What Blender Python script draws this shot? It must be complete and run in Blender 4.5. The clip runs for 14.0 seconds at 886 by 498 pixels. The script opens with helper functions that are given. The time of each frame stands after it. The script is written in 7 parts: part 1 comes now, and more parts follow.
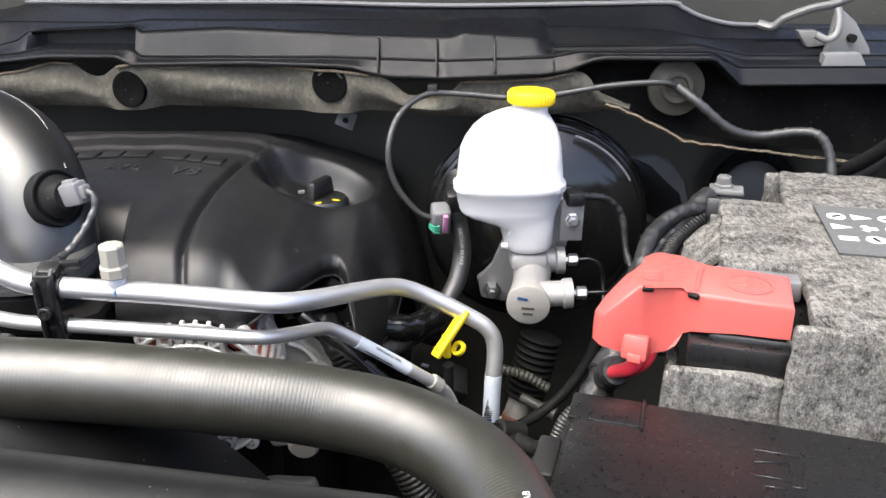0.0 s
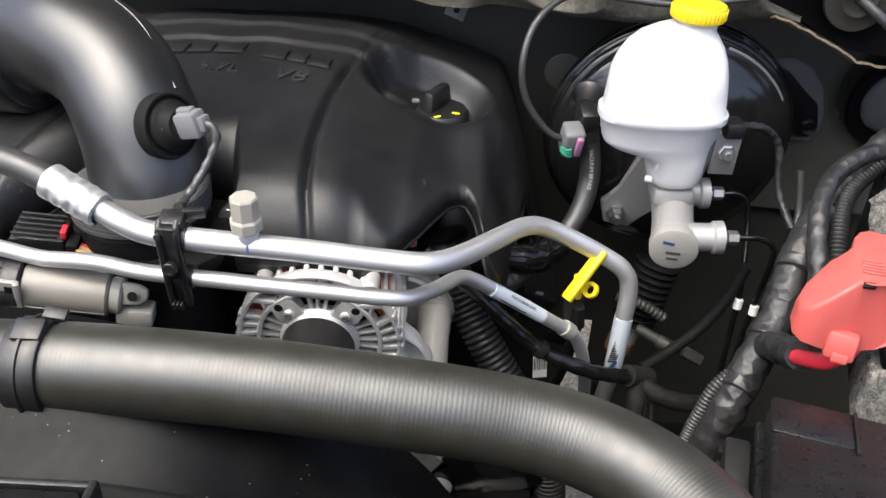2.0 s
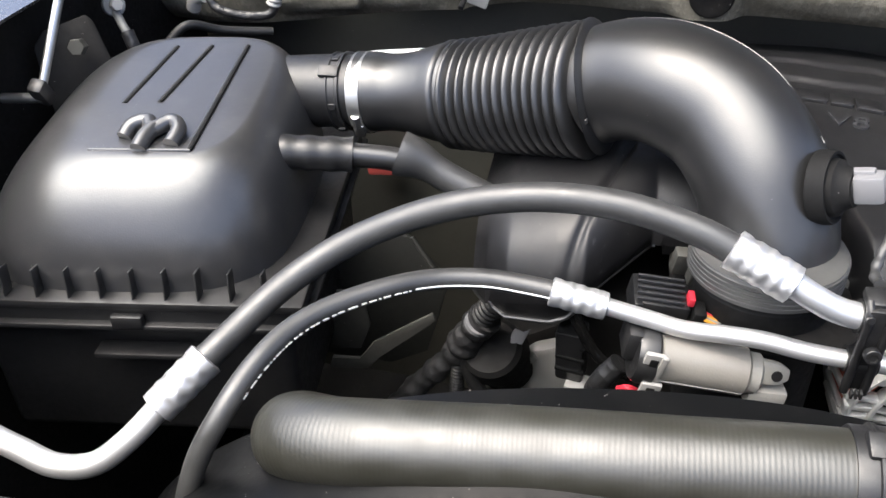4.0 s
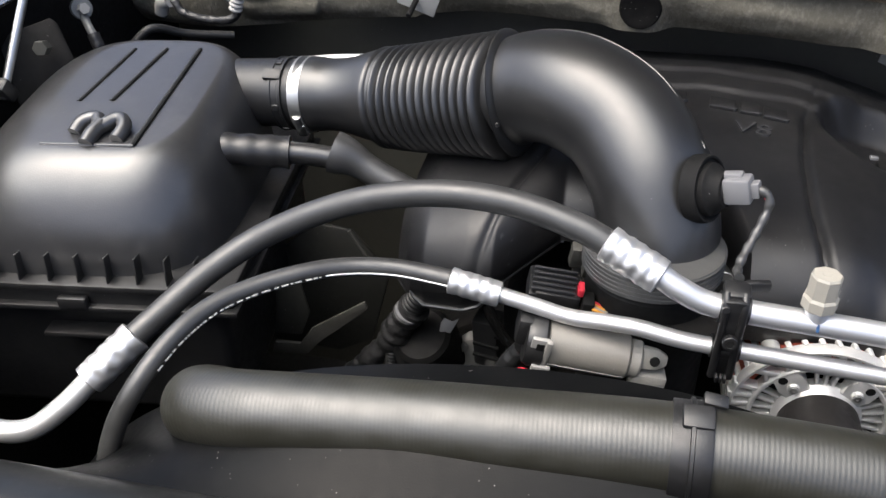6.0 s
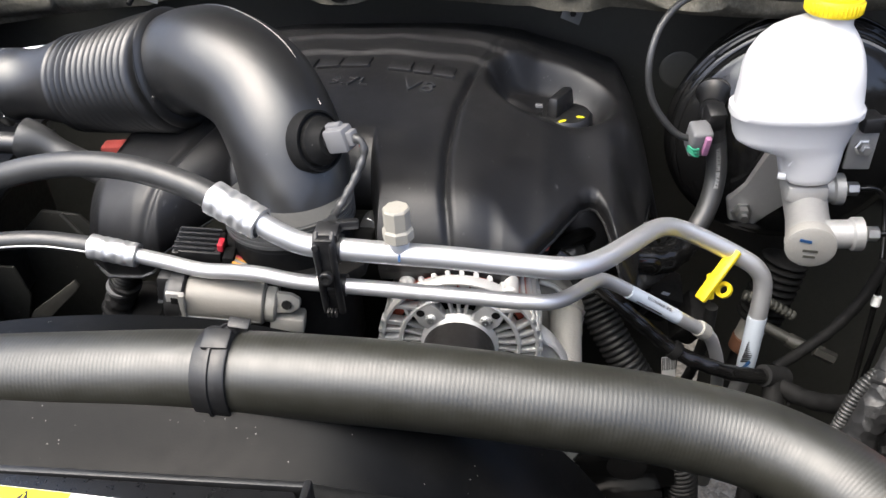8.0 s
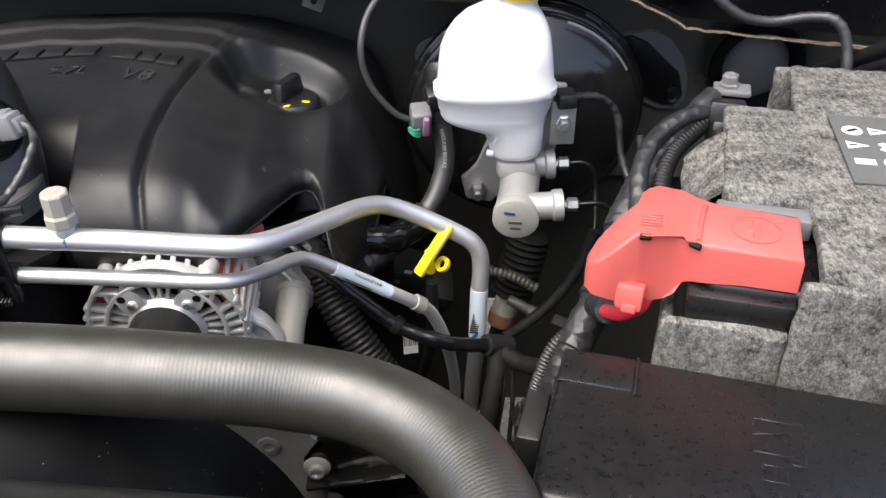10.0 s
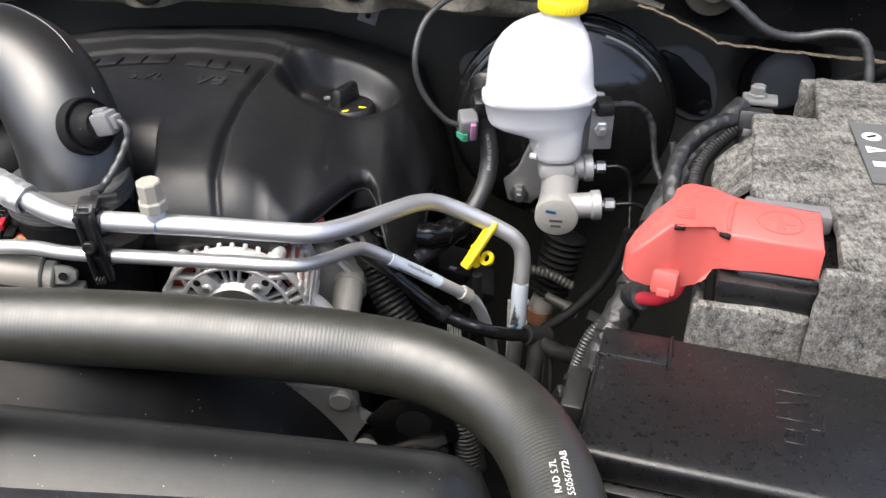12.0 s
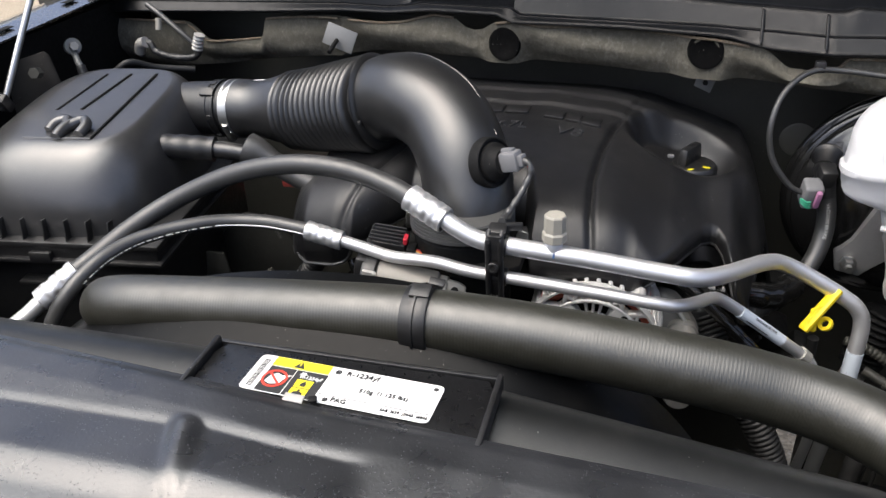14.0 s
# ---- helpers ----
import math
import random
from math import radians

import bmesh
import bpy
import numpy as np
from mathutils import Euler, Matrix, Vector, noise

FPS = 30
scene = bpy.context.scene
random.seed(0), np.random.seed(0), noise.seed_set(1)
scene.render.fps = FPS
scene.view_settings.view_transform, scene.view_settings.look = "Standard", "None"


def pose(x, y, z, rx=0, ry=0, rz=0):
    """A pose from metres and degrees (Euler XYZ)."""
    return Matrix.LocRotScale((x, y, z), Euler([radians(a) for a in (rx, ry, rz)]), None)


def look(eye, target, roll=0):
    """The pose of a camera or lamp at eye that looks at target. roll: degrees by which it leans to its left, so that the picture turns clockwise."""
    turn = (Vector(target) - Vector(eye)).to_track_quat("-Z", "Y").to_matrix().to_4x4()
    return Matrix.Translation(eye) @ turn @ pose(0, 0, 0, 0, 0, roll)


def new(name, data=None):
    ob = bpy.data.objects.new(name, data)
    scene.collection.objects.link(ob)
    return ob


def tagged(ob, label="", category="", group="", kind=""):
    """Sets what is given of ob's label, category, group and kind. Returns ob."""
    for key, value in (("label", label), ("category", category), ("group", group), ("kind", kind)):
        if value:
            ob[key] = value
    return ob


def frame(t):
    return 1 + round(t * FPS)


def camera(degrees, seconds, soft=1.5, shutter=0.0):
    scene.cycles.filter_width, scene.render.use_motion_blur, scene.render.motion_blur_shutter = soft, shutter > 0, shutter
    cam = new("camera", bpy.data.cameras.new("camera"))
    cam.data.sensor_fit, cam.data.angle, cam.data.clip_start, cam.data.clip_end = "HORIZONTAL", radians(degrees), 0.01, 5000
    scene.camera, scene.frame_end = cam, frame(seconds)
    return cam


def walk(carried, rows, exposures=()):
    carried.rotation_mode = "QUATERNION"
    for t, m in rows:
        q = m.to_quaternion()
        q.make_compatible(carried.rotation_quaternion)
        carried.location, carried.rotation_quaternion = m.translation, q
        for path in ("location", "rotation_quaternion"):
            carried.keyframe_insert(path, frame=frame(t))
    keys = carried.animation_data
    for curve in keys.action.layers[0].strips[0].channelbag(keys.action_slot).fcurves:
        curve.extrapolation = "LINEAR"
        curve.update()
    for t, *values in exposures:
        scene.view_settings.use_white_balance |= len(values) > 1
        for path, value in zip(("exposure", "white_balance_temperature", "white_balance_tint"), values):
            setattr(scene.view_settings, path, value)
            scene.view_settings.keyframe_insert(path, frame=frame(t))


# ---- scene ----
cam = camera(55.47, 14.0, soft=1.5, shutter=0.0)
# seconds, eye and target in metres, roll in degrees
PATH = [
    (0, (0.0058, 0.0007, 1.3998), (-0.0056, 1.8428, 0.6210), -0.19),
    (0.5, (0.0201, 0.0703, 1.4028), (0.0020, 1.7974, 0.3945), 0.32),
    (1, (0.0540, 0.1058, 1.4183), (-0.0348, 1.7965, 0.3536), 0.73),
    (1.5, (0.0317, 0.1169, 1.4376), (-0.0646, 1.7822, 0.3341), 1.02),
    (2, (-0.1160, 0.1259, 1.4505), (-0.1565, 1.7748, 0.3194), 1.81),
    (2.5, (-0.2777, 0.1336, 1.4544), (-0.2935, 1.7628, 0.2944), 2.54),
    (3, (-0.3816, 0.1468, 1.4521), (-0.4579, 1.7896, 0.3140), 1.75),
    (3.5, (-0.4691, 0.1608, 1.4480), (-0.6820, 1.7992, 0.3209), 0.06),
    (3.7, (-0.4913, 0.1636, 1.4478), (-0.7647, 1.7986, 0.3288), -0.84),
    (4.4, (-0.5444, 0.1671, 1.4483), (-0.9256, 1.7807, 0.3298), -1.41),
    (5.1, (-0.5390, 0.1551, 1.4614), (-0.9194, 1.7576, 0.3268), -0.95),
    (5.8, (-0.4652, 0.1397, 1.4714), (-0.8243, 1.7512, 0.3426), -0.77),
    (6, (-0.4310, 0.1321, 1.4714), (-0.7989, 1.7531, 0.3593), -1.05),
    (6.5, (-0.3411, 0.1289, 1.4696), (-0.7226, 1.7441, 0.3535), -2.90),
    (7, (-0.2656, 0.1186, 1.4690), (-0.6523, 1.7284, 0.3469), -4.61),
    (7.5, (-0.2113, 0.1134, 1.4683), (-0.5185, 1.7334, 0.3364), -3.84),
    (8, (-0.1673, 0.1121, 1.4637), (-0.3944, 1.7467, 0.3340), -3.20),
    (8.5, (-0.1167, 0.1060, 1.4626), (-0.2612, 1.7487, 0.3309), -2.42),
    (9, (-0.0733, 0.0999, 1.4598), (-0.1602, 1.7460, 0.3272), -1.90),
    (9.2, (-0.0571, 0.0995, 1.4567), (-0.1236, 1.7473, 0.3250), -1.68),
    (9.9, (0.0044, 0.0984, 1.4530), (0.0070, 1.7421, 0.3136), -1.02),
    (10.6, (0.0601, 0.0893, 1.4510), (0.0880, 1.7311, 0.3093), -1.29),
    (11.3, (0.0671, 0.0681, 1.4518), (0.0745, 1.7150, 0.3170), -1.78),
    (11.5, (0.0578, 0.0598, 1.4530), (0.0534, 1.7086, 0.3209), -1.90),
    (12, (-0.0096, 0.0274, 1.4716), (-0.0567, 1.6936, 0.3663), -1.20),
    (12.5, (-0.0946, -0.0218, 1.4931), (-0.1577, 1.6666, 0.4229), -0.28),
    (13, (-0.1588, -0.0510, 1.4898), (-0.3645, 1.6531, 0.4633), -0.34),
    (13.5, (-0.1937, -0.0647, 1.4954), (-0.5706, 1.6259, 0.4955), -1.05),
    (14, (-0.1876, -0.0719, 1.4970), (-0.6578, 1.6100, 0.5224), -1.87),
]
walk(cam, [(t, look(eye, target, roll)) for t, eye, target, roll in PATH],
     exposures=((0.0, 1.96), (0.5, 1.74), (1.0, 1.70), (2.0, 1.58), (2.5, 1.62), (3.0, 1.82), (3.6, 2.10), (6.0, 1.45), (7.0, 1.72), (8.0, 1.65), (9.0, 1.58), (11.5, 1.68), (12.0, 1.66), (12.5, 1.76), (14.0, 1.19)))

# ---- light: bright overcast day, the bonnet stands open over the bay ----
world = bpy.data.worlds.new("overcast_sky")
scene.world = world
world.use_nodes = True
wn = world.node_tree.nodes
sky = wn.new("ShaderNodeTexSky")
sky.sky_type = "NISHITA"
sky.sun_disc = False
sky.sun_elevation = radians(67)
sky.sun_rotation = radians(234)
sky.air_density = 0.6
sky.dust_density = 5.0
sky.ozone_density = 0.6
wn["Background"].inputs["Strength"].default_value = 0.145
world.node_tree.links.new(sky.outputs["Color"], wn["Background"].inputs["Color"])
sun_data = bpy.data.lights.new("sun", "SUN")
sun_data.energy, sun_data.angle, sun_data.color = 1.5, radians(76), (0.955, 1.0, 0.95)
sun = new("sun", sun_data)
sun.matrix_world = look((-1.6, -0.3, 5.0), (-0.2, 0.7, 1.0))
scene.view_settings.exposure = 1.6


# ---- mesh helpers ----
def smooth_by_angle(bm, degrees=38):
    bm.normal_update()
    for f in bm.faces:
        f.smooth = True
    lim = radians(degrees)
    for e in bm.edges:
        if len(e.link_faces) == 2 and e.calc_face_angle(0) > lim:
            e.smooth = False


def to_mesh(name, bm, mats, sharp=38):
    bmesh.ops.recalc_face_normals(bm, faces=bm.faces)
    smooth_by_angle(bm, sharp)
    me = bpy.data.meshes.new(name)
    bm.to_mesh(me)
    bm.free()
    for m in (mats if isinstance(mats, (list, tuple)) else [mats]):
        me.materials.append(m)
    return me


def thing(name, base, label, category, group="", kind=""):
    """An Empty at the base of a thing."""
    ob = new(name)
    ob.empty_display_size = 0.05
    ob.matrix_basis = pose(*base)
    return tagged(ob, label, category, group, kind)


def part(name, bm, mats, parent=None, label="", sharp=38):
    ob = new(name, to_mesh(name, bm, mats, sharp))
    if parent is not None:
        ob.parent = parent
        ob.matrix_parent_inverse = parent.matrix_basis.inverted()
    if label:
        ob["label"] = label
    return ob


def solo(name, bm, mats, label, category, group="", kind="", sharp=38):
    return tagged(part(name, bm, mats, None, "", sharp), label, category, group, kind)


def spline(pts, per=8):
    """Points along a Catmull-Rom curve."""
    p = [Vector(q) for q in pts]
    p = [2 * p[0] - p[1]] + p + [2 * p[-1] - p[-2]]
    out = []
    for i in range(1, len(p) - 2):
        a, b, c, d = p[i - 1], p[i], p[i + 1], p[i + 2]
        for k in range(per):
            t = k / per
            out.append(0.5 * (2 * b + (c - a) * t + (2 * a - 5 * b + 4 * c - d) * t * t + (3 * b - a - 3 * c + d) * t ** 3))
    out.append(p[-2])
    return out


def frames(path):
    """Tangent and two normals at each point of a path, without twist."""
    n = len(path)
    tan = [(path[min(i + 1, n - 1)] - path[max(i - 1, 0)]).normalized() for i in range(n)]
    a = tan[0].orthogonal().normalized()
    up = Vector((0, 0, 1))
    if abs(tan[0].dot(up)) < 0.9:
        a = (up - tan[0] * tan[0].dot(up)).normalized()
    res = []
    for t in tan:
        a = (a - t * a.dot(t)).normalized()
        res.append((t, a, t.cross(a)))
    return res


def sweep(bm, path, rad, n=16, cap=True, flat=1.0):
    """A tube along a ready path; rad is a number or a function of the length run so far and the whole length."""
    uv = bm.loops.layers.uv.verify()
    length = [0.0]
    for a, b in zip(path, path[1:]):
        length.append(length[-1] + (b - a).length)
    rings, rr = [], []
    for (t, a, b), p, s in zip(frames(path), path, length):
        r = rad(s, length[-1]) if callable(rad) else rad
        rr.append(r)
        rings.append([bm.verts.new(p + (a * math.cos(2 * math.pi * k / n) * flat + b * math.sin(2 * math.pi * k / n)) * r) for k in range(n)])
    for i in range(len(rings) - 1):
        for k in range(n):
            f = bm.faces.new((rings[i][k], rings[i][(k + 1) % n], rings[i + 1][(k + 1) % n], rings[i + 1][k]))
            for lp, (u, v) in zip(f.loops, ((length[i], k / n), (length[i], (k + 1) / n), (length[i + 1], (k + 1) / n), (length[i + 1], k / n))):
                lp[uv].uv = (u, v * 2 * math.pi * rr[i])
    if cap:
        bm.faces.new(rings[0][::-1])
        bm.faces.new(rings[-1])
    return bm


def tube(pts, rad, n=16, per=8, cap=True, flat=1.0):
    return sweep(bmesh.new(), spline(pts, per), rad, n, cap, flat)


def corrugated(pts, r, depth, pitch, n=14, cap=True, end=None):
    """A ribbed hose: rings along the path, six per rib; end gives the radius at its far end."""
    end = r if end is None else end
    path = spline(pts, 24)
    total = sum((b - a).length for a, b in zip(path, path[1:]))
    count = max(8, int(total / pitch * 6))
    fine, acc, j = [], 0.0, 0
    for i in range(count + 1):
        want = total * i / count
        while j < len(path) - 2 and acc + (path[j + 1] - path[j]).length < want:
            acc += (path[j + 1] - path[j]).length
            j += 1
        seg = (path[j + 1] - path[j]).length
        fine.append(path[j].lerp(path[j + 1], min(1, (want - acc) / max(seg, 1e-9))))
    return sweep(bmesh.new(), fine, lambda s, l: r + (end - r) * s / l + depth * (abs(math.sin(math.pi * s / pitch)) ** 0.7 - 0.6), n, cap)


def add_box(bm, m, sx, sy, sz, bevel=0.0, seg=2, taper=1.0):
    """A box of that size round the pose m; taper narrows its top."""
    geo = bmesh.ops.create_cube(bm, size=1.0)["verts"]
    for v in geo:
        k = taper if v.co.z > 0 else 1.0
        v.co = Vector((v.co.x * sx * k, v.co.y * sy * k, v.co.z * sz))
    if bevel:
        edges = list({e for v in geo for e in v.link_edges})
        res = bmesh.ops.bevel(bm, geom=edges, offset=bevel, segments=seg, affect="EDGES", profile=0.5)
        geo = list({v for f in res["faces"] for v in f.verts} | {v for v in geo if v.is_valid})
    bmesh.ops.transform(bm, matrix=m, verts=geo)
    return bm


def box(m, sx, sy, sz, bevel=0.0, seg=2, taper=1.0):
    return add_box(bmesh.new(), m, sx, sy, sz, bevel, seg, taper)


def add_lathe(bm, m, prof, n=32, a0=0.0, a1=360.0):
    """Turns a profile of (radius, height) round the pose's z axis."""
    uv = bm.loops.layers.uv.verify()
    full = a1 - a0 >= 359.9
    cnt = n if full else n + 1
    rings = []
    for r, h in prof:
        rings.append([bm.verts.new(m @ Vector((r * math.cos(radians(a0 + (a1 - a0) * k / n)), r * math.sin(radians(a0 + (a1 - a0) * k / n)), h))) for k in range(cnt)])
    for i in range(len(rings) - 1):
        for k in range(n):
            k2 = (k + 1) % cnt
            f = bm.faces.new((rings[i][k], rings[i][k2], rings[i + 1][k2], rings[i + 1][k]))
            for lp, (u, v) in zip(f.loops, ((k, i), (k + 1, i), (k + 1, i + 1), (k, i + 1))):
                lp[uv].uv = (u / n, v / len(rings))
    bmesh.ops.remove_doubles(bm, verts=[v for r in rings for v in r], dist=1e-6)
    return bm


def lathe(m, prof, n=32, a0=0.0, a1=360.0):
    return add_lathe(bmesh.new(), m, prof, n, a0, a1)


def along(a, b):
    """A pose at a whose z axis points to b."""
    d = Vector(b) - Vector(a)
    return Matrix.Translation(a) @ d.to_track_quat("Z", "Y").to_matrix().to_4x4()


def rod(a, b, r, n=16, bevel=0.0):
    l = (Vector(b) - Vector(a)).length
    c = bevel or r * 0.08
    return lathe(along(a, b), [(0, 0), (r - c, 0), (r, c), (r, l - c), (r - c, l), (0, l)], n)


def add_prism(bm, m, outline, h, bevel=0.0, seg=2):
    """An outline of (x, y) raised by h along the pose's z axis."""
    low = [bm.verts.new((x, y, 0)) for x, y in outline]
    high = [bm.verts.new((x, y, h)) for x, y in outline]
    n = len(outline)
    bm.faces.new(low[::-1])
    bm.faces.new(high)
    for k in range(n):
        bm.faces.new((low[k], low[(k + 1) % n], high[(k + 1) % n], high[k]))
    geo = low + high
    if bevel:
        edges = list({e for v in geo for e in v.link_edges})
        res = bmesh.ops.bevel(bm, geom=edges, offset=bevel, segments=seg, affect="EDGES", profile=0.5)
        geo = list({v for f in res["faces"] for v in f.verts} | {v for v in geo if v.is_valid})
    bmesh.ops.transform(bm, matrix=m, verts=geo)
    return bm


def prism(m, outline, h, bevel=0.0, seg=2):
    return add_prism(bmesh.new(), m, outline, h, bevel, seg)


def loft(sections, n=36, power=2.6):
    """Superellipse sections (x, y, z, half width, half depth) joined one above another, closed at both ends."""
    bm = bmesh.new()
    rings = []
    for x, y, z, a, b in sections:
        ring = []
        for k in range(n):
            c, s = math.cos(2 * math.pi * k / n), math.sin(2 * math.pi * k / n)
            ring.append(bm.verts.new((x + a * math.copysign(abs(c) ** (2 / power), c), y + b * math.copysign(abs(s) ** (2 / power), s), z)))
        rings.append(ring)
    for p, q in zip(rings, rings[1:]):
        for k in range(n):
            bm.faces.new((p[k], p[(k + 1) % n], q[(k + 1) % n], q[k]))
    bm.faces.new(rings[0][::-1])
    bm.faces.new(rings[-1])
    return bm


def sheet(fn, nu, nv, thick=0.0):
    """A surface fn(u, v) over the unit square, given a thickness downwards."""
    bm = bmesh.new()
    uv = bm.loops.layers.uv.verify()
    g = [[bm.verts.new(fn(i / nu, j / nv)) for j in range(nv + 1)] for i in range(nu + 1)]
    for i in range(nu):
        for j in range(nv):
            f = bm.faces.new((g[i][j], g[i + 1][j], g[i + 1][j + 1], g[i][j + 1]))
            for lp, (u, v) in zip(f.loops, ((i, j), (i + 1, j), (i + 1, j + 1), (i, j + 1))):
                lp[uv].uv = (u / nu, v / nv)
    if thick:
        # a second skin behind the first, closed round the rim
        bm.normal_update()
        back = [[bm.verts.new(v.co - v.normal * thick) for v in row] for row in g]
        for i in range(nu):
            for j in range(nv):
                bm.faces.new((back[i][j], back[i][j + 1], back[i + 1][j + 1], back[i + 1][j]))
        rim = [(i, 0) for i in range(nu)] + [(nu, j) for j in range(nv)] + [(i, nv) for i in range(nu, 0, -1)] + [(0, j) for j in range(nv, 0, -1)]
        for (a, b), (c, d) in zip(rim, rim[1:] + rim[:1]):
            bm.faces.new((g[a][b], back[a][b], back[c][d], g[c][d]))
    return bm


def lettering(body, size, m, depth=0.0004, bend=None):
    """Raised letters in the pose's xy plane; bend maps a local point to a place of its own."""
    cu = bpy.data.curves.new("letters", "FONT")
    cu.body, cu.size, cu.extrude, cu.align_x, cu.align_y = body, size, depth, "CENTER", "CENTER"
    cu.resolution_u = 2
    tmp = bpy.data.objects.new("letters", cu)
    scene.collection.objects.link(tmp)
    me = bpy.data.meshes.new_from_object(tmp.evaluated_get(bpy.context.evaluated_depsgraph_get()))
    bm = bmesh.new()
    bm.from_mesh(me)
    bpy.data.objects.remove(tmp)
    bpy.data.meshes.remove(me)
    for v in bm.verts:
        v.co = bend(v.co) if bend else m @ v.co
    return bm


def smoothstep(a, b, x):
    t = min(1.0, max(0.0, (x - a) / (b - a)))
    return t * t * (3 - 2 * t)


# ---- materials ----
def shader(name):
    m = bpy.data.materials.new(name)
    m.use_nodes = True
    nt = m.node_tree
    return m, nt, nt.nodes["Principled BSDF"]


def node(nt, kind, **inputs):
    n = nt.nodes.new(kind)
    for k, v in inputs.items():
        n.inputs[k.replace("_", " ")].default_value = v
    return n


def coords(nt, kind="Object", scale=(1, 1, 1)):
    tc = nt.nodes.new("ShaderNodeTexCoord")
    mp = nt.nodes.new("ShaderNodeMapping")
    mp.inputs["Scale"].default_value = scale
    nt.links.new(tc.outputs[kind], mp.inputs["Vector"])
    return mp.outputs["Vector"]


def noise_of(nt, vec, scale, detail=3.0, rough=0.55):
    n = node(nt, "ShaderNodeTexNoise", Scale=scale, Detail=detail, Roughness=rough)
    nt.links.new(vec, n.inputs["Vector"])
    return n.outputs["Fac"]


def ramp(nt, fac, stops):
    r = nt.nodes.new("ShaderNodeValToRGB")
    el = r.color_ramp.elements
    while len(el) < len(stops):
        el.new(0.5)
    for e, (p, c) in zip(el, stops):
        e.position, e.color = p, (*c, 1) if len(c) == 3 else c
    nt.links.new(fac, r.inputs["Fac"])
    return r.outputs["Color"]


def blend(nt, fac, a, b):
    mx = nt.nodes.new("ShaderNodeMix")
    mx.data_type = "RGBA"
    for sock, v in ((mx.inputs["Factor"], fac), (mx.inputs["A"], a), (mx.inputs["B"], b)):
        if hasattr(v, "is_linked"):
            nt.links.new(v, sock)
        else:
            sock.default_value = v if isinstance(v, float) else (*v, 1)
    return mx.outputs["Result"]


def bump(nt, bsdf, height, strength, distance=0.001, prev=None):
    b = nt.nodes.new("ShaderNodeBump")
    b.inputs["Strength"].default_value, b.inputs["Distance"].default_value = strength, distance
    nt.links.new(height, b.inputs["Height"])
    if prev is not None:
        nt.links.new(prev, b.inputs["Normal"])
    nt.links.new(b.outputs["Normal"], bsdf.inputs["Normal"])
    return b.outputs["Normal"]


def rough_range(nt, bsdf, fac, lo, hi):
    r = nt.nodes.new("ShaderNodeMapRange")
    r.inputs["To Min"].default_value, r.inputs["To Max"].default_value = lo, hi
    r.inputs["From Min"].default_value, r.inputs["From Max"].default_value = 0.3, 0.7
    nt.links.new(fac, r.inputs["Value"])
    nt.links.new(r.outputs["Result"], bsdf.inputs["Roughness"])


def plain(name, col, rough=0.5, metal=0.0, grain=600.0, amount=0.15, vary=0.25, dust=0.0, dust_col=(0.32, 0.30, 0.27), spec=0.5, sheen=1.0, grit=0.60):
    """A moulded, cast or painted surface: colour that varies at two scales, fine relief, and specks and films of dust."""
    m, nt, b = shader(name)
    vec = coords(nt)
    big, small = noise_of(nt, vec, 9.0, 4), noise_of(nt, vec, 160.0, 3)
    lo, hi = [c * (1 - vary) for c in col], [min(1, c * (1 + vary)) for c in col]
    colour = blend(nt, big, lo, hi)
    if dust:
        film = ramp(nt, noise_of(nt, vec, 22.0, 6, 0.7), [(0.48, (0, 0, 0)), (0.85, (dust, dust, dust))])
        colour = blend(nt, film, colour, dust_col)
        v = node(nt, "ShaderNodeTexVoronoi", Scale=190.0)
        nt.links.new(vec, v.inputs["Vector"])
        speck = ramp(nt, v.outputs["Distance"], [(0.05, (0.6, 0.6, 0.6)), (0.1, (0, 0, 0))])
        many = ramp(nt, noise_of(nt, vec, 35.0, 2), [(grit, (0, 0, 0)), (grit + 0.08, (1, 1, 1))])
        mul = nt.nodes.new("ShaderNodeMath")
        mul.operation = "MULTIPLY"
        nt.links.new(speck, mul.inputs[0])
        nt.links.new(many, mul.inputs[1])
        colour = blend(nt, mul.outputs["Value"], colour, (0.5, 0.48, 0.45))
    nt.links.new(colour, b.inputs["Base Color"])
    b.inputs["Metallic"].default_value = metal
    b.inputs["Specular IOR Level"].default_value = spec
    rough_range(nt, b, small, max(0.02, rough - 0.07 * sheen), min(1, rough + 0.1 * sheen))
    bump(nt, b, noise_of(nt, vec, grain, 2), amount, 0.0006)
    return m


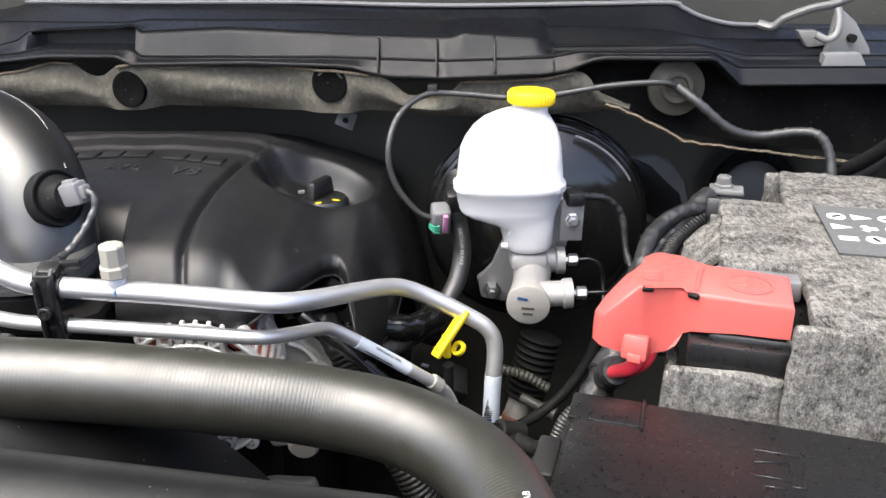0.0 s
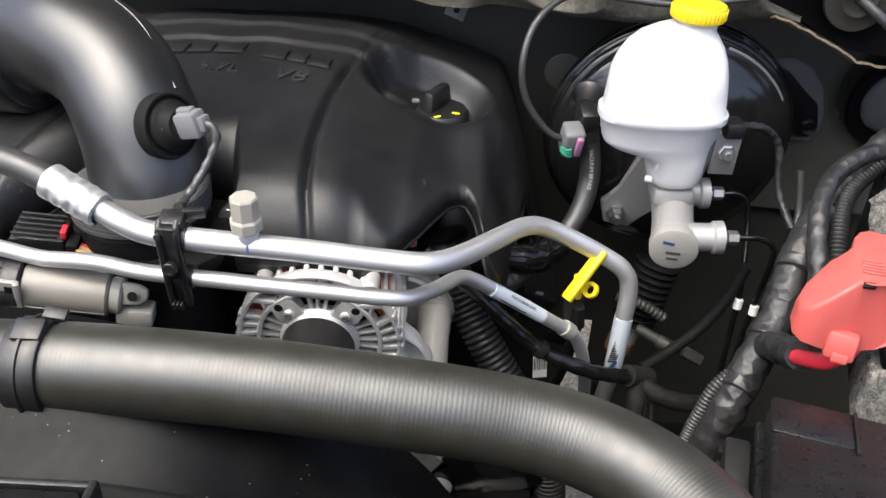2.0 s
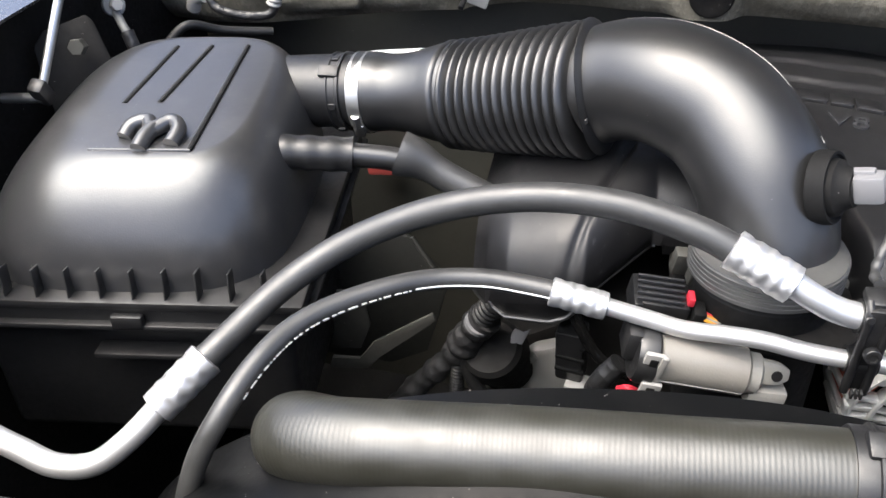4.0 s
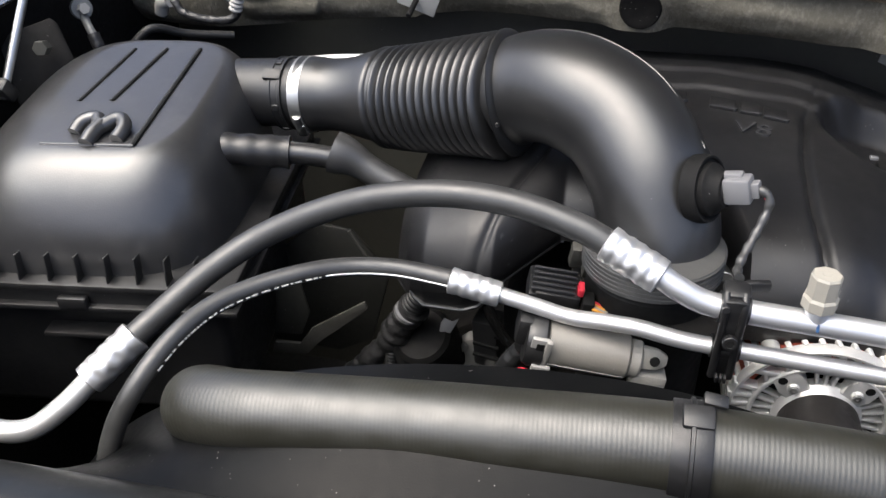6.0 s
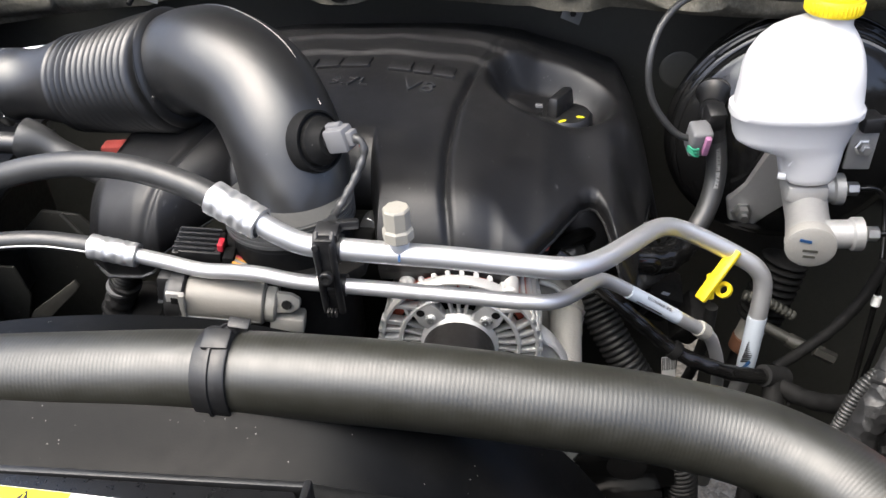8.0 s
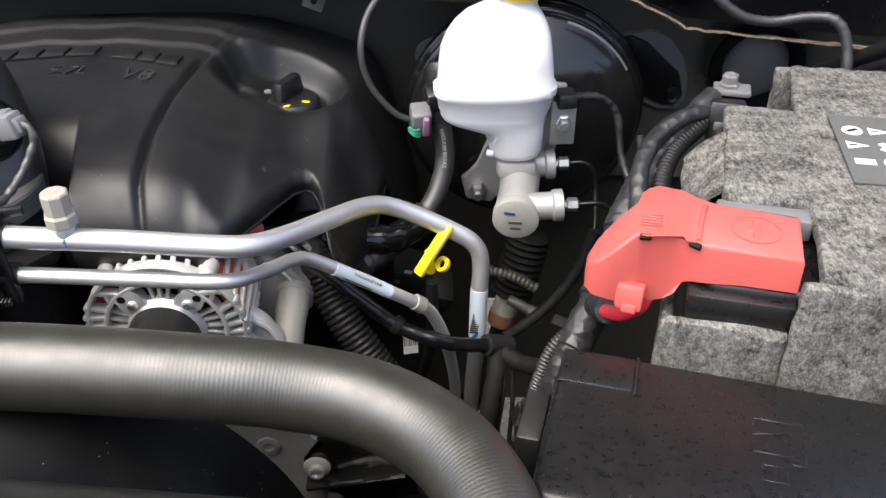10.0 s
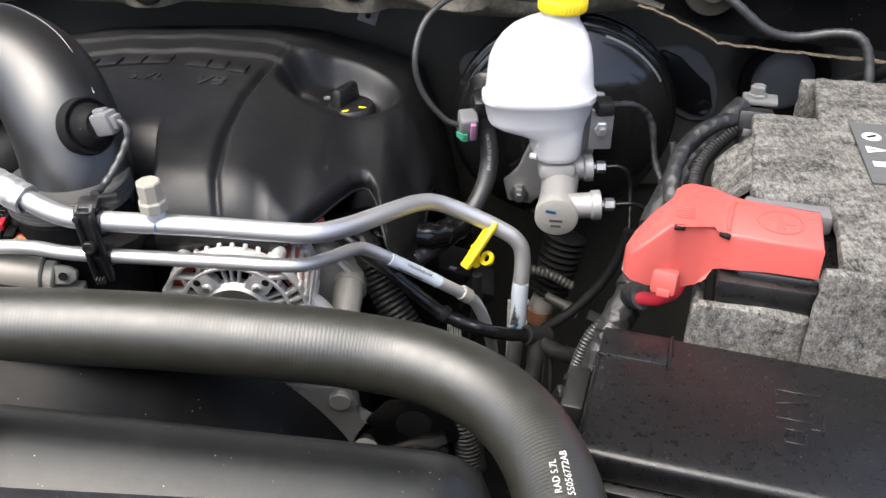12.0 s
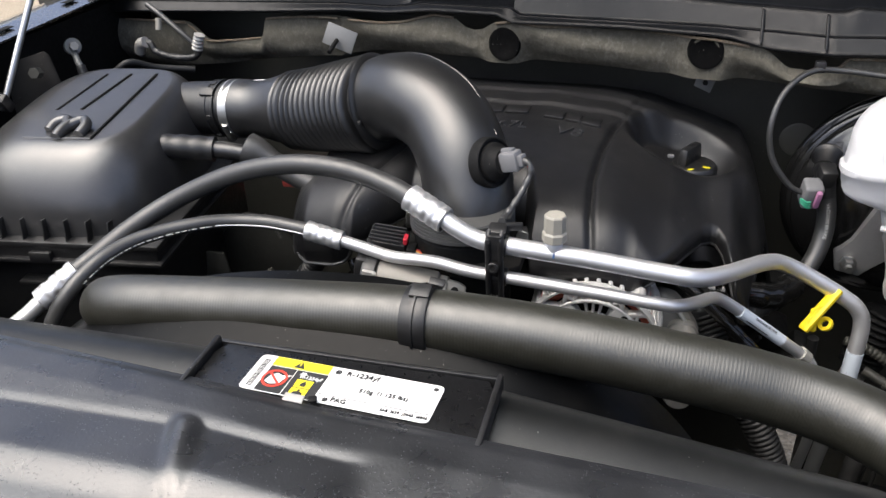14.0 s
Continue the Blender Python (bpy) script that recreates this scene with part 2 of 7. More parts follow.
soft_rubber = plain("soft_black_rubber", (0.012, 0.012, 0.012), 0.5, grain=600, amount=0.2, spec=0.4)
black_plastic = plain("black_plastic", (0.010, 0.010, 0.0105), 0.40, dust=0.04, spec=0.6)
lid_plastic = plain("pale_bloomed_lid_plastic", (0.028, 0.028, 0.029), 0.31, grain=700, amount=0.15, dust=0.08, spec=1.0, sheen=0.3)
def scuffed_cover():
    """Grained black moulding with wiped patches, pale scuffs and specks of dust."""
    m = plain("grained_cover_plastic", (0.0068, 0.0068, 0.0075), 0.42, grain=1400, amount=0.3, dust=0.04, spec=0.58, grit=0.55)
    nt = m.node_tree
    b = next(n for n in nt.nodes if n.type == "BSDF_PRINCIPLED")
    patch = noise_of(nt, coords(nt), 13.0, 5, 0.7)
    rough_range(nt, b, patch, 0.33, 0.56)
    streak = noise_of(nt, coords(nt, "Object", (4.0, 1.0, 3.0)), 55.0, 4, 0.6)
    scuff = ramp(nt, streak, [(0.66, (0, 0, 0)), (0.74, (0.22, 0.22, 0.22))])
    old = b.inputs["Base Color"].links[0].from_socket
    nt.links.new(blend(nt, scuff, old, (0.16, 0.16, 0.165)), b.inputs["Base Color"])
    return m


cover_plastic = scuffed_cover()
worn_highlight_plastic = plain("worn_and_highlight_grey_plastic", (0.028, 0.028, 0.030), 0.5, grain=900, amount=0.2)
shroud_plastic = plain("gritty_shroud_plastic", (0.0032, 0.0034, 0.0037), 0.38, grain=900, amount=0.1, dust=0.015, spec=0.11, sheen=0.6, grit=0.54)
tank_plastic = plain("radiator_cover_plastic", (0.0085, 0.009, 0.009), 0.36, grain=900, amount=0.1, dust=0.04, spec=0.42, sheen=0.4, grit=0.53)
bulkhead_paint = plain("olive_grey_bulkhead_paint", (0.125, 0.121, 0.102), 0.5, grain=200, amount=0.1, dust=0.2, dust_col=(0.17, 0.16, 0.135))
duct_plastic = plain("satin_duct_plastic", (0.0115, 0.0115, 0.0117), 0.37, grain=900, amount=0.12, dust=0.03, spec=1.0, sheen=0.3)
fender_paint = plain("glossy_fender_paint", (0.020, 0.020, 0.021), 0.22, grain=60, amount=0.03, dust=0.35, spec=1.0)
fender_paint.node_tree.nodes["Principled BSDF"].inputs["Coat Weight"].default_value = 1.0
gloss_black = plain("gloss_black_paint", (0.005, 0.005, 0.005), 0.10, grain=60, amount=0.03, dust=0.05)
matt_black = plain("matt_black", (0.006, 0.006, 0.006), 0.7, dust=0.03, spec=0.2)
# black of the rubber plugs, and of the shade painted under the cowl
recess_black = plain("plug_black_and_recess_shade", (0.0030, 0.0030, 0.0032), 0.85, dust=0.02, spec=0.06, grit=0.52)
dirty_black = plain("dusty_black_metal", (0.007, 0.0065, 0.006), 0.65, dust=0.03, spec=0.2)
cowl_plastic = plain("grey_black_cowl_plastic", (0.0052, 0.0058, 0.0072), 0.40, dust=0.02, spec=0.27)
box_paint = plain("satin_black_box", (0.007, 0.007, 0.0075), 0.30, grain=1600, amount=0.25, dust=0.02, grit=0.62)
alu = plain("drawn_aluminium", (0.74, 0.74, 0.742), 0.46, 0.85, grain=1500, amount=0.03, vary=0.06, sheen=0.2)
crimp_alu = plain("crimped_aluminium", (0.68, 0.68, 0.682), 0.42, 0.85, grain=200, amount=0.1, vary=0.1)
servo_paint = plain("dusty_black_servo_paint", (0.010, 0.010, 0.010), 0.15, grain=80, amount=0.03, dust=0.02, spec=0.8, sheen=0.4)
spring_grey = plain("weathered_grey_steel", (0.20, 0.20, 0.195), 0.5, 0.3, dust=0.15, amount=0.3)
sand_cast = plain("sand_cast_aluminium", (0.36, 0.355, 0.345), 0.48, 0.5, grain=700, amount=0.5, vary=0.15, dust=0.1)
rough_iron = plain("grainy_grey_casting", (0.17, 0.167, 0.158), 0.65, 0.1, grain=300, amount=1.0, vary=0.2, dust=0.15)
bracket_dust = plain("dusty_bracket_steel", (0.050, 0.049, 0.043), 0.5, 0.2, dust=0.15, amount=0.3)
pale_steel = plain("pale_primed_steel", (0.34, 0.33, 0.31), 0.5, 0.1, dust=0.2, amount=0.3)
cast_alu = plain("cast_aluminium", (0.66, 0.655, 0.64), 0.44, 0.5, grain=450, amount=0.5, vary=0.2, dust=0.12)
dull_cast = plain("dull_cast_aluminium", (0.30, 0.29, 0.265), 0.6, 0.2, grain=350, amount=0.8, vary=0.25, dust=0.25)
zinc = plain("zinc_plated_steel", (0.50, 0.50, 0.485), 0.35, 0.95, grain=400, amount=0.1, vary=0.15)
plate_dust = plain("dusty_dark_plate", (0.022, 0.022, 0.019), 0.5, grain=200, amount=0.1, dust=0.15, dust_col=(0.12, 0.115, 0.10))
steel_paint = plain("grey_primed_steel", (0.050, 0.049, 0.041), 0.5, grain=200, amount=0.1, dust=0.16, dust_col=(0.12, 0.115, 0.095))
yellow = plain("yellow_plastic", (0.80, 0.60, 0.015), 0.42, grain=500, amount=0.1, vary=0.08)
red = plain("red_plastic", (0.50, 0.092, 0.080), 0.4, grain=1300, amount=0.18, vary=0.07, dust=0.05)
red_wire = plain("red_wire", (0.6, 0.03, 0.05), 0.35, vary=0.1)
ivory = plain("ivory_plastic", (0.31, 0.292, 0.25), 0.5, vary=0.08, grain=700, amount=0.1)
grey_plug = plain("grey_plug_plastic", (0.165, 0.165, 0.17), 0.45, vary=0.1)
white_print = plain("white_print", (0.78, 0.78, 0.76), 0.6, vary=0.04, amount=0.02)
faded_print = plain("faded_white_print", (0.50, 0.50, 0.48), 0.6, vary=0.25, amount=0.02)
pale_tag = plain("pale_blue_paper", (0.50, 0.55, 0.61), 0.55, vary=0.05, amount=0.02)
black_print = plain("black_print", (0.02, 0.02, 0.02), 0.6, vary=0.04, amount=0.02)
yellow_print = plain("yellow_print", (0.75, 0.66, 0.02), 0.5, vary=0.05, amount=0.02)
red_print = plain("red_print", (0.6, 0.05, 0.03), 0.5, vary=0.05, amount=0.02)
blue_mark = plain("blue_marker", (0.015, 0.06, 0.16), 0.5, vary=0.1, amount=0.02)
green_wire = plain("green_wire", (0.03, 0.24, 0.14), 0.4)
pink_clip = plain("pink_clip", (0.38, 0.17, 0.30), 0.4)
orange_wire = plain("orange_wire", (0.7, 0.3, 0.03), 0.4)
copper = plain("copper_winding", (0.42, 0.085, 0.05), 0.4, 0.3, grain=500, amount=0.6)
pulley_black = plain("pulley_black", (0.022, 0.020, 0.019), 0.45, 0.15)
rust = plain("rusty_steel", (0.2, 0.09, 0.05), 0.8, 0.2, grain=300, amount=0.6, vary=0.4)
grey_dish = plain("grey_rubber_plug", (0.22, 0.225, 0.225), 0.5, dust=0.15)


def woven_hose():
    """Dark rubber hose with fine hoop ribs and a brownish bloom."""
    m, nt, b = shader("ribbed_rubber_hose")
    vec, uvv = coords(nt), coords(nt, "UV")
    colour = blend(nt, noise_of(nt, vec, 14.0, 5), (0.012, 0.0117, 0.0082), (0.023, 0.0223, 0.0162))
    nt.links.new(colour, b.inputs["Base Color"])
    w = node(nt, "ShaderNodeTexWave", Scale=112.0, Distortion=0.4, Detail=2.0)
    w.wave_type, w.bands_direction = "BANDS", "X"
    nt.links.new(uvv, w.inputs["Vector"])
    n1 = bump(nt, b, w.outputs["Fac"], 0.10, 0.0006)
    bump(nt, b, noise_of(nt, vec, 350.0, 3), 0.12, 0.0005, n1)
    rough_range(nt, b, noise_of(nt, vec, 60.0, 3), 0.38, 0.50)
    b.inputs["Specular IOR Level"].default_value = 1.0
    return m


def smooth_rubber():
    m, nt, b = shader("smooth_rubber_hose")
    vec = coords(nt)
    colour = blend(nt, noise_of(nt, vec, 30.0, 5, 0.7), (0.016, 0.016, 0.016), (0.05, 0.05, 0.049))
    nt.links.new(colour, b.inputs["Base Color"])
    bump(nt, b, noise_of(nt, vec, 500.0, 3), 0.2, 0.0005)
    rough_range(nt, b, noise_of(nt, vec, 80.0, 3), 0.36, 0.52)
    b.inputs["Specular IOR Level"].default_value = 0.8
    return m


def felt_mat(name, dark, light, scale):
    """Matted fibre blanket: long streaks over broad patches."""
    m, nt, b = shader(name)
    v1, v2 = coords(nt, "Object", (1.0, 2.6, 1.0)), coords(nt, "Object", (2.4, 1.0, 1.6))
    a, c = noise_of(nt, v1, scale, 6, 0.75), noise_of(nt, v2, scale * 4.5, 5, 0.7)
    fine = noise_of(nt, v2, scale * 14, 3, 0.7)
    mid = blend(nt, 0.5, a, c)
    mid = blend(nt, 0.3, mid, fine)
    colour = ramp(nt, mid, [(0.40, dark), (0.50, [(p + q) * 0.43 for p, q in zip(dark, light)]), (0.60, light)])
    nt.links.new(colour, b.inputs["Base Color"])
    b.inputs["Roughness"].default_value = 0.95
    b.inputs["Specular IOR Level"].default_value = 0.15
    n1 = bump(nt, b, c, 0.7, 0.003)
    bump(nt, b, fine, 0.6, 0.0012, n1)
    return m


def flake_paint():
    """Black paint under a film of road dust, with drops and grit on it."""
    m, nt, b = shader("dusty_black_paint")
    vec = coords(nt)
    film = ramp(nt, noise_of(nt, vec, 16.0, 6, 0.65), [(0.3, (0.010, 0.0105, 0.012)), (0.75, (0.030, 0.031, 0.034))])
    v = node(nt, "ShaderNodeTexVoronoi", Scale=430.0, Randomness=1.0)
    nt.links.new(vec, v.inputs["Vector"])
    grit = ramp(nt, v.outputs["Distance"], [(0.10, (1, 1, 1)), (0.20, (0, 0, 0))])
    many = ramp(nt, noise_of(nt, vec, 45.0, 4), [(0.48, (0, 0, 0)), (0.62, (1, 1, 1))])
    mul = nt.nodes.new("ShaderNodeMath")
    mul.operation = "MULTIPLY"
    nt.links.new(grit, mul.inputs[0])
    nt.links.new(many, mul.inputs[1])
    colour = blend(nt, mul.outputs["Value"], film, (0.13, 0.13, 0.14))
    nt.links.new(colour, b.inputs["Base Color"])
    rough_range(nt, b, noise_of(nt, vec, 25.0, 5), 0.24, 0.38)
    b.inputs["Specular IOR Level"].default_value = 1.0
    n1 = bump(nt, b, noise_of(nt, vec, 420.0, 2), 0.2, 0.0006)
    bump(nt, b, mul.outputs["Value"], 0.8, 0.0008, n1)
    return m


def milky():
    m, nt, b = shader("milky_white_plastic")
    vec = coords(nt)
    colour = blend(nt, noise_of(nt, vec, 18.0, 3), (0.54, 0.54, 0.547), (0.62, 0.62, 0.627))
    nt.links.new(colour, b.inputs["Base Color"])
    b.inputs["Roughness"].default_value = 0.38
    b.inputs["Subsurface Weight"].default_value = 0.2
    b.inputs["Subsurface Radius"].default_value = (0.02, 0.02, 0.02)
    b.inputs["Subsurface Scale"].default_value = 0.5
    bump(nt, b, noise_of(nt, vec, 260.0, 2), 0.05, 0.0006)
    return m


def taped():
    """Loom wrapped in creased black tape."""
    m, nt, b = shader("creased_black_tape")
    vec = coords(nt)
    b.inputs["Base Color"].default_value = (0.018, 0.018, 0.0185, 1)
    b.inputs["Specular IOR Level"].default_value = 0.6
    rough_range(nt, b, noise_of(nt, vec, 90.0, 3), 0.34, 0.58)
    v = node(nt, "ShaderNodeTexVoronoi", Scale=95.0)
    nt.links.new(vec, v.inputs["Vector"])
    n1 = bump(nt, b, v.outputs["Distance"], 0.6, 0.003)
    bump(nt, b, noise_of(nt, vec, 260.0, 3), 0.4, 0.001, n1)
    return m


def gravel():
    m, nt, b = shader("pale_grit_ground")
    vec = coords(nt)
    v = node(nt, "ShaderNodeTexVoronoi", Scale=130.0)
    nt.links.new(vec, v.inputs["Vector"])
    colour = ramp(nt, v.outputs["Color"], [(0.2, (0.09, 0.068, 0.045)), (0.6, (0.30, 0.238, 0.165)), (0.9, (0.46, 0.40, 0.31))])
    colour = blend(nt, noise_of(nt, vec, 2.0, 5), colour, (0.31, 0.26, 0.19))
    nt.links.new(colour, b.inputs["Base Color"])
    b.inputs["Roughness"].default_value = 0.9
    bump(nt, b, v.outputs["Distance"], 0.6, 0.004)
    return m


rad_rubber, rubber, tape, milk = woven_hose(), smooth_rubber(), taped(), milky()
battery_felt = felt_mat("grey_battery_felt", (0.024, 0.0228, 0.0205), (0.295, 0.286, 0.265), 24.0)
wall_felt = felt_mat("tan_insulation_felt", (0.085, 0.079, 0.063), (0.150, 0.140, 0.115), 9.0)
torn_felt = felt_mat("torn_felt_edge", (0.13, 0.098, 0.065), (0.30, 0.25, 0.19), 60.0)
dust_paint, grit = flake_paint(), gravel()

# ================= setting: ground and the truck's sheet metal =================
bm = sheet(lambda u, v: Vector(((u - 0.5) * 160, (v - 0.5) * 160, 0.0)), 8, 8)
solo("ground", bm, grit, "pale gritty asphalt of a parking lot under the truck", "ground", kind="structure")


def fire_y(x):
    """How far back the bulkhead's blanket stands at x."""
    xs, ys = (-1.2, -0.69, -0.42, -0.14, 0.0, 0.28, 0.8), (1.205, 1.19, 1.12, 1.055, 1.0, 0.99, 1.0)
    return float(np.interp(x, xs, ys))


# bulkhead: painted metal, behind the blanket
bm = sheet(lambda u, v: Vector((-1.35 + 2.3 * u, 1.30 - 0.10 * smoothstep(0.1, 0.75, u) + 0.02 * math.sin(19 * u) * v, 0.35 + 0.93 * v)), 60, 16, 0.01)
bmesh.ops.delete(bm, geom=[f for f in bm.faces if 0.055 < f.calc_center_median().x < 0.125 and f.calc_center_median().z < 0.60], context="FACES")
solo("wall_bulkhead", bm, steel_paint, "dusty grey-green painted steel bulkhead behind the engine", "bulkhead", kind="structure")

# inner wings and nose close the bay
for nm, x0, lean in (("wall_wing_passenger", -1.095, -0.02), ("wall_wing_driver", 0.72, 0.08)):
    bm = sheet(lambda u, v: Vector((x0 + lean * v, -0.05 + 1.35 * u, 0.3 + 0.88 * v)), 12, 12, 0.012)
    solo(nm, bm, dirty_black, "dark dusty inner wing panel of the truck", "inner wing", kind="structure")
bm = box(pose(-0.22, 0.215, 0.60), 1.95, 0.03, 0.78, 0.004)
solo("wall_radiator", bm, matt_black, "dark radiator core across the nose of the truck", "radiator", kind="structure")
# added black sheet that keeps light and ground out from below
bm = sheet(lambda u, v: Vector((-1.2 + 1.95 * u, 0.25 + 1.05 * v, 0.36 + 0.05 * math.sin(9 * u) * math.sin(7 * v))), 20, 14, 0.01)
# leave the opening through which the ground shows
gaps = [f for f in bm.faces if 0.03 < f.calc_center_median().x < 0.12 and f.calc_center_median().y > 1.0]
bmesh.ops.delete(bm, geom=gaps, context="FACES")
solo("splash_tray", bm, matt_black, "black sheet added under the engine bay to shut out light and ground", "tray", kind="structure")

# fenders outside the bay
for nm, s, xe in (("fender_passenger", -1, -1.125), ("fender_driver", 1, 0.80)):
    def fend(u, v, s=s, xe=xe):
        a = v * 1.5
        return Vector((xe + s * 0.30 * math.sin(a), -0.1 + 1.6 * u, 1.17 + 0.05 * u - 0.30 * (1 - math.cos(a)) * 2.2))
    ob = solo(nm, sheet(fend, 24, 14, 0.004), fender_paint, "glossy black painted front fender with a bolted flange", "fender")
    bm = sheet(lambda u, v: Vector((xe - s * 0.045 * (1 - v), -0.08 + 1.56 * u, 1.166 + 0.05 * u + 0.004 * v)), 24, 3, 0.003)
    part("gutter_flange", bm, fender_paint, ob)
    for y in (0.78, 0.93, 1.08):
        # slots in the flange
        part("flange_slot", prism(pose(xe - s * 0.018, y, 1.167 + 0.05 * (y + 0.08) / 1.56 + 0.0035), [(-0.006, -0.014), (0.006, -0.014), (0.006, 0.014), (-0.006, 0.014)], 0.0012, 0.0004), matt_black, ob)
    fb = part("flange_bolt", lathe(pose(xe - s * 0.022, 1.135, 1.167 + 0.05 * 1.215 / 1.56 + 0.002), [(0, 0), (0.0125, 0), (0.0125, 0.002), (0.0085, 0.003), (0.0085, 0.011), (0, 0.0115)], 6), matt_black, ob, "black flange bolt", 20)

# bonnet, standing open above the bay
hood = thing("bonnet", (-0.22, 1.30, 1.36), "open black bonnet with a dark underside, hinged at the cowl", "bonnet")
tilt = radians(66)
def hood_pt(u, v, off=0.0):
    l = 0.02 + 1.26 * v
    return Vector((-1.05 + 1.66 * u, 1.30 - l * math.cos(tilt) + off * math.sin(tilt), 1.37 + l * math.sin(tilt) + off * math.cos(tilt) - 0.06 * v * (2 * u - 1) ** 2))
part("skin", sheet(lambda u, v: hood_pt(u, v, 0.03), 16, 12, 0.003), gloss_black, hood)
part("liner", sheet(lambda u, v: hood_pt(0.05 + 0.9 * u, 0.06 + 0.88 * v, -0.01 - 0.01 * math.sin(math.pi * 3 * u) * math.sin(math.pi * 2 * v)), 24, 16, 0.01), matt_black, hood, "dark moulded underside liner")

# gas strut of the bonnet
strut = thing("bonnet_strut", (-1.055, 0.82, 1.10), "slim steel gas strut that holds the bonnet open", "gas strut")
part("rod", rod((-1.055, 0.842, 1.135), (-1.035, 0.935, 1.275), 0.0045, 14), zinc, strut)
part("cylinder", rod((-1.036, 0.93, 1.27), (-0.99, 1.13, 1.57), 0.0085, 14), black_plastic, strut)
part("ball_socket", box(pose(-1.056, 0.838, 1.128, 35, 8, 0), 0.016, 0.016, 0.028, 0.004), black_plastic, strut)
part("ball_stud", rod((-1.10, 0.836, 1.12), (-1.056, 0.838, 1.122), 0.005, 12), zinc, strut)

# ================= bulkhead blanket and cowl =================
def blanket(u, v):
    x = -1.12 + 1.34 * u
    if x < -0.70:
        lo, hi = 1.073 + 0.032 * smoothstep(-1.0, -0.7, x), 1.15 + 0.02 * smoothstep(-1.0, -0.7, x)
    else:
        lo = float(np.interp(x, (-0.7, -0.63, -0.536, -0.449, -0.382, -0.285, -0.207, -0.095, 0.011, 0.079, 0.147, 0.18, 0.23), (1.108, 1.120, 1.128, 1.131, 1.135, 1.139, 1.141, 1.146, 1.149, 1.148, 1.152, 1.153, 1.156)))
        hi = float(np.interp(x, (-0.7, -0.616, -0.579, -0.532, -0.498, -0.483, -0.471, -0.454, -0.435, -0.413, -0.373, -0.358, -0.341, -0.279, -0.129, -0.071, -0.058, -0.044, -0.009, 0.012, 0.018, 0.065, 0.118, 0.154, 0.170, 0.182, 0.23), (1.170, 1.171, 1.176, 1.189, 1.188, 1.177, 1.173, 1.176, 1.189, 1.194, 1.194, 1.189, 1.193, 1.197, 1.198, 1.194, 1.185, 1.174, 1.174, 1.180, 1.191, 1.193, 1.197, 1.207, 1.204, 1.184, 1.164)))
    if -0.985 < x < -0.83:
        hi -= 0.030 * smoothstep(-0.985, -0.935, x) * (1 - smoothstep(-0.840, -0.832, x))
    z = lo + (hi - lo) * v
    bulge = 0.012 * math.sin(math.pi * v) + 0.006 * math.sin(x * 23 + 4 * v) + 0.005 * noise.noise(Vector((x * 14, v * 3, 2.0)))
    near = math.exp(-((x + 0.42) / 0.034) ** 4) + math.exp(-((x + 0.141) / 0.034) ** 4)
    bulge = bulge * (1 - near) + 0.008 * near
    return Vector((x, fire_y(x) - bulge + 0.015 * (1 - v) * (1 - near), z))
bl = solo("insulation_blanket", sheet(blanket, 200, 14, 0.007), wall_felt, "dusty tan-grey felt insulation blanket along the bulkhead", "insulation")

def torn_z(x):
    return float(np.interp(x, (0.16, 0.18, 0.215, 0.25, 0.285, 0.355, 0.5, 0.8), (1.182, 1.178, 1.165, 1.149, 1.130, 1.121, 1.104, 1.09)))
def trim_edge(u, v):
    x = 0.19 + 0.31 * u
    rag = 0.0025 * noise.noise(Vector((x * 90, 0, 3.0)))
    return Vector((x, 0.985 - 0.012 * u - 0.014 * v, torn_z(x) - 0.002 - 0.006 * (1 - v) * (1 - 0.6 * u) + rag))
def blanket_top(x, off=0.0):
    p = blanket((x + 1.12) / 1.34, 1.0)
    return Vector((p.x, p.y - 0.003, p.z + off))
for x0, x1 in ((-1.10, -0.98), (-0.975, -0.842), (-0.83, -0.70), (-0.68, -0.50), (-0.43, -0.09), (-0.02, 0.15)):
    # raw tan fibre along the upper edge
    bm = sweep(bmesh.new(), [blanket_top(x0 + (x1 - x0) * k / 16, 0.0012 * noise.noise(Vector((x0 * 9 + k, 1.0, 0)))) for k in range(17)], 0.0018, 6)
    part("raw_edge", bm, torn_felt, bl, "frayed tan upper edge")
part("torn_edge", sheet(trim_edge, 60, 4, 0.0025), torn_felt, bl, "frayed brown felt edge")
for x, z in ((-0.417, 1.161), (-0.141, 1.182)):
    y = fire_y(x) - 0.0085
    sl = (fire_y(x + 0.02) - fire_y(x - 0.02)) / 0.04
    bm = lathe(Matrix.Translation((x, y, z)) @ Euler((radians(86), 0, math.atan(sl))).to_matrix().to_4x4() @ Matrix.Diagonal((1, 1, 1, 1)), [(0, 0.0006), (0.018, 0.001), (0.0212, 0.0024), (0.0238, 0.0018), (0.0245, -0.004)], 28)
    part("plug_disc", bm, recess_black, bl, "round black rubber plug")

# tags on the blanket
tag = thing("blanket_clip", (-0.687, 1.17, 1.12), "bright metal clip holding the insulation blanket", "clip")
part("plate", box(pose(-0.687, 1.155, 1.147, 78, 20, 0), 0.05, 0.034, 0.002, 0.0008), spring_grey, tag)
part("stud", rod((-0.69, 1.15, 1.145), (-0.695, 1.125, 1.132), 0.0035, 10), matt_black, tag)
tag = thing("metal_tab", (-0.155, 1.2, 1.07), "small bare metal tab under the insulation blanket", "bracket")
part("plate", box(pose(-0.133, 1.13, 1.115, 70, 25, 10), 0.026, 0.024, 0.002, 0.0008), spring_grey, tag)
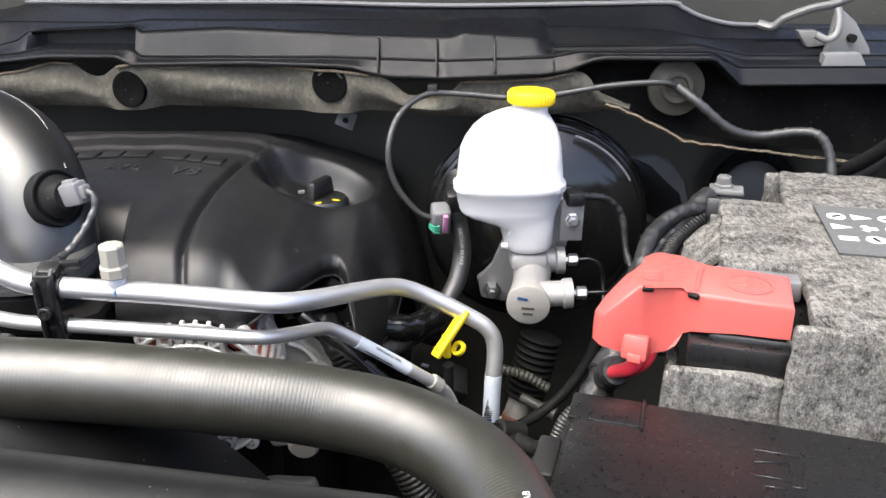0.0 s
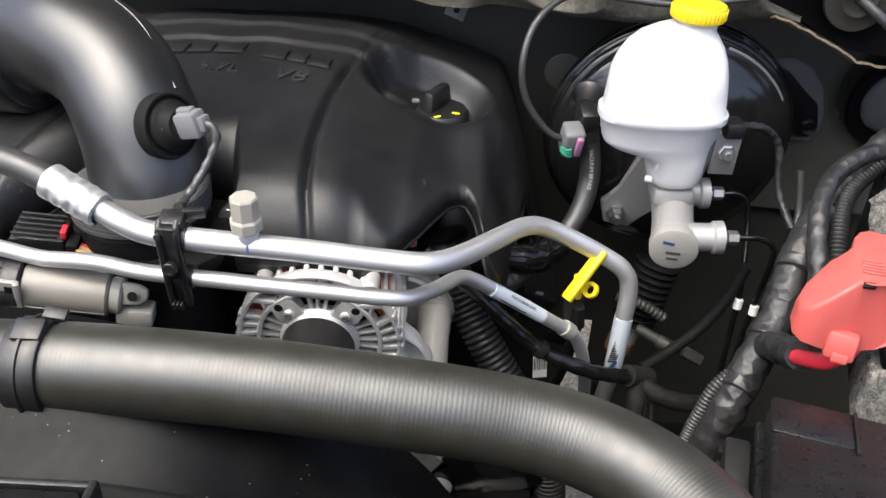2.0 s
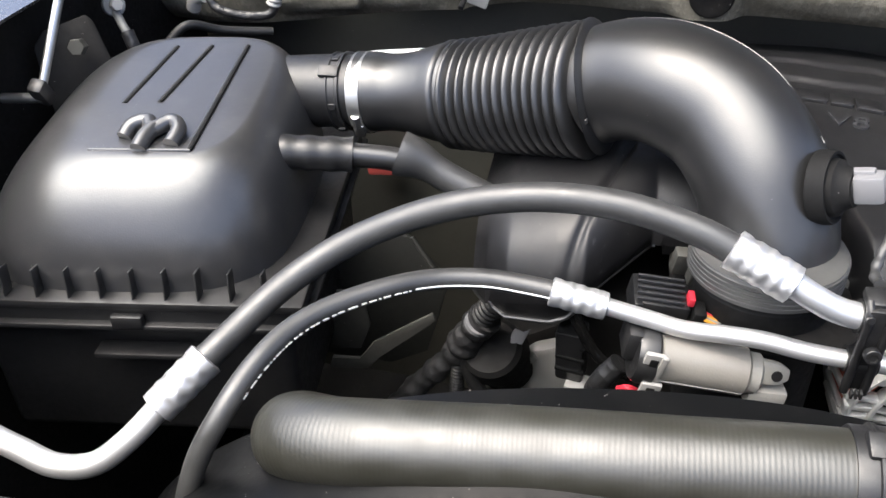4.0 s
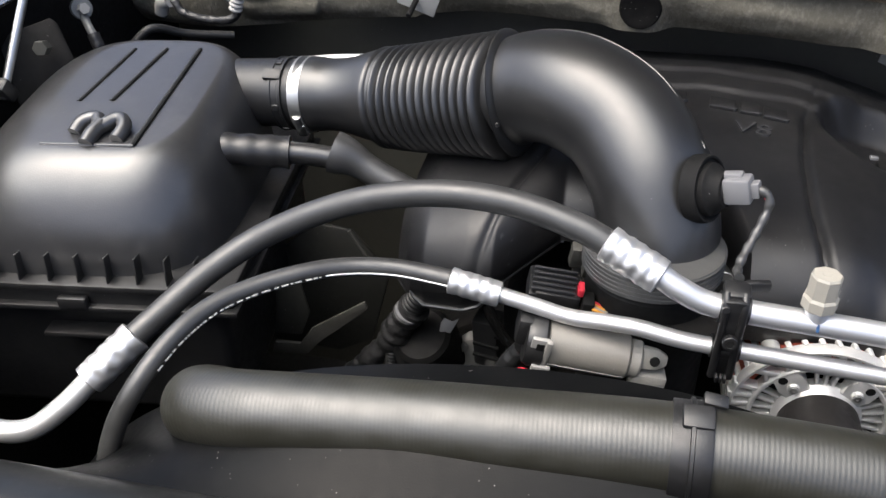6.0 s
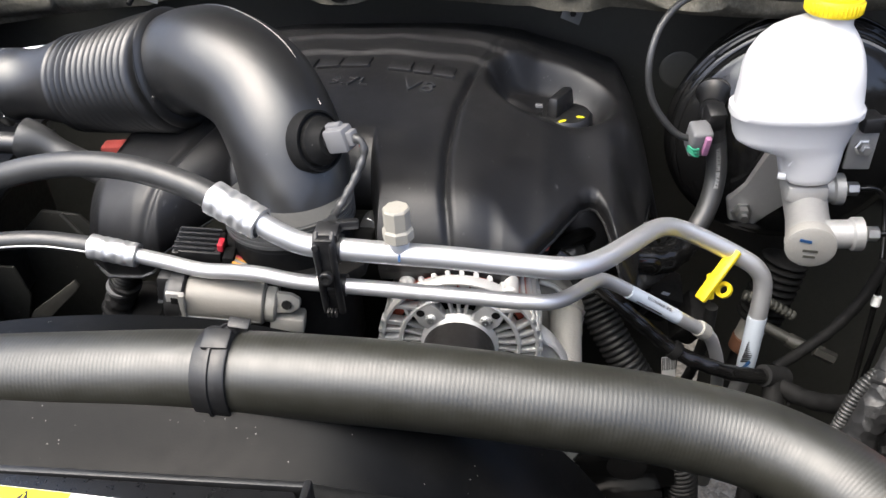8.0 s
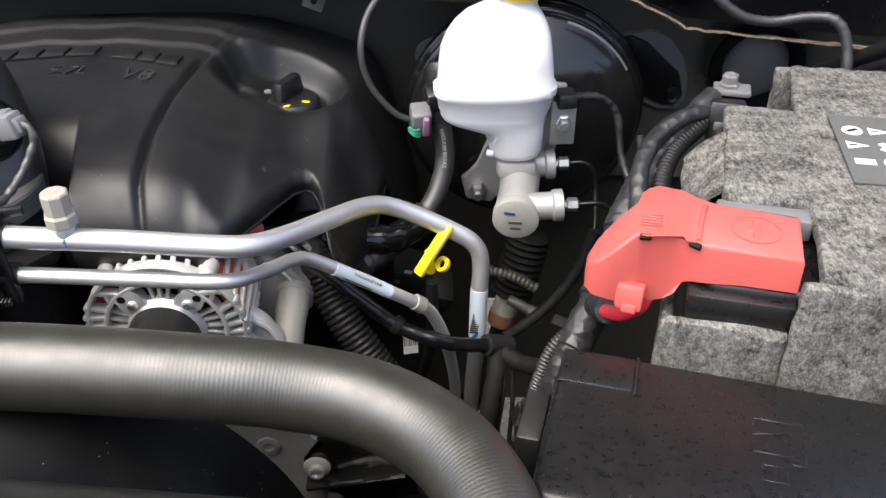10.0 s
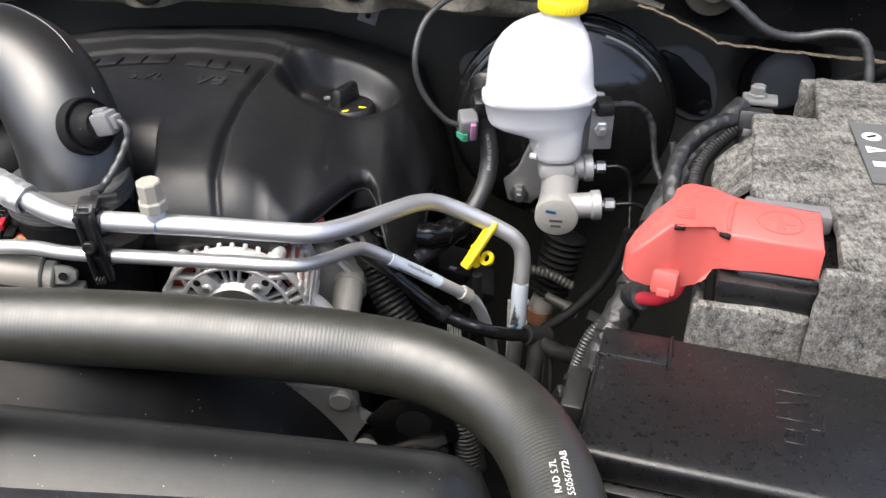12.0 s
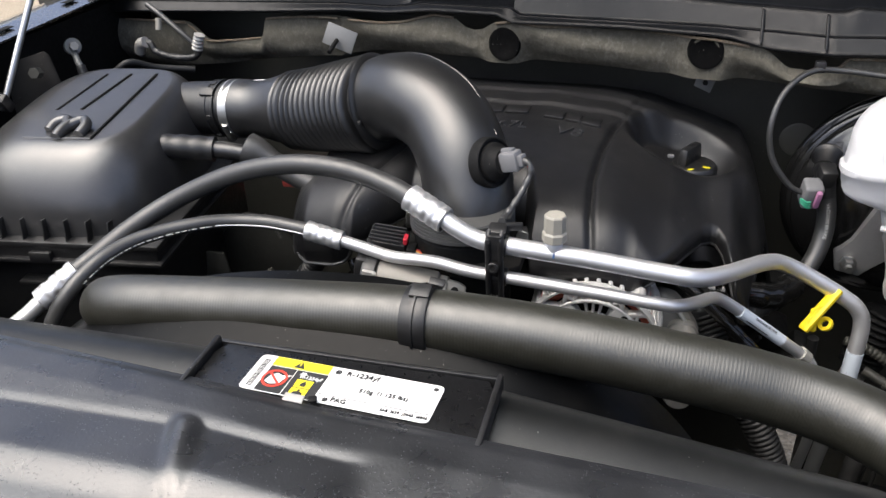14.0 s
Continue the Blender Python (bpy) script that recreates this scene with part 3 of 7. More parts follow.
part("nut", rod((-0.133, 1.128, 1.114), (-0.133, 1.12, 1.116), 0.004, 6), dirty_black, tag)

# cowl panel
cowl = thing("cowl_panel", (-0.2, 1.15, 1.19), "dusty black plastic cowl panel below the windscreen", "cowl panel")
def lip_z(x):
    return float(np.interp(x, (-1.2, -0.83, -0.605, -0.533, -0.428, -0.405, -0.252, -0.113, -0.085, -0.064, 0.116, 0.142, 0.174, 0.187, 0.313, 0.346, 0.75), (1.165, 1.178, 1.189, 1.199, 1.203, 1.194, 1.202, 1.204, 1.199, 1.197, 1.205, 1.209, 1.221, 1.223, 1.223, 1.193, 1.194)))
def bead_z(x):
    return float(np.interp(x, (-1.2, -0.611, -0.574, -0.55, -0.41, -0.395, 0.125, 0.16, 0.313, 0.346, 0.75), (1.18, 1.196, 1.201, 1.2065, 1.2115, 1.203, 1.222, 1.229, 1.229, 1.211, 1.210)))
def mid_z(x):
    return float(np.interp(x, (-1.2, -0.619, -0.59, -0.57, -0.543, -0.431, -0.407, -0.399, -0.279, -0.129, 0.011, 0.024, 0.111, 0.121, 0.132, 0.3, 0.36, 0.75), (1.2, 1.206, 1.213, 1.225, 1.229, 1.236, 1.240, 1.232, 1.241, 1.239, 1.243, 1.248, 1.243, 1.236, 1.231, 1.234, 1.221, 1.218)))
def shelf_z(x):
    return float(np.interp(x, (-1.2, -0.635, -0.438, -0.403, -0.21, 0.011, 0.022, 0.118, 0.126, 0.218, 0.273, 0.322, 0.392, 0.75), (1.222, 1.232, 1.237, 1.242, 1.247, 1.256, 1.258, 1.259, 1.250, 1.249, 1.244, 1.235, 1.233, 1.228)))
def top_z(x):
    return float(np.interp(x, (-1.2, -0.653, -0.138, 0.286, 0.324, 0.361, 0.404, 0.75), (1.237, 1.252, 1.265, 1.271, 1.254, 1.245, 1.243, 1.238)))
def cowl_fn(u, v):
    x = -1.2 + 1.95 * u
    # a boxed recess with a shelf towards the passenger's side
    dip = smoothstep(-0.572, -0.548, x) * (1 - smoothstep(-0.412, -0.404, x))
    lip, bead, mid, shelf, top = lip_z(x), bead_z(x), mid_z(x), shelf_z(x), top_z(x)
    prof = ((0.0, 0.0, lip - 0.006), (0.05, -0.014, lip), (0.12, -0.011, lip + 0.003), (0.24, -0.002, bead - 0.002), (0.28, 0.0, bead), (0.32, 0.003 + 0.035 * dip, bead + 0.002),
            (0.54, 0.016 + 0.024 * dip, mid - 0.004), (0.57, 0.019 + 0.006 * dip, mid - 0.001), (0.60, 0.022, mid), (0.64, 0.030, mid + 0.0005), (0.76, 0.058, shelf - 0.001), (0.80, 0.062, shelf), (0.94, 0.098, top - 0.003), (0.97, 0.102, top), (1.0, 0.15, top - 0.003))
    ks = [p[0] for p in prof]
    return Vector((x, fire_y(x) + float(np.interp(v, ks, [p[1] for p in prof])), float(np.interp(v, ks, [p[2] for p in prof]))))
part("panel", sheet(cowl_fn, 390, 75, 0.003), cowl_plastic, cowl, sharp=30)
for x in (-0.080, -0.009, 0.0595, 0.128):
    # upright webs between the lip and the upper edge
    zl, zm = bead_z(x) - 0.012, mid_z(x) - 0.003
    bm = prism(Matrix.Translation((x, fire_y(x), 0)) @ Euler((radians(90), 0, radians(90))).to_matrix().to_4x4(), [(-0.016, zl), (0.012, zl), (0.024, zm), (0.012, zm)], 0.003, 0.0006)
    part("rib", bm, cowl_plastic, cowl)
bm = tube([(x, fire_y(x) + 0.10, top_z(x) + 0.002) for x in (-1.2, -0.9, -0.66, -0.42, -0.2, 0.0, 0.2, 0.284, 0.30, 0.324, 0.361, 0.404, 0.425)], 0.0028, 8)
part("seal", bm, grey_plug, cowl, "pale bright edge seal")
for v, r in ((0.05, 0.0013), (0.28, 0.0011), (0.60, 0.0012), (0.80, 0.0010)):
    # moulded beads that run the length of the panel
    bm = sweep(bmesh.new(), [cowl_fn(k / 260, v) + Vector((0, -0.0006, 0.0004)) for k in range(261)], r, 6)
    part("moulded_bead", bm, cowl_plastic, cowl)
solo("windscreen", sheet(lambda u, v: Vector((-1.2 + 1.95 * u, 1.34 + 0.8 * v - 0.05 * math.sin(math.pi * u), 1.25 + 0.55 * v)), 12, 8, 0.006), gloss_black, "dark windscreen glass above the cowl", "windscreen", kind="structure")
hin = thing("hinge", (0.46, 1.02, 1.185), "weathered grey steel bonnet hinge at the end of the cowl", "hinge")
def facing(y):
    return Matrix.Translation((0, y, 0)) @ Euler((radians(90), 0, 0)).to_matrix().to_4x4()
part("mount", prism(facing(1.006), [(0.443, 1.227), (0.487, 1.227), (0.508, 1.193), (0.508, 1.187), (0.366, 1.187), (0.354, 1.202), (0.445, 1.204)], 0.012, 0.003), spring_grey, hin)
part("plate", prism(facing(1.03), [(0.462, 1.270), (0.470, 1.272), (0.488, 1.258), (0.510, 1.227), (0.521, 1.192), (0.508, 1.187), (0.490, 1.222), (0.456, 1.222), (0.460, 1.240)], 0.008, 0.0025), spring_grey, hin)
part("block", prism(facing(1.045), [(0.424, 1.247), (0.448, 1.247), (0.465, 1.229), (0.439, 1.226)], 0.012, 0.003), spring_grey, hin)
part("lever", tube([(0.387, 1.06, 1.251), (0.401, 1.05, 1.249), (0.411, 1.045, 1.259), (0.439, 1.04, 1.271), (0.468, 1.045, 1.276), (0.50, 1.06, 1.29), (0.53, 1.10, 1.34)], 0.0085, 12, flat=0.6), spring_grey, hin)
part("hook", tube([(0.463, 1.02, 1.274), (0.463, 1.012, 1.257), (0.459, 1.008, 1.245), (0.450, 1.008, 1.240), (0.438, 1.012, 1.245)], 0.0045, 10), spring_grey, hin)
part("stud", rod((0.484, 1.03, 1.240), (0.484, 1.014, 1.240), 0.005, 12), matt_black, hin)

# wiring along the bulkhead
loom = thing("bulkhead_loom", (0.275, 0.99, 1.15), "thin grey-black wire running along the bulkhead to a grommet", "wiring")
part("wire", tube([(-0.008, 0.935, 1.043), (-0.03, 0.93, 1.055), (-0.055, 0.928, 1.09), (-0.062, 0.93, 1.13), (-0.05, 0.95, 1.165), (-0.02, 0.975, 1.183), (0.02, 0.985, 1.182), (0.1, 0.98, 1.178), (0.19, 0.978, 1.192), (0.25, 0.975, 1.197), (0.275, 0.985, 1.19)], 0.0036, 10), rubber, loom)
part("sleeve", tube([(0.275, 0.985, 1.19), (0.30, 0.97, 1.172), (0.335, 0.965, 1.145), (0.37, 0.965, 1.136), (0.41, 0.96, 1.142), (0.435, 0.95, 1.14), (0.448, 0.94, 1.115), (0.45, 0.92, 1.06)], lambda s, l: 0.0055 + 0.0006 * math.sin(s * 700), 10), rubber, loom)
part("grommet", lathe(along((0.275, 0.992, 1.188), (0.275, 0.96, 1.192)), [(0, 0.006), (0.012, 0.006), (0.013, 0.009), (0.018, 0.009), (0.022, 0.005), (0.033, 0.003), (0.034, 0.0), (0, 0.0)], 28), plain("brown_rubber_washer", (0.024, 0.022, 0.016), 0.65, dust=0.08), loom, "dusty brown rubber grommet")
part("clip", box(pose(-0.012, 0.982, 1.187), 0.012, 0.01, 0.014, 0.002), black_plastic, loom)
# black sheet painted as the shade inside the opening under the cowl, driver's side
solo("cowl_recess", sheet(lambda u, v: Vector((0.16 + 0.62 * u, 1.0 + 0.02 * v, torn_z(0.16 + 0.62 * u) + (1.215 - torn_z(0.16 + 0.62 * u)) * v)), 24, 4, 0.006), recess_black, "black sheet with grit specks painted as the shade in the cowl opening", "panel", kind="structure")

# lower bulkhead pressing at the driver's side
def pressing(u, v):
    x, z = 0.16 + 0.50 * u, 0.82 + 0.33 * v
    dome = 0.022 * (1 - smoothstep(0.066, 0.090, math.hypot(x - 0.455, z - 0.992)))
    return Vector((x, 1.188 + dome + 0.006 * math.sin(18 * x) * math.sin(14 * z), z))
solo("wall_bulkhead_lower", sheet(pressing, 50, 34, 0.004), bulkhead_paint, "olive-grey painted lower bulkhead pressing", "bulkhead", kind="structure")
# cover plate and rubber plug on the bulkhead beside the servo
pl = thing("bulkhead_cover", (0.31, 1.17, 0.94), "black angular cover plate on a grey bulkhead panel", "cover plate")
def on_wall(y):
    return Matrix.Translation((0, y, 0)) @ Euler((radians(90), 0, 0)).to_matrix().to_4x4()
part("backing", prism(on_wall(1.186), [(0.262, 1.046), (0.306, 1.050), (0.331, 1.038), (0.351, 1.012), (0.361, 0.978), (0.361, 0.950), (0.352, 0.935), (0.324, 0.936), (0.288, 0.955), (0.262, 1.0)], 0.012, 0.004), grey_dish, pl, "grey panel behind the plate")
part("plate", prism(on_wall(1.172), [(0.259, 1.043), (0.273, 1.048), (0.298, 1.037), (0.328, 1.008), (0.344, 0.995), (0.353, 0.962), (0.343, 0.947), (0.325, 0.950), (0.296, 0.966), (0.279, 0.992), (0.258, 1.028)], 0.010, 0.003), black_plastic, pl)
for x, z in ((0.268, 1.035), (0.338, 0.963)):
    part("boss", lathe(on_wall(1.163) @ pose(x, z, 0), [(0, 0.006), (0.004, 0.006), (0.005, 0.004), (0.009, 0.006), (0.0115, 0.003), (0.0115, 0)], 20), black_plastic, pl)
gd = thing("bulkhead_plug", (0.015, 1.21, 0.98), "dull grey round blanking plug in the bulkhead beside the servo", "plug")
part("disc", lathe(on_wall(1.206) @ pose(0.015, 1.011, 0), [(0, 0.006), (0.024, 0.006), (0.028, 0.004), (0.030, 0.0)], 32), bulkhead_paint, gd)
pg = thing("rubber_plug", (0.455, 1.18, 0.92), "large grey round rubber plug in the bulkhead", "plug")
part("rim", lathe(on_wall(1.192) @ pose(0.455, 0.992, 0), [(0.048, 0.0), (0.056, 0.002), (0.066, 0.008), (0.064, 0.016), (0.052, 0.018), (0.046, 0.006)], 40), matt_black, pg)
part("dish", lathe(on_wall(1.192) @ pose(0.455, 0.992, 0), [(0, 0.024), (0.02, 0.022), (0.035, 0.016), (0.044, 0.008), (0.047, 0.0)], 40), grey_dish, pg)

# ================= nose: front panel, radiator tank, fan shroud =================
def nose_edge(x):
    return float(np.interp(x, (-1.1, -0.64, -0.476, -0.387, -0.275, -0.055, 0.35), (0.37, 0.337, 0.323, 0.313, 0.306, 0.292, 0.275)))
def front_fn(u, v):
    x = -1.1 + 1.10 * u
    d = 0.45 * v ** 1.6
    y = nose_edge(x) - d - 0.03 * max(0.0, (x + 0.03) / 0.03) ** 2
    z = 1.1450 + 0.003 * smoothstep(0, 0.012, d) - 0.13 * max(0.0, d - 0.030) - 1.9 * max(0.0, d - 0.10) ** 2
    # two pressed ledges behind the edge, parted by a sharp crease
    d0 = 0.045 + 0.09 * max(0.0, -0.46 - x)
    d1 = 0.083 + 0.08 * max(0.0, -0.46 - x)
    left = (1 - smoothstep(-0.462 + 0.45 * (d - 0.06), -0.454 + 0.45 * (d - 0.06), x)) * smoothstep(-0.95, -0.8, x)
    right = smoothstep(-0.446 + 0.30 * (d - 0.06), -0.438 + 0.30 * (d - 0.06), x) * (1 - smoothstep(-0.350, -0.325, x))
    for side, a, b in ((left, d0, d1), (right, 0.041, 0.075)):
        ledge = 0.17 * (min(max(d, a), b) - a) * (1 - smoothstep(b, b + 0.022, d))
        z += side * (ledge - 0.0012 * smoothstep(a - 0.008, a, d) * (1 - smoothstep(b, b + 0.02, d)))
    between = (1 - left) * (1 - right) * (1 - smoothstep(-0.40, -0.38, x)) * smoothstep(-0.5, -0.48, x)
    z += between * 0.15 * (min(max(d, 0.043), 0.079) - 0.043) * (1 - smoothstep(0.079, 0.10, d))
    # the crease stands proud at its rear end and runs out to the front
    z += 0.0058 * min(1.0, max(0.0, (0.088 - d) / 0.042)) * math.exp(-((x + 0.450 - 0.30 * (d - 0.06)) / 0.0075) ** 2) * smoothstep(0.034, 0.046, d)
    if v < 0.0001:
        z -= 0.01
    return Vector((x, y, z))
nose = thing("grille_cover", (-0.5, 0.2, 1.10), "dusty black painted panel over the grille with grit and water marks", "body panel")
part("skin", sheet(front_fn, 360, 130, 0.003), dust_paint, nose)
part("edge_fold", tube([(-1.1 + 0.06 * k, nose_edge(-1.1 + 0.06 * k) + 0.0004, 1.1450) for k in range(18)], 0.0013, 8), cowl_plastic, nose, "folded rear edge")
part("paper_scrap", box(pose(-0.400, 0.3165, 1.1495, 18, 0, -4), 0.014, 0.006, 0.0010, 0.0003), pale_steel, nose, "pale torn paper scrap")
part("dark_clip", box(pose(-0.388, 0.3190, 1.1485, 10, 0, 20), 0.006, 0.005, 0.002, 0.0006), matt_black, nose)

tank = thing("radiator_top_cover", (-0.4, 0.37, 1.0), "long rounded black plastic cover over the radiator", "radiator cover")
def tank_fn(u, v):
    x = -0.97 + 0.985 * u
    a = radians(-25 + 205 * v)
    e = max(0.0, (x + 0.025) / 0.04)
    k = math.sqrt(max(0.0, 1 - e * e)) if x > -0.025 else 1.0
    fall = 0.135 * max(0.0, x + 0.29)
    return Vector((x, 0.360 - 0.02 * max(0.0, x + 0.29) + (0.052 if a < math.pi / 2 else 0.066) * math.cos(a) * abs(math.cos(a)) ** 0.25 * (0.35 + 0.65 * k), 1.080 - fall + 0.055 * math.sin(a) * k))
part("bar", sheet(tank_fn, 70, 26), tank_plastic, tank)
bm = prism(pose(-0.480, 0.290, 1.138), [(0, 0), (0.204, 0), (0.204, 0.068), (0.199, 0.078), (0.005, 0.080), (0, 0.070)], 0.0065, 0.0015)
part("label_pad", bm, box_paint, tank)
for x in (-0.482, -0.274):
    part("pad_rib", box(pose(x, 0.331, 1.1435), 0.004, 0.080, 0.013, 0.0012), black_plastic, tank)
part("pad_front_lip", box(pose(-0.378, 0.372, 1.140), 0.208, 0.004, 0.010, 0.001), black_plastic, tank)

# refrigerant label
lab = thing("refrigerant_label", (-0.3775, 0.3395, 1.145), "white and yellow refrigerant warning label on the black cover", "label")
lm = pose(-0.3760, 0.3385, 1.1455, 0, 0, -3.4)
def flat(x0, y0, x1, y1, h, mat, name, label=""):
    """A thin plate on the label between two corners, in millimetres."""
    part(name, prism(lm @ pose(0, 0, h), [(x0 / 1000, y0 / 1000), (x1 / 1000, y0 / 1000), (x1 / 1000, y1 / 1000), (x0 / 1000, y1 / 1000)], 0.00025), mat, lab, label)
def mm(x, y, h):
    return lm @ pose(x / 1000, y / 1000, h)
rr = 0.004
outl = []
for cx, cy, a0 in ((0.0675 - rr, 0.019 - rr, 0), (-0.0675 + rr, 0.019 - rr, 90), (-0.0675 + rr, -0.019 + rr, 180), (0.0675 - rr, -0.019 + rr, 270)):
    outl += [(cx + rr * math.cos(radians(a0 + 30 * k)), cy + rr * math.sin(radians(a0 + 30 * k))) for k in range(4)]
part("paper", prism(lm, outl, 0.0003), white_print, lab)
flat(-56, 9.2, -13.5, 18.6, 0.0003, yellow_print, "warning_band", "yellow band")
flat(-55.5, -18.4, -36.3, 8.4, 0.0003, black_print, "pictogram_field")
flat(-35.5, -18.4, -12.6, 8.4, 0.0003, black_print, "hazard_field")
flat(-31, -8.8, -19, -1.0, 0.00056, yellow_print, "hazard_square")
flat(-31, -17.6, -19, -9.8, 0.00056, yellow_print, "hazard_square")
part("warning_triangle", prism(mm(-36.0, 13.6, 0.0006), [(-0.0042, -0.0034), (0.0042, -0.0034), (0, 0.004)], 0.0002), black_print, lab)
part("warning_stroke", box(mm(-36.0, 13.8, 0.0009), 0.0009, 0.0034, 0.0002), yellow_print, lab)
part("flame", prism(mm(-25, -5, 0.0008), [(-0.0018, -0.0028), (0.0018, -0.0028), (0.0022, -0.0005), (0.0004, 0.003), (-0.0022, -0.0005)], 0.0002), black_print, lab)
part("cylinder_mark", prism(mm(-25, -14, 0.0008), [(-0.0038, -0.003), (0.0038, -0.003), (0.0034, 0.0), (0.001, 0.0008), (0.0008, 0.003), (-0.0008, 0.003), (-0.001, 0.0008), (-0.0034, 0.0)], 0.0002), black_print, lab)
part("prohibition_sign", lathe(mm(-47, -4.5, 0.0006), [(0.0074, 0), (0.0074, 0.0003), (0.0092, 0.0003), (0.0092, 0)], 36), red_print, lab)
part("prohibition_bar", box(lm @ pose(-0.047, -0.0045, 0.0008, 0, 0, -45), 0.0155, 0.0017, 0.0003), red_print, lab)
part("pictogram", prism(mm(-47, -4.5, 0.0005), [(-0.0056, -0.004), (-0.001, -0.0058), (0.005, -0.004), (0.0065, 0.001), (0.0105, 0.006), (0.004, 0.0042), (0.0, 0.0058), (-0.004, 0.003)], 0.0002), white_print, lab)
y = -15.4
for w in (0.9, 0.5, 1.3, 0.6, 0.5, 1.1, 0.9, 0.5, 1.4, 0.7, 0.5, 1.0, 1.2, 0.5, 0.8, 1.3, 0.6, 0.9, 0.5, 1.1):
    flat(-63.4, y, -59.0, y + w, 0.0003, black_print, "code_bar")
    y += w + 0.66
for body, size, x, y in (("R-1234yf", 0.0066, 10.6, 13.4), ("510g", 0.0052, 18.6, -1.0), ("(1.125 lbs)", 0.0052, 37.2, -0.6), ("PAG", 0.0058, 4.6, -14.6), ("SAE  J639  J2842  J2845", 0.0034, 50, -15.0)):
    part("printed_text", lettering(body, size, mm(x, y, 0.0008), 0.0003), black_print, lab)
part("printed_text", lettering("R-1234yf", 0.0044, mm(-22.6, 1.5, 0.0010), 0.0003), white_print, lab)
for x, y, r, mt_ in ((-7.5, 13.6, 0.0024, black_print), (62.4, 14.2, 0.0018, black_print), (-4.6, -15.4, 0.002, black_print), (-29.5, 4.6, 0.0024, white_print)):
    part("snowflake_mark", lathe(mm(x, y, 0.0005), [(r * 0.6, 0), (r * 0.6, 0.0002), (r, 0.0002), (r, 0)], 6), mt_, lab)
    for k in range(3):
        part("snowflake_mark", box(mm(x, y, 0.0006) @ Matrix.Rotation(radians(60 * k), 4, "Z"), r * 2.6, 0.0003, 0.0002), mt_, lab)
flat(-12, -10.9, 67, -10.5, 0.0003, black_print, "rule")

# fan shroud: flat front against the radiator, round ring behind
shr = thing("fan_shroud", (-0.41, 0.45, 0.6), "black plastic fan shroud behind the radiator", "fan shroud")
def shroud_fn(u, v):
    x = -0.86 + 0.80 * u
    front = 1.060 - 0.08 * smoothstep(-0.3, -0.1, x)
    c = (x + 0.43) / (0.345 if x > -0.43 else 0.43)
    ring = 0.835 + 0.272 * math.sqrt(max(0.0, 1 - c * c)) if abs(c) < 1 else 0.835
    k = smoothstep(0.12, 0.8, v)
    z = front * (1 - k) + min(ring, 1.107) * k
    if abs(c) >= 1:
        z = front * (1 - k) + 0.82 * k
    return Vector((x, 0.40 + 0.14 * v, z))
part("hood_plate", sheet(shroud_fn, 90, 24, 0.004), shroud_plastic, shr)
part("ring", lathe(pose(-0.43, 0.508, 0.835, -90), [(0.268, 0.0), (0.272, 0.0), (0.272, 0.03), (0.266, 0.032), (0.262, 0.03), (0.262, 0.0)], 64, 0, 360), shroud_plastic, shr)

# ================= radiator hose =================
hose = thing("radiator_hose", (-0.3, 0.49, 1.03), "thick ribbed dark brown-black rubber radiator hose with a bend", "hose")
HOSE = [(-0.672, 0.62, 0.95), (-0.694, 0.58, 0.99), (-0.702, 0.545, 1.027), (-0.693, 0.515, 1.055), (-0.660, 0.502, 1.069), (-0.60, 0.501, 1.076), (-0.54, 0.502, 1.081), (-0.473, 0.50, 1.088), (-0.372, 0.50, 1.094), (-0.249, 0.497, 1.092), (-0.13, 0.493, 1.082),
        (-0.075, 0.491, 1.074), (-0.033, 0.481, 1.07), (0.004, 0.459, 1.067), (0.029, 0.428, 1.066), (0.043, 0.392, 1.065), (0.050, 0.35, 1.063), (0.052, 0.29, 1.06)]
part("rubber_tube", tube(HOSE, 0.0278, 40, 12), rad_rubber, hose)
def on_hose(s0, ang0):
    """Bends flat letters round the hose near its outlet; their x runs along the hose."""
    p0, p1 = Vector((0.0520, 0.30, 1.0607)), Vector((0.046, 0.38, 1.0648))
    ax = (p1 - p0).normalized()
    side = ax.cross(Vector((0, 0, 1))).normalized()
    up = side.cross(ax)
    def f(c):
        a = ang0 - c.y / 0.0279
        return p0 + ax * (s0 + c.x) + (up * math.cos(a) + side * math.sin(a)) * (0.0281 + c.z)
    return f
part("printed_text", lettering("RAD 5.7L", 0.0060, None, 0.0001, on_hose(0.064, -0.14)), faded_print, hose, "white printed lettering")
part("printed_text", lettering("55056772AB", 0.0062, None, 0.0001, on_hose(0.066, 0.12)), faded_print, hose, "white printed lettering")
cl = part("spring_clamp", lathe(along((0.0507, 0.329, 1.0620), (0.0500, 0.343, 1.0627)), [(0.0282, 0), (0.0295, 0), (0.0295, 0.014), (0.0282, 0.014)], 48), faded_print, hose, "pale spring clamp with ears")
part("ear", box(pose(0.030, 0.338, 1.0865, 0, -35, 0), 0.013, 0.014, 0.005, 0.001), faded_print, cl)
part("ear", box(pose(0.068, 0.338, 1.0880, 0, 35, 0), 0.013, 0.014, 0.005, 0.001), faded_print, cl)

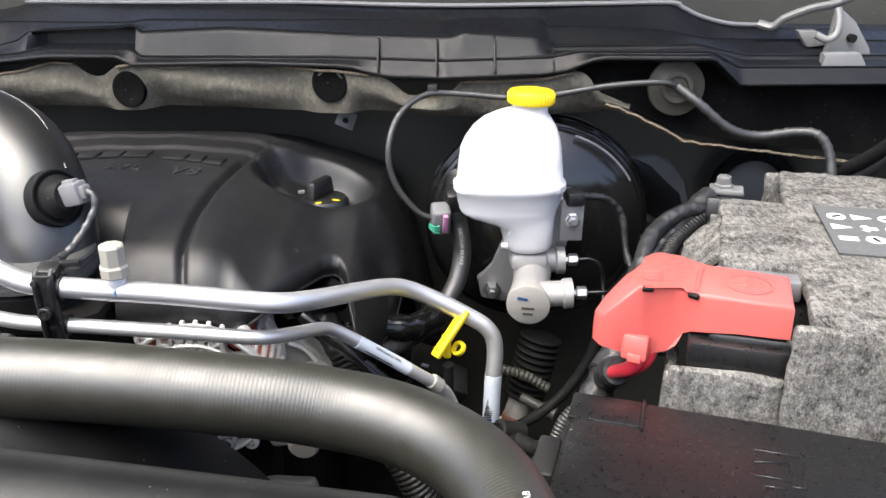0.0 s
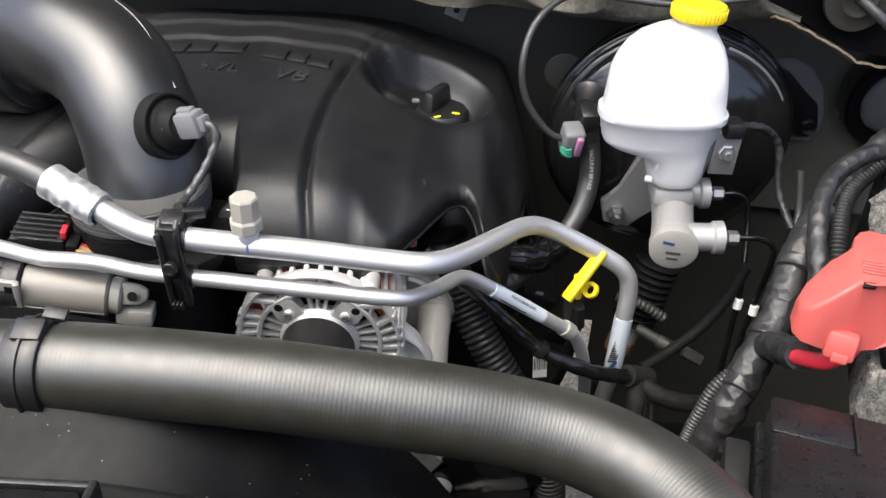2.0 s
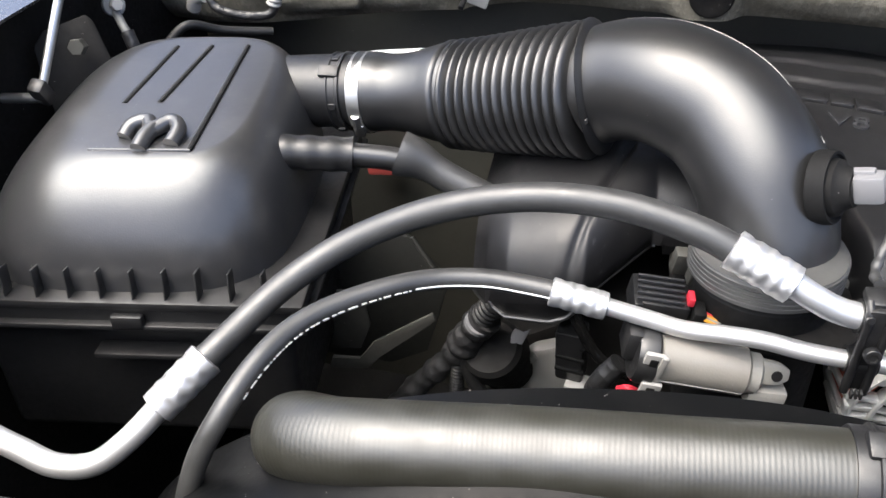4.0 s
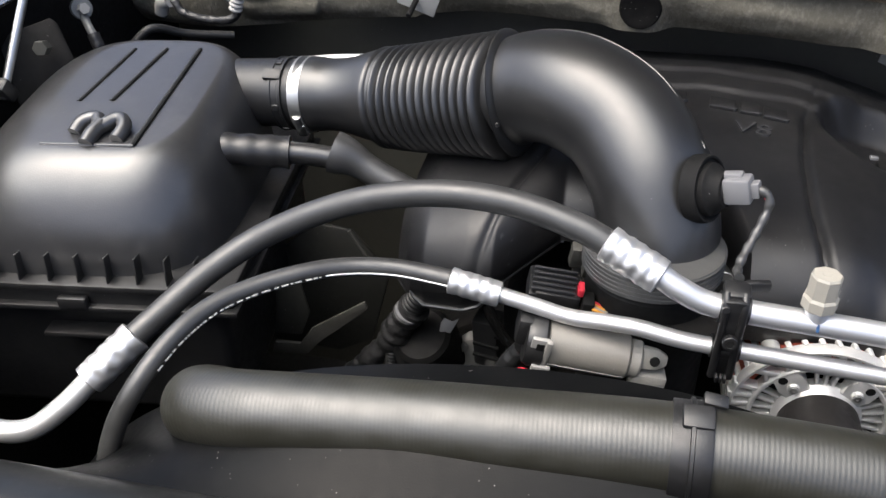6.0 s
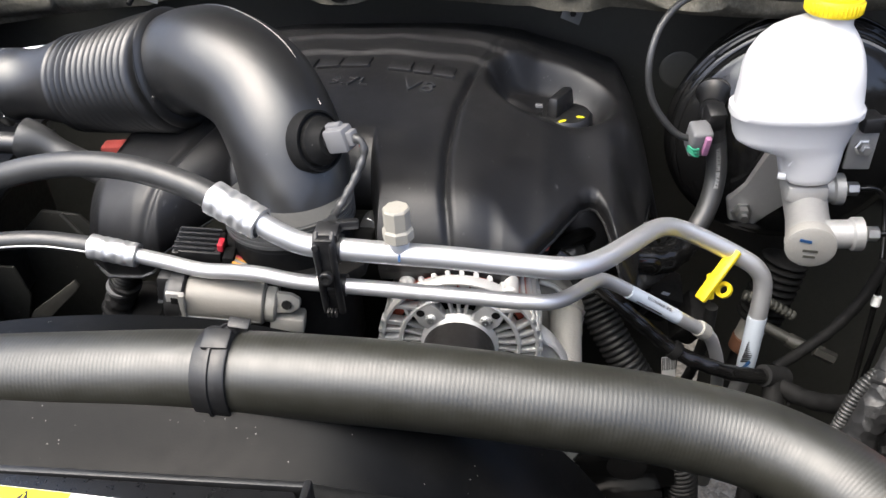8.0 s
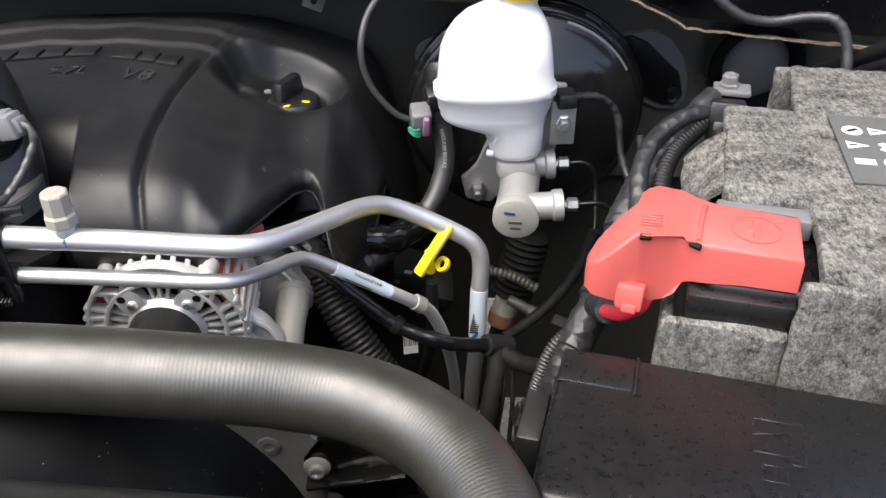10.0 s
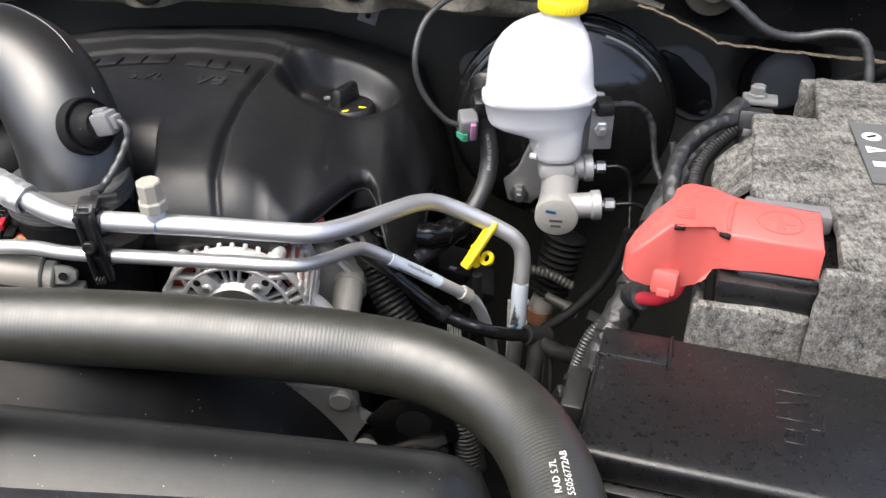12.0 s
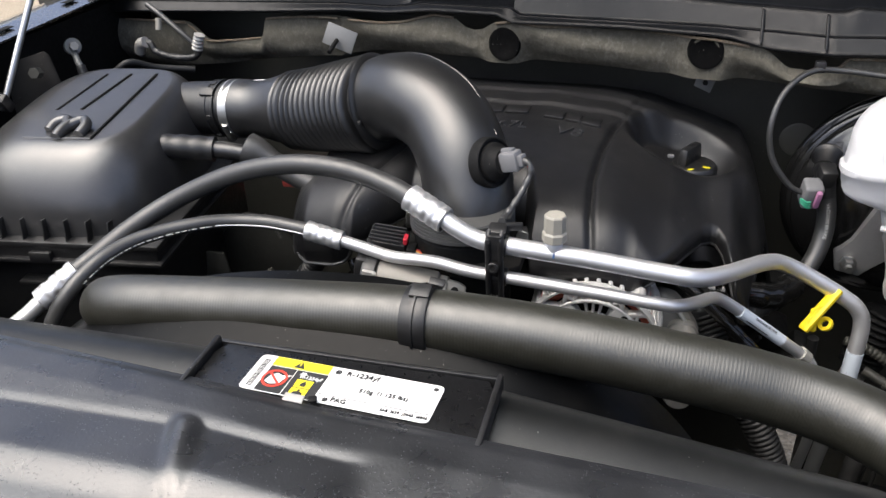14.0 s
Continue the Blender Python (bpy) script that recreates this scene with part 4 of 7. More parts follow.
clip = thing("hose_clip", (-0.372, 0.5, 1.05), "black plastic strap clip round the radiator hose", "clip")
ax = along((-0.3795, 0.5005, 1.0935), (-0.3565, 0.4995, 1.0945))
part("band", lathe(ax, [(0.0280, 0), (0.0298, 0), (0.0302, 0.001), (0.0302, 0.010), (0.0322, 0.0105), (0.0322, 0.0125), (0.0308, 0.013), (0.0308, 0.022), (0.0302, 0.023), (0.0280, 0.023)], 48), black_plastic, clip)
part("latch", box(pose(-0.367, 0.497, 1.1245, 18), 0.018, 0.015, 0.006, 0.0015), black_plastic, clip)
part("latch_tongue", box(pose(-0.357, 0.512, 1.1255, 20, 8), 0.014, 0.008, 0.004, 0.001), black_plastic, clip)
part("foot", prism(Matrix.Translation((-0.368, 0.482, 1.072)) @ Euler((radians(80), 0, 0)).to_matrix().to_4x4(), [(-0.008, 0.012), (-0.006, -0.004), (-0.004, -0.016), (0.006, -0.016), (0.009, -0.004), (0.012, 0.012)], 0.008, 0.0015), black_plastic, clip)
part("wing", prism(Matrix.Translation((-0.362, 0.484, 1.077)) @ Euler((radians(78), 0, 0)).to_matrix().to_4x4(), [(-0.026, -0.006), (-0.008, 0.002), (0.010, 0.004), (0.034, 0.006), (0.012, -0.008), (-0.006, -0.010)], 0.003, 0.0008), black_plastic, clip)

# ================= air-conditioning lines =================
ac = thing("suction_line", (-0.35, 0.65, 1.0), "bright aluminium air-conditioning pipe with black rubber hose and crimped ends", "refrigerant pipe")
SUCTION = [(-0.392, 0.654, 1.114), (-0.372, 0.650, 1.103), (-0.35, 0.649, 1.094), (-0.31, 0.649, 1.0895), (-0.24, 0.65, 1.084), (-0.175, 0.652, 1.0765), (-0.14, 0.658, 1.071), (-0.115, 0.685, 1.061), (-0.083, 0.745, 1.04), (-0.06, 0.79, 1.023), (-0.04, 0.813, 1.011), (-0.012, 0.822, 0.995), (0.028, 0.824, 0.972), (0.05, 0.823, 0.956), (0.058, 0.82, 0.935), (0.056, 0.813, 0.89), (0.054, 0.815, 0.82), (0.05, 0.84, 0.72), (0.05, 0.875, 0.58)]
part("pipe", tube(SUCTION, 0.0092, 24, 8), alu, ac)
part("hose", tube([(-0.42, 0.664, 1.123), (-0.45, 0.672, 1.134), (-0.50, 0.682, 1.143), (-0.555, 0.687, 1.143), (-0.61, 0.69, 1.132), (-0.66, 0.688, 1.114), (-0.71, 0.678, 1.09), (-0.75, 0.652, 1.067), (-0.78, 0.62, 1.045), (-0.80, 0.595, 1.03)], 0.0108, 24, 8), rubber, ac)
def ferrule(a, b, r, n_rib=4):
    l = (Vector(b) - Vector(a)).length
    m = along(a, b)
    bm = bmesh.new()
    grid = []
    for i in range(49):
        # crimped rings of staggered dents between two plain collars
        s = i / 48
        row = s * n_rib * 1.25 - 0.6
        ring = []
        for k in range(40):
            t = 2 * math.pi * k / 40
            rad = r * (1.04 - 0.05 * smoothstep(0.85, 0.95, s))
            if 0 < row < n_rib:
                dent = math.sin(math.pi * (row % 1.0)) ** 2 * (0.35 + 0.65 * math.cos(3 * t + (math.pi / 2) * int(row)) ** 2)
                rad -= r * 0.095 * dent
            if i == 0 or i == 48:
                rad *= 0.8
            ring.append(bm.verts.new(m @ Vector((rad * math.cos(t), rad * math.sin(t), l * s))))
        grid.append(ring)
    for p, q in zip(grid, grid[1:]):
        for k in range(40):
            bm.faces.new((p[k], p[(k + 1) % 40], q[(k + 1) % 40], q[k]))
    return bm
part("ferrule", ferrule((-0.428, 0.667, 1.126), (-0.386, 0.652, 1.110), 0.0138), crimp_alu, ac, sharp=40)
part("ferrule", ferrule((-0.796, 0.600, 1.033), (-0.824, 0.563, 1.010), 0.0138), crimp_alu, ac, sharp=40)
part("end_pipe", tube([(-0.82, 0.568, 1.013), (-0.84, 0.545, 0.995), (-0.862, 0.53, 0.982), (-0.89, 0.525, 0.98), (-0.92, 0.53, 0.985), (-0.96, 0.54, 0.99), (-1.03, 0.57, 0.985), (-1.115, 0.61, 0.96)], 0.0092, 18), alu, ac)
part("valve_stem", lathe(pose(-0.2765, 0.650, 1.084), [(0.0, 0.0), (0.0085, 0.0), (0.0085, 0.018), (0.007, 0.02), (0.007, 0.026), (0, 0.026)], 20), alu, ac)
cap = part("valve_cap", lathe(pose(-0.2765, 0.650, 1.101), [(0, 0.0), (0.0115, 0.0), (0.0124, 0.001), (0.0124, 0.009), (0.0108, 0.011), (0.0108, 0.027), (0.0096, 0.0285), (0, 0.0285)], 8), ivory, ac, "ivory hexagonal valve cap", 20)
part("cap_dimple", lathe(pose(-0.2765, 0.650, 1.1294), [(0, 0.0004), (0.003, 0.0004), (0.0034, 0)], 12), ivory, cap)
part("marker_stroke", box(pose(-0.2755, 0.6405, 1.089, 60), 0.002, 0.006, 0.0008), blue_mark, ac)
tag_path = [q for q in spline(SUCTION, 8) if q.z < 0.906 and q.z > 0.835 and q.x > 0.05]
part("paper_tag", sweep(bmesh.new(), tag_path, 0.0096, 24), pale_tag, ac, "pale blue-white printed sticker")
for k in range(14):
    part("code_bar", box(pose(0.0562 - 0.0005 * k, 0.8058 - 0.0003 * k, 0.886 - 0.0026 * k, 8, 0, 0), 0.009, 0.0014, 0.0014 if k % 3 else 0.0008), black_print, ac)
part("marker_stroke", box(pose(0.051, 0.8005, 0.848, 0, 30, 0), 0.003, 0.0014, 0.012), blue_mark, ac)

dl = thing("discharge_line", (-0.4, 0.66, 1.0), "thin bright aluminium air-conditioning pipe with black printed hose", "refrigerant pipe")
part("pipe", tube([(-0.512, 0.668, 1.067), (-0.48, 0.667, 1.060), (-0.45, 0.664, 1.055), (-0.42, 0.660, 1.057), (-0.395, 0.655, 1.059), (-0.36, 0.650, 1.056), (-0.30, 0.648, 1.053), (-0.22, 0.648, 1.047), (-0.175, 0.650, 1.042), (-0.152, 0.660, 1.036), (-0.133, 0.690, 1.024), (-0.118, 0.722, 1.011), (-0.105, 0.736, 1.001), (-0.075, 0.747, 0.977), (-0.03, 0.760, 0.940), (-0.008, 0.768, 0.920), (0.006, 0.776, 0.90), (0.02, 0.788, 0.85), (0.029, 0.815, 0.77), (0.030, 0.845, 0.69), (0.030, 0.88, 0.57)], 0.0066, 20, 8), alu, dl)
part("hose", tube([(-0.535, 0.669, 1.072), (-0.56, 0.672, 1.074), (-0.595, 0.672, 1.077), (-0.63, 0.664, 1.079), (-0.66, 0.646, 1.082), (-0.695, 0.620, 1.081), (-0.72, 0.592, 1.078), (-0.736, 0.558, 1.071), (-0.750, 0.525, 1.053), (-0.766, 0.507, 1.02), (-0.777, 0.495, 0.97), (-0.782, 0.49, 0.88)], 0.0079, 20, 8), rubber, dl)
part("ferrule", ferrule((-0.548, 0.6695, 1.0735), (-0.506, 0.668, 1.0655), 0.0105), crimp_alu, dl, sharp=40)
part("paper_tag", tube([(-0.085, 0.743, 0.985), (-0.06, 0.7515, 0.9645), (-0.035, 0.7585, 0.944)], 0.0069, 18, 6), pale_tag, dl, "pale printed sticker")
TG0, TG1 = Vector((-0.085, 0.743, 0.985)), Vector((-0.035, 0.7585, 0.944))
def on_sticker(c):
    """Bends flat letters round the thin pipe's sticker."""
    ax = (TG1 - TG0).normalized()
    up = (Vector((0, -0.55, 0.83)) - ax * ax.dot(Vector((0, -0.55, 0.83)))).normalized()
    side = up.cross(ax)
    a = c.y / 0.007
    return TG0.lerp(TG1, 0.5) + ax * (c.x + 0.002) + (up * math.cos(a) + side * math.sin(a)) * (0.0071 + c.z)
part("printed_text", lettering("DISCHARGE LINE", 0.0042, None, 0.0001, on_sticker), black_print, dl)
part("printed_bar", tube([TG0.lerp(TG1, k / 6) + Vector((0.0, -0.0068, -0.0016)) for k in range(1, 5)], 0.0006, 6), black_print, dl)
part("pinch_ring", rod((-0.012, 0.7665, 0.925), (-0.003, 0.7705, 0.9155), 0.0085, 14), dull_cast, dl)
DHOSE = spline([(-0.535, 0.669, 1.072), (-0.56, 0.672, 1.074), (-0.595, 0.672, 1.077), (-0.63, 0.664, 1.079), (-0.66, 0.646, 1.082), (-0.695, 0.620, 1.081), (-0.72, 0.592, 1.078), (-0.736, 0.558, 1.071), (-0.750, 0.525, 1.053), (-0.766, 0.507, 1.02), (-0.777, 0.495, 0.97)], 6)
def stripe(path, s0, s1, r=0.0008):
    """A thin printed mark low on the outer side of the hose, between two lengths along it."""
    out, run = [], 0.0
    fine = [a.lerp(b, k / 4) for a, b in zip(path, path[1:]) for k in range(4)]
    for a, b in zip(fine, fine[1:]):
        t = (b - a).normalized()
        if s0 <= run <= s1 or (not out and run > s0):
            side = t.cross(Vector((0, 0, 1))).normalized()
            side = side if side.y < 0 else -side
            down = side.cross(t).normalized()
            down = down if down.z < 0 else -down
            out.append(a + (side * 0.985 + down * 0.17) * 0.0078)
        run += (b - a).length
    if len(out) == 1:
        out.append(out[0] + t * 0.001)
    return sweep(bmesh.new(), out, r, 6)
part("white_stripe", stripe(DHOSE, 0.0, 0.118), white_print, dl, "thin white printed line")
s0 = 0.122
for letters in (6, 3, 4, 2, 4, 5, 3, 6, 4, 3, 5, 4, 6, 3):
    # words printed along the hose, too small to read
    for k in range(letters):
        part("printed_bar", stripe(DHOSE, s0 + 0.0022 * k, s0 + 0.0022 * k + 0.0008, 0.0011), faded_print, dl)
    s0 += 0.0022 * letters + 0.0020

br = thing("pipe_bracket", (-0.333, 0.648, 1.03), "black plastic bracket clamping the two aluminium pipes", "bracket")
part("plate", box(pose(-0.3335, 0.6425, 1.070, 6, 0, 0), 0.0155, 0.006, 0.074, 0.0015), black_plastic, br)
for x in (-0.3400, -0.3272):
    part("strap", tube([(x, 0.6450, 1.108), (x, 0.6385, 1.103), (x, 0.6370, 1.092), (x, 0.6380, 1.080), (x, 0.6388, 1.068), (x, 0.6395, 1.055), (x, 0.6412, 1.040), (x, 0.6425, 1.032)], 0.0029, 10), black_plastic, br)
part("nub", rod((-0.3400, 0.6370, 1.100), (-0.3400, 0.6335, 1.1005), 0.0028, 10), black_plastic, br)
part("upper_saddle", lathe(along((-0.3435, 0.6495, 1.0925), (-0.3225, 0.6495, 1.0905)), [(0.0094, 0), (0.0118, 0), (0.0118, 0.021), (0.0094, 0.021)], 24), black_plastic, br)
part("lower_saddle", lathe(along((-0.3435, 0.6495, 1.0555), (-0.3225, 0.6495, 1.0545)), [(0.0068, 0), (0.0092, 0), (0.0092, 0.021), (0.0068, 0.021)], 24), black_plastic, br)
part("top_cap", box(pose(-0.3325, 0.650, 1.1065, 12, 0, 0), 0.019, 0.017, 0.008, 0.002), black_plastic, br)
part("wire_holder", box(pose(-0.318, 0.658, 1.108, 0, 0, 10), 0.018, 0.006, 0.008, 0.0015), black_plastic, br)
scr = part("screw", rod((-0.3335, 0.6345, 1.0735), (-0.3335, 0.6285, 1.0745), 0.0055, 14), black_plastic, br)
part("socket", lathe(along((-0.3335, 0.6283, 1.0745), (-0.3335, 0.6278, 1.0746)), [(0, 0.0), (0.0025, 0.0), (0.0033, 0.0006)], 6), matt_black, scr)
for k in range(3):
    part("tooth", box(pose(-0.337 + 0.003 * k, 0.6355, 1.036, 8), 0.0018, 0.005, 0.006, 0.0004), black_plastic, br)

# ================= engine cover =================
cover = thing("engine_cover", (-0.33, 0.92, 0.95), "large dull black plastic engine cover with raised lettering", "engine cover")
def cover_front(x):
    return float(np.interp(x, (-0.625, -0.61, -0.59, -0.55, -0.525, -0.51, -0.47, -0.33, -0.31, -0.20, -0.18, -0.167, -0.155, -0.142, -0.129, -0.119, -0.112, -0.104, -0.097, -0.090, -0.078, -0.070, -0.060, -0.045, -0.015), (0.785, 0.757, 0.742, 0.733, 0.735, 0.752, 0.80, 0.80, 0.712, 0.713, 0.722, 0.742, 0.763, 0.792, 0.820, 0.830, 0.830, 0.817, 0.792, 0.768, 0.768, 0.805, 0.870, 0.940, 0.970)))
def cover_z(x, y):
    z = 1.104
    r = max(0.0, x + 0.30)
    l = max(0.0, -0.47 - x)
    z -= 0.95 * r * r + 1.6 * l * l
    f = max(0.0, 0.97 - y)
    z -= (0.38 + 0.46 * smoothstep(-0.235, -0.165, x) + 0.07 * smoothstep(-0.44, -0.5, x)) * f * f
    z -= 0.018 * smoothstep(-0.17, -0.12, x) * smoothstep(0.95, 0.84, y)
    z -= 0.022 * smoothstep(1.06, 1.18, y)
    z -= 18 * max(0.0, x + 0.08) ** 1.7 + 0.05 * smoothstep(-0.10, -0.062, x) * smoothstep(0.95, 0.87, y)
    z -= 0.012 * smoothstep(-0.59, -0.625, x)
    g = abs(x - float(np.interp(y, (0.70, 0.752, 0.818, 0.895, 0.974, 1.029, 1.09), (-0.243, -0.252, -0.256, -0.253, -0.243, -0.227, -0.213))))
    if y < 1.1:
        z -= (1 - 0.75 * smoothstep(0.97, 1.0, y)) * 0.0075 * math.exp(-(g / 0.0042) ** 2)
    g = abs(x + 0.545 - (y - 0.72) * 0.35)
    z -= 0.005 * math.exp(-(g / 0.004) ** 2) * (1 - smoothstep(0.85, 0.9, y))
    # the filler cap sits in a dish that runs out to the front
    for at, high in ((1.022, 0.0045), (1.062, 0.004), (1.105, -0.005)):
        # low moulded steps that run across behind the lettering
        edge = at - 1.1 * (x + 0.38) ** 2 + 0.003 * math.sin(70 * x)
        z += high * smoothstep(edge, edge + 0.007, y) * smoothstep(-0.17, -0.20, x)
    d = math.hypot((x + 0.158) / 0.072, (y - 0.985) / (0.062 if y > 0.985 else 0.086))
    dish = 1 - smoothstep(0.66, 1.05, d)
    z -= 0.036 * dish * (0.45 + 0.55 * smoothstep(0.92, 0.98, y))
    return z
def cover_fn(u, v):
    x = -0.625 + 0.61 * u
    y0 = cover_front(x)
    if v < 0.12:
        k = v / 0.12
        rd = 0.055 - 0.045 * smoothstep(-0.215, -0.175, x)
        hi = cover_z(x, y0) - rd
        lo = hi - 0.012
        if x < -0.46:
            # the rounded foot of the lobe beside the throttle
            lo = min(hi - 0.003, float(np.interp(x, (-0.625, -0.61, -0.603, -0.59, -0.552, -0.536, -0.527, -0.522, -0.52, -0.511, -0.497, -0.47), (1.03, 1.000, 0.987, 0.984, 0.990, 0.996, 1.008, 1.035, 1.05, 1.064, 1.075, 1.08))))
        return Vector((x, y0 + 0.004 * (1 - k), lo + (hi - lo) * k))
    k = (v - 0.12) / 0.88
    y = y0 + (1.18 - y0) * k
    rd = 0.055 - 0.045 * smoothstep(-0.215, -0.175, x)
    t = min(1.0, (y - y0) / rd)
    return Vector((x, y, cover_z(x, y) - rd * (1 - math.sqrt(max(0.0, 1 - (1 - t) ** 2)))))
part("shell", sheet(cover_fn, 360, 130, 0.003), cover_plastic, cover, sharp=50)
part("lobe_lip", tube([cover_fn(k / 40 * 0.26, 0.0) + Vector((0, -0.001, 0.001)) for k in range(41)], 0.0022, 8), duct_plastic, cover)
part("arch_lip", tube([cover_fn(0.66 + 0.33 * k / 60, 0.0) + Vector((0, -0.0005, 0.001)) for k in range(61)], 0.0018, 8), cover_plastic, cover)
# raised word as plain bars, and the engine size
for xa, ya, xb, yb in ((-0.478, 0.968, -0.452, 0.975), (-0.447, 0.976, -0.424, 0.980), (-0.419, 0.980, -0.396, 0.984), (-0.391, 0.984, -0.362, 0.985), (-0.338, 0.977, -0.313, 0.970), (-0.308, 0.968, -0.290, 0.963), (-0.286, 0.960, -0.264, 0.954)):
    for k in range(2):
        # a block for each letter; its front foot strip paints in scuffs and highlight
        deep, high, lift = ((0.026, 0.0032, 0.0), (0.0035, 0.0036, 0.0))[k]
        bm = bmesh.new()
        pts = ((xa, ya), (xb, yb), (xb + 0.003, yb + deep), (xa + 0.003, ya + deep))
        add_prism(bm, Matrix(), pts, high, 0.0006 if k == 0 else 0.0)
        for v in bm.verts:
            v.co.z += cover_z(v.co.x, v.co.y) - 0.0005
        part("raised_bar", bm, (cover_plastic, worn_highlight_plastic)[k], cover, "grey raised edge, worn and with its highlight painted in" if k else "")
def curved(x0, y0, rot):
    c, s = math.cos(radians(rot)), math.sin(radians(rot))
    return lambda q: Vector((x0 + q.x * c - q.y * s, y0 + q.x * s + q.y * c, cover_z(x0 + q.x * c - q.y * s, y0 + q.x * s + q.y * c) + 0.0003 + q.z))
part("raised_text", lettering("5.7L", 0.026, None, 0.0016, curved(-0.375, 0.946, -6)), worn_highlight_plastic, cover)
part("raised_text", lettering("V8", 0.034, None, 0.0016, curved(-0.298, 0.932, -12)), worn_highlight_plastic, cover)

oil = thing("oil_filler_cap", (-0.142, 0.958, 1.035), "black oil filler cap with yellow symbols in the cover's recess", "filler cap")
oz = 1.064
part("skirt", lathe(pose(-0.142, 0.955, oz - 0.02), [(0, 0), (0.029, 0), (0.029, 0.016), (0.026, 0.02), (0, 0.02)], 28), black_plastic, oil)
part("grip", box(pose(-0.148, 0.962, oz + 0.010, 0, 0, 62), 0.044, 0.014, 0.022, 0.004, 2, 0.85), black_plastic, oil)
for x, y, r in ((-0.127, 0.944, -20), (-0.146, 0.934, 25)):
    part("oil_symbol", prism(pose(x, y, oz, 0, 0, r), [(-0.0042, -0.0018), (0.0022, -0.0018), (0.0048, 0.0008), (0.0022, 0.0022), (-0.0042, 0.0015)], 0.0006), yellow_print, oil, "yellow printed symbol")
part("bright_spot", box(pose(-0.171, 0.966, oz + 0.003), 0.008, 0.005, 0.004, 0.001), grey_plug, oil)

# engine mass under the cover
blk = thing("engine_block", (-0.35, 0.9, 0.45), "dark grimy engine block and heads under the cover", "engine")
part("block", box(pose(-0.345, 1.00, 0.72), 0.36, 0.40, 0.5, 0.03, 3), dirty_black, blk)
part("head", box(pose(-0.53, 1.08, 0.80, 0, -30, 0), 0.15, 0.36, 0.12, 0.015), dirty_black, blk)
part("head", box(pose(-0.16, 1.01, 0.86, 0, 30, 0), 0.13, 0.26, 0.12, 0.015), dirty_black, blk)
part("timing_case", box(pose(-0.36, 0.775, 0.74), 0.36, 0.04, 0.24, 0.015), dirty_black, blk)
part("rocker_cover", prism(Matrix.Translation((0, 0.872, 0)) @ Euler((radians(90), 0, 0)).to_matrix().to_4x4(), [(-0.66, 0.745), (-0.633, 0.794), (-0.601, 0.823), (-0.571, 0.856), (-0.545, 0.866), (-0.515, 0.866), (-0.50, 0.76)], 0.020, 0.005), pale_steel, blk, "dusty pale valve cover")
part("cover_flange", prism(Matrix.Translation((0, 0.852, 0)) @ Euler((radians(90), 0, 0)).to_matrix().to_4x4(), [(-0.640, 0.784), (-0.633, 0.794), (-0.571, 0.856), (-0.566, 0.850), (-0.600, 0.812)], 0.006, 0.0015), pale_steel, blk, "raised pale flange of the valve cover")
part("cover_stud", rod((-0.325, 0.775, 1.040), (-0.325, 0.752, 1.045), 0.0075, 12), zinc, blk)
part("arch_coil", box(pose(-0.118, 0.885, 0.965, -15, 20, 0), 0.05, 0.05, 0.05, 0.006), black_plastic, blk)
part("arch_pipe", rod((-0.165, 0.80, 0.99), (-0.09, 0.90, 0.955), 0.009, 14), gloss_black, blk)
part("red_cap", rod((-0.172, 0.788, 1.004), (-0.160, 0.795, 0.998), 0.005, 10), red, blk)

# ================= intake duct =================
duct = thing("intake_duct", (-0.393, 0.72, 1.04), "satin black plastic intake elbow with a ribbed bellows", "intake duct")
ELBOW = [(-0.388, 0.736, 1.045), (-0.386, 0.744, 1.066), (-0.387, 0.756, 1.092), (-0.399, 0.777, 1.128), (-0.4266, 0.809, 1.157), (-0.466, 0.834, 1.170), (-0.504, 0.860, 1.163), (-0.530, 0.8715, 1.150)]
part("elbow", tube(ELBOW, lambda s, l: 0.0500 + 0.0015 * math.sin(math.pi * s / l), 48, 10), duct_plastic, duct)
part("bellows", corrugated([(-0.529, 0.870, 1.1480), (-0.572, 0.890, 1.1355), (-0.623, 0.911, 1.1205), (-0.665, 0.926, 1.1110)], 0.0585, 0.0085, 0.0112, 44, end=0.0500), duct_plastic, duct)
part("front_bead", tube([(-0.534, 0.8718, 1.1492), (-0.529, 0.871, 1.1505), (-0.523, 0.8695, 1.1522)], lambda s, l: 0.053 + 0.0070 * math.sin(math.pi * s / l), 44, 4), duct_plastic, duct)
part("cuff", tube([(-0.662, 0.926, 1.113), (-0.688, 0.931, 1.109), (-0.724, 0.935, 1.106), (-0.765, 0.938, 1.104)], lambda s, l: 0.0500 - 0.0115 * smoothstep(0.0, 0.65, s / l) + 0.0015 * smoothstep(0.7, 0.8, s / l), 44, 8), duct_plastic, duct)
nk = part("airbox_neck", tube([(-0.760, 0.9375, 1.1045), (-0.805, 0.940, 1.101), (-0.878, 0.945, 1.093)], 0.0370, 40, 6), black_plastic, duct)
part("neck_rib", box(pose(-0.802, 0.921, 1.073), 0.050, 0.006, 0.004, 0.001), black_plastic, nk)
part("neck_tab", box(pose(-0.790, 0.915, 1.133, 40, 0, 0), 0.02, 0.012, 0.006, 0.001), black_plastic, nk)
NKA, NKB = (-0.775, 0.9385, 1.103), (-0.789, 0.9395, 1.1015)
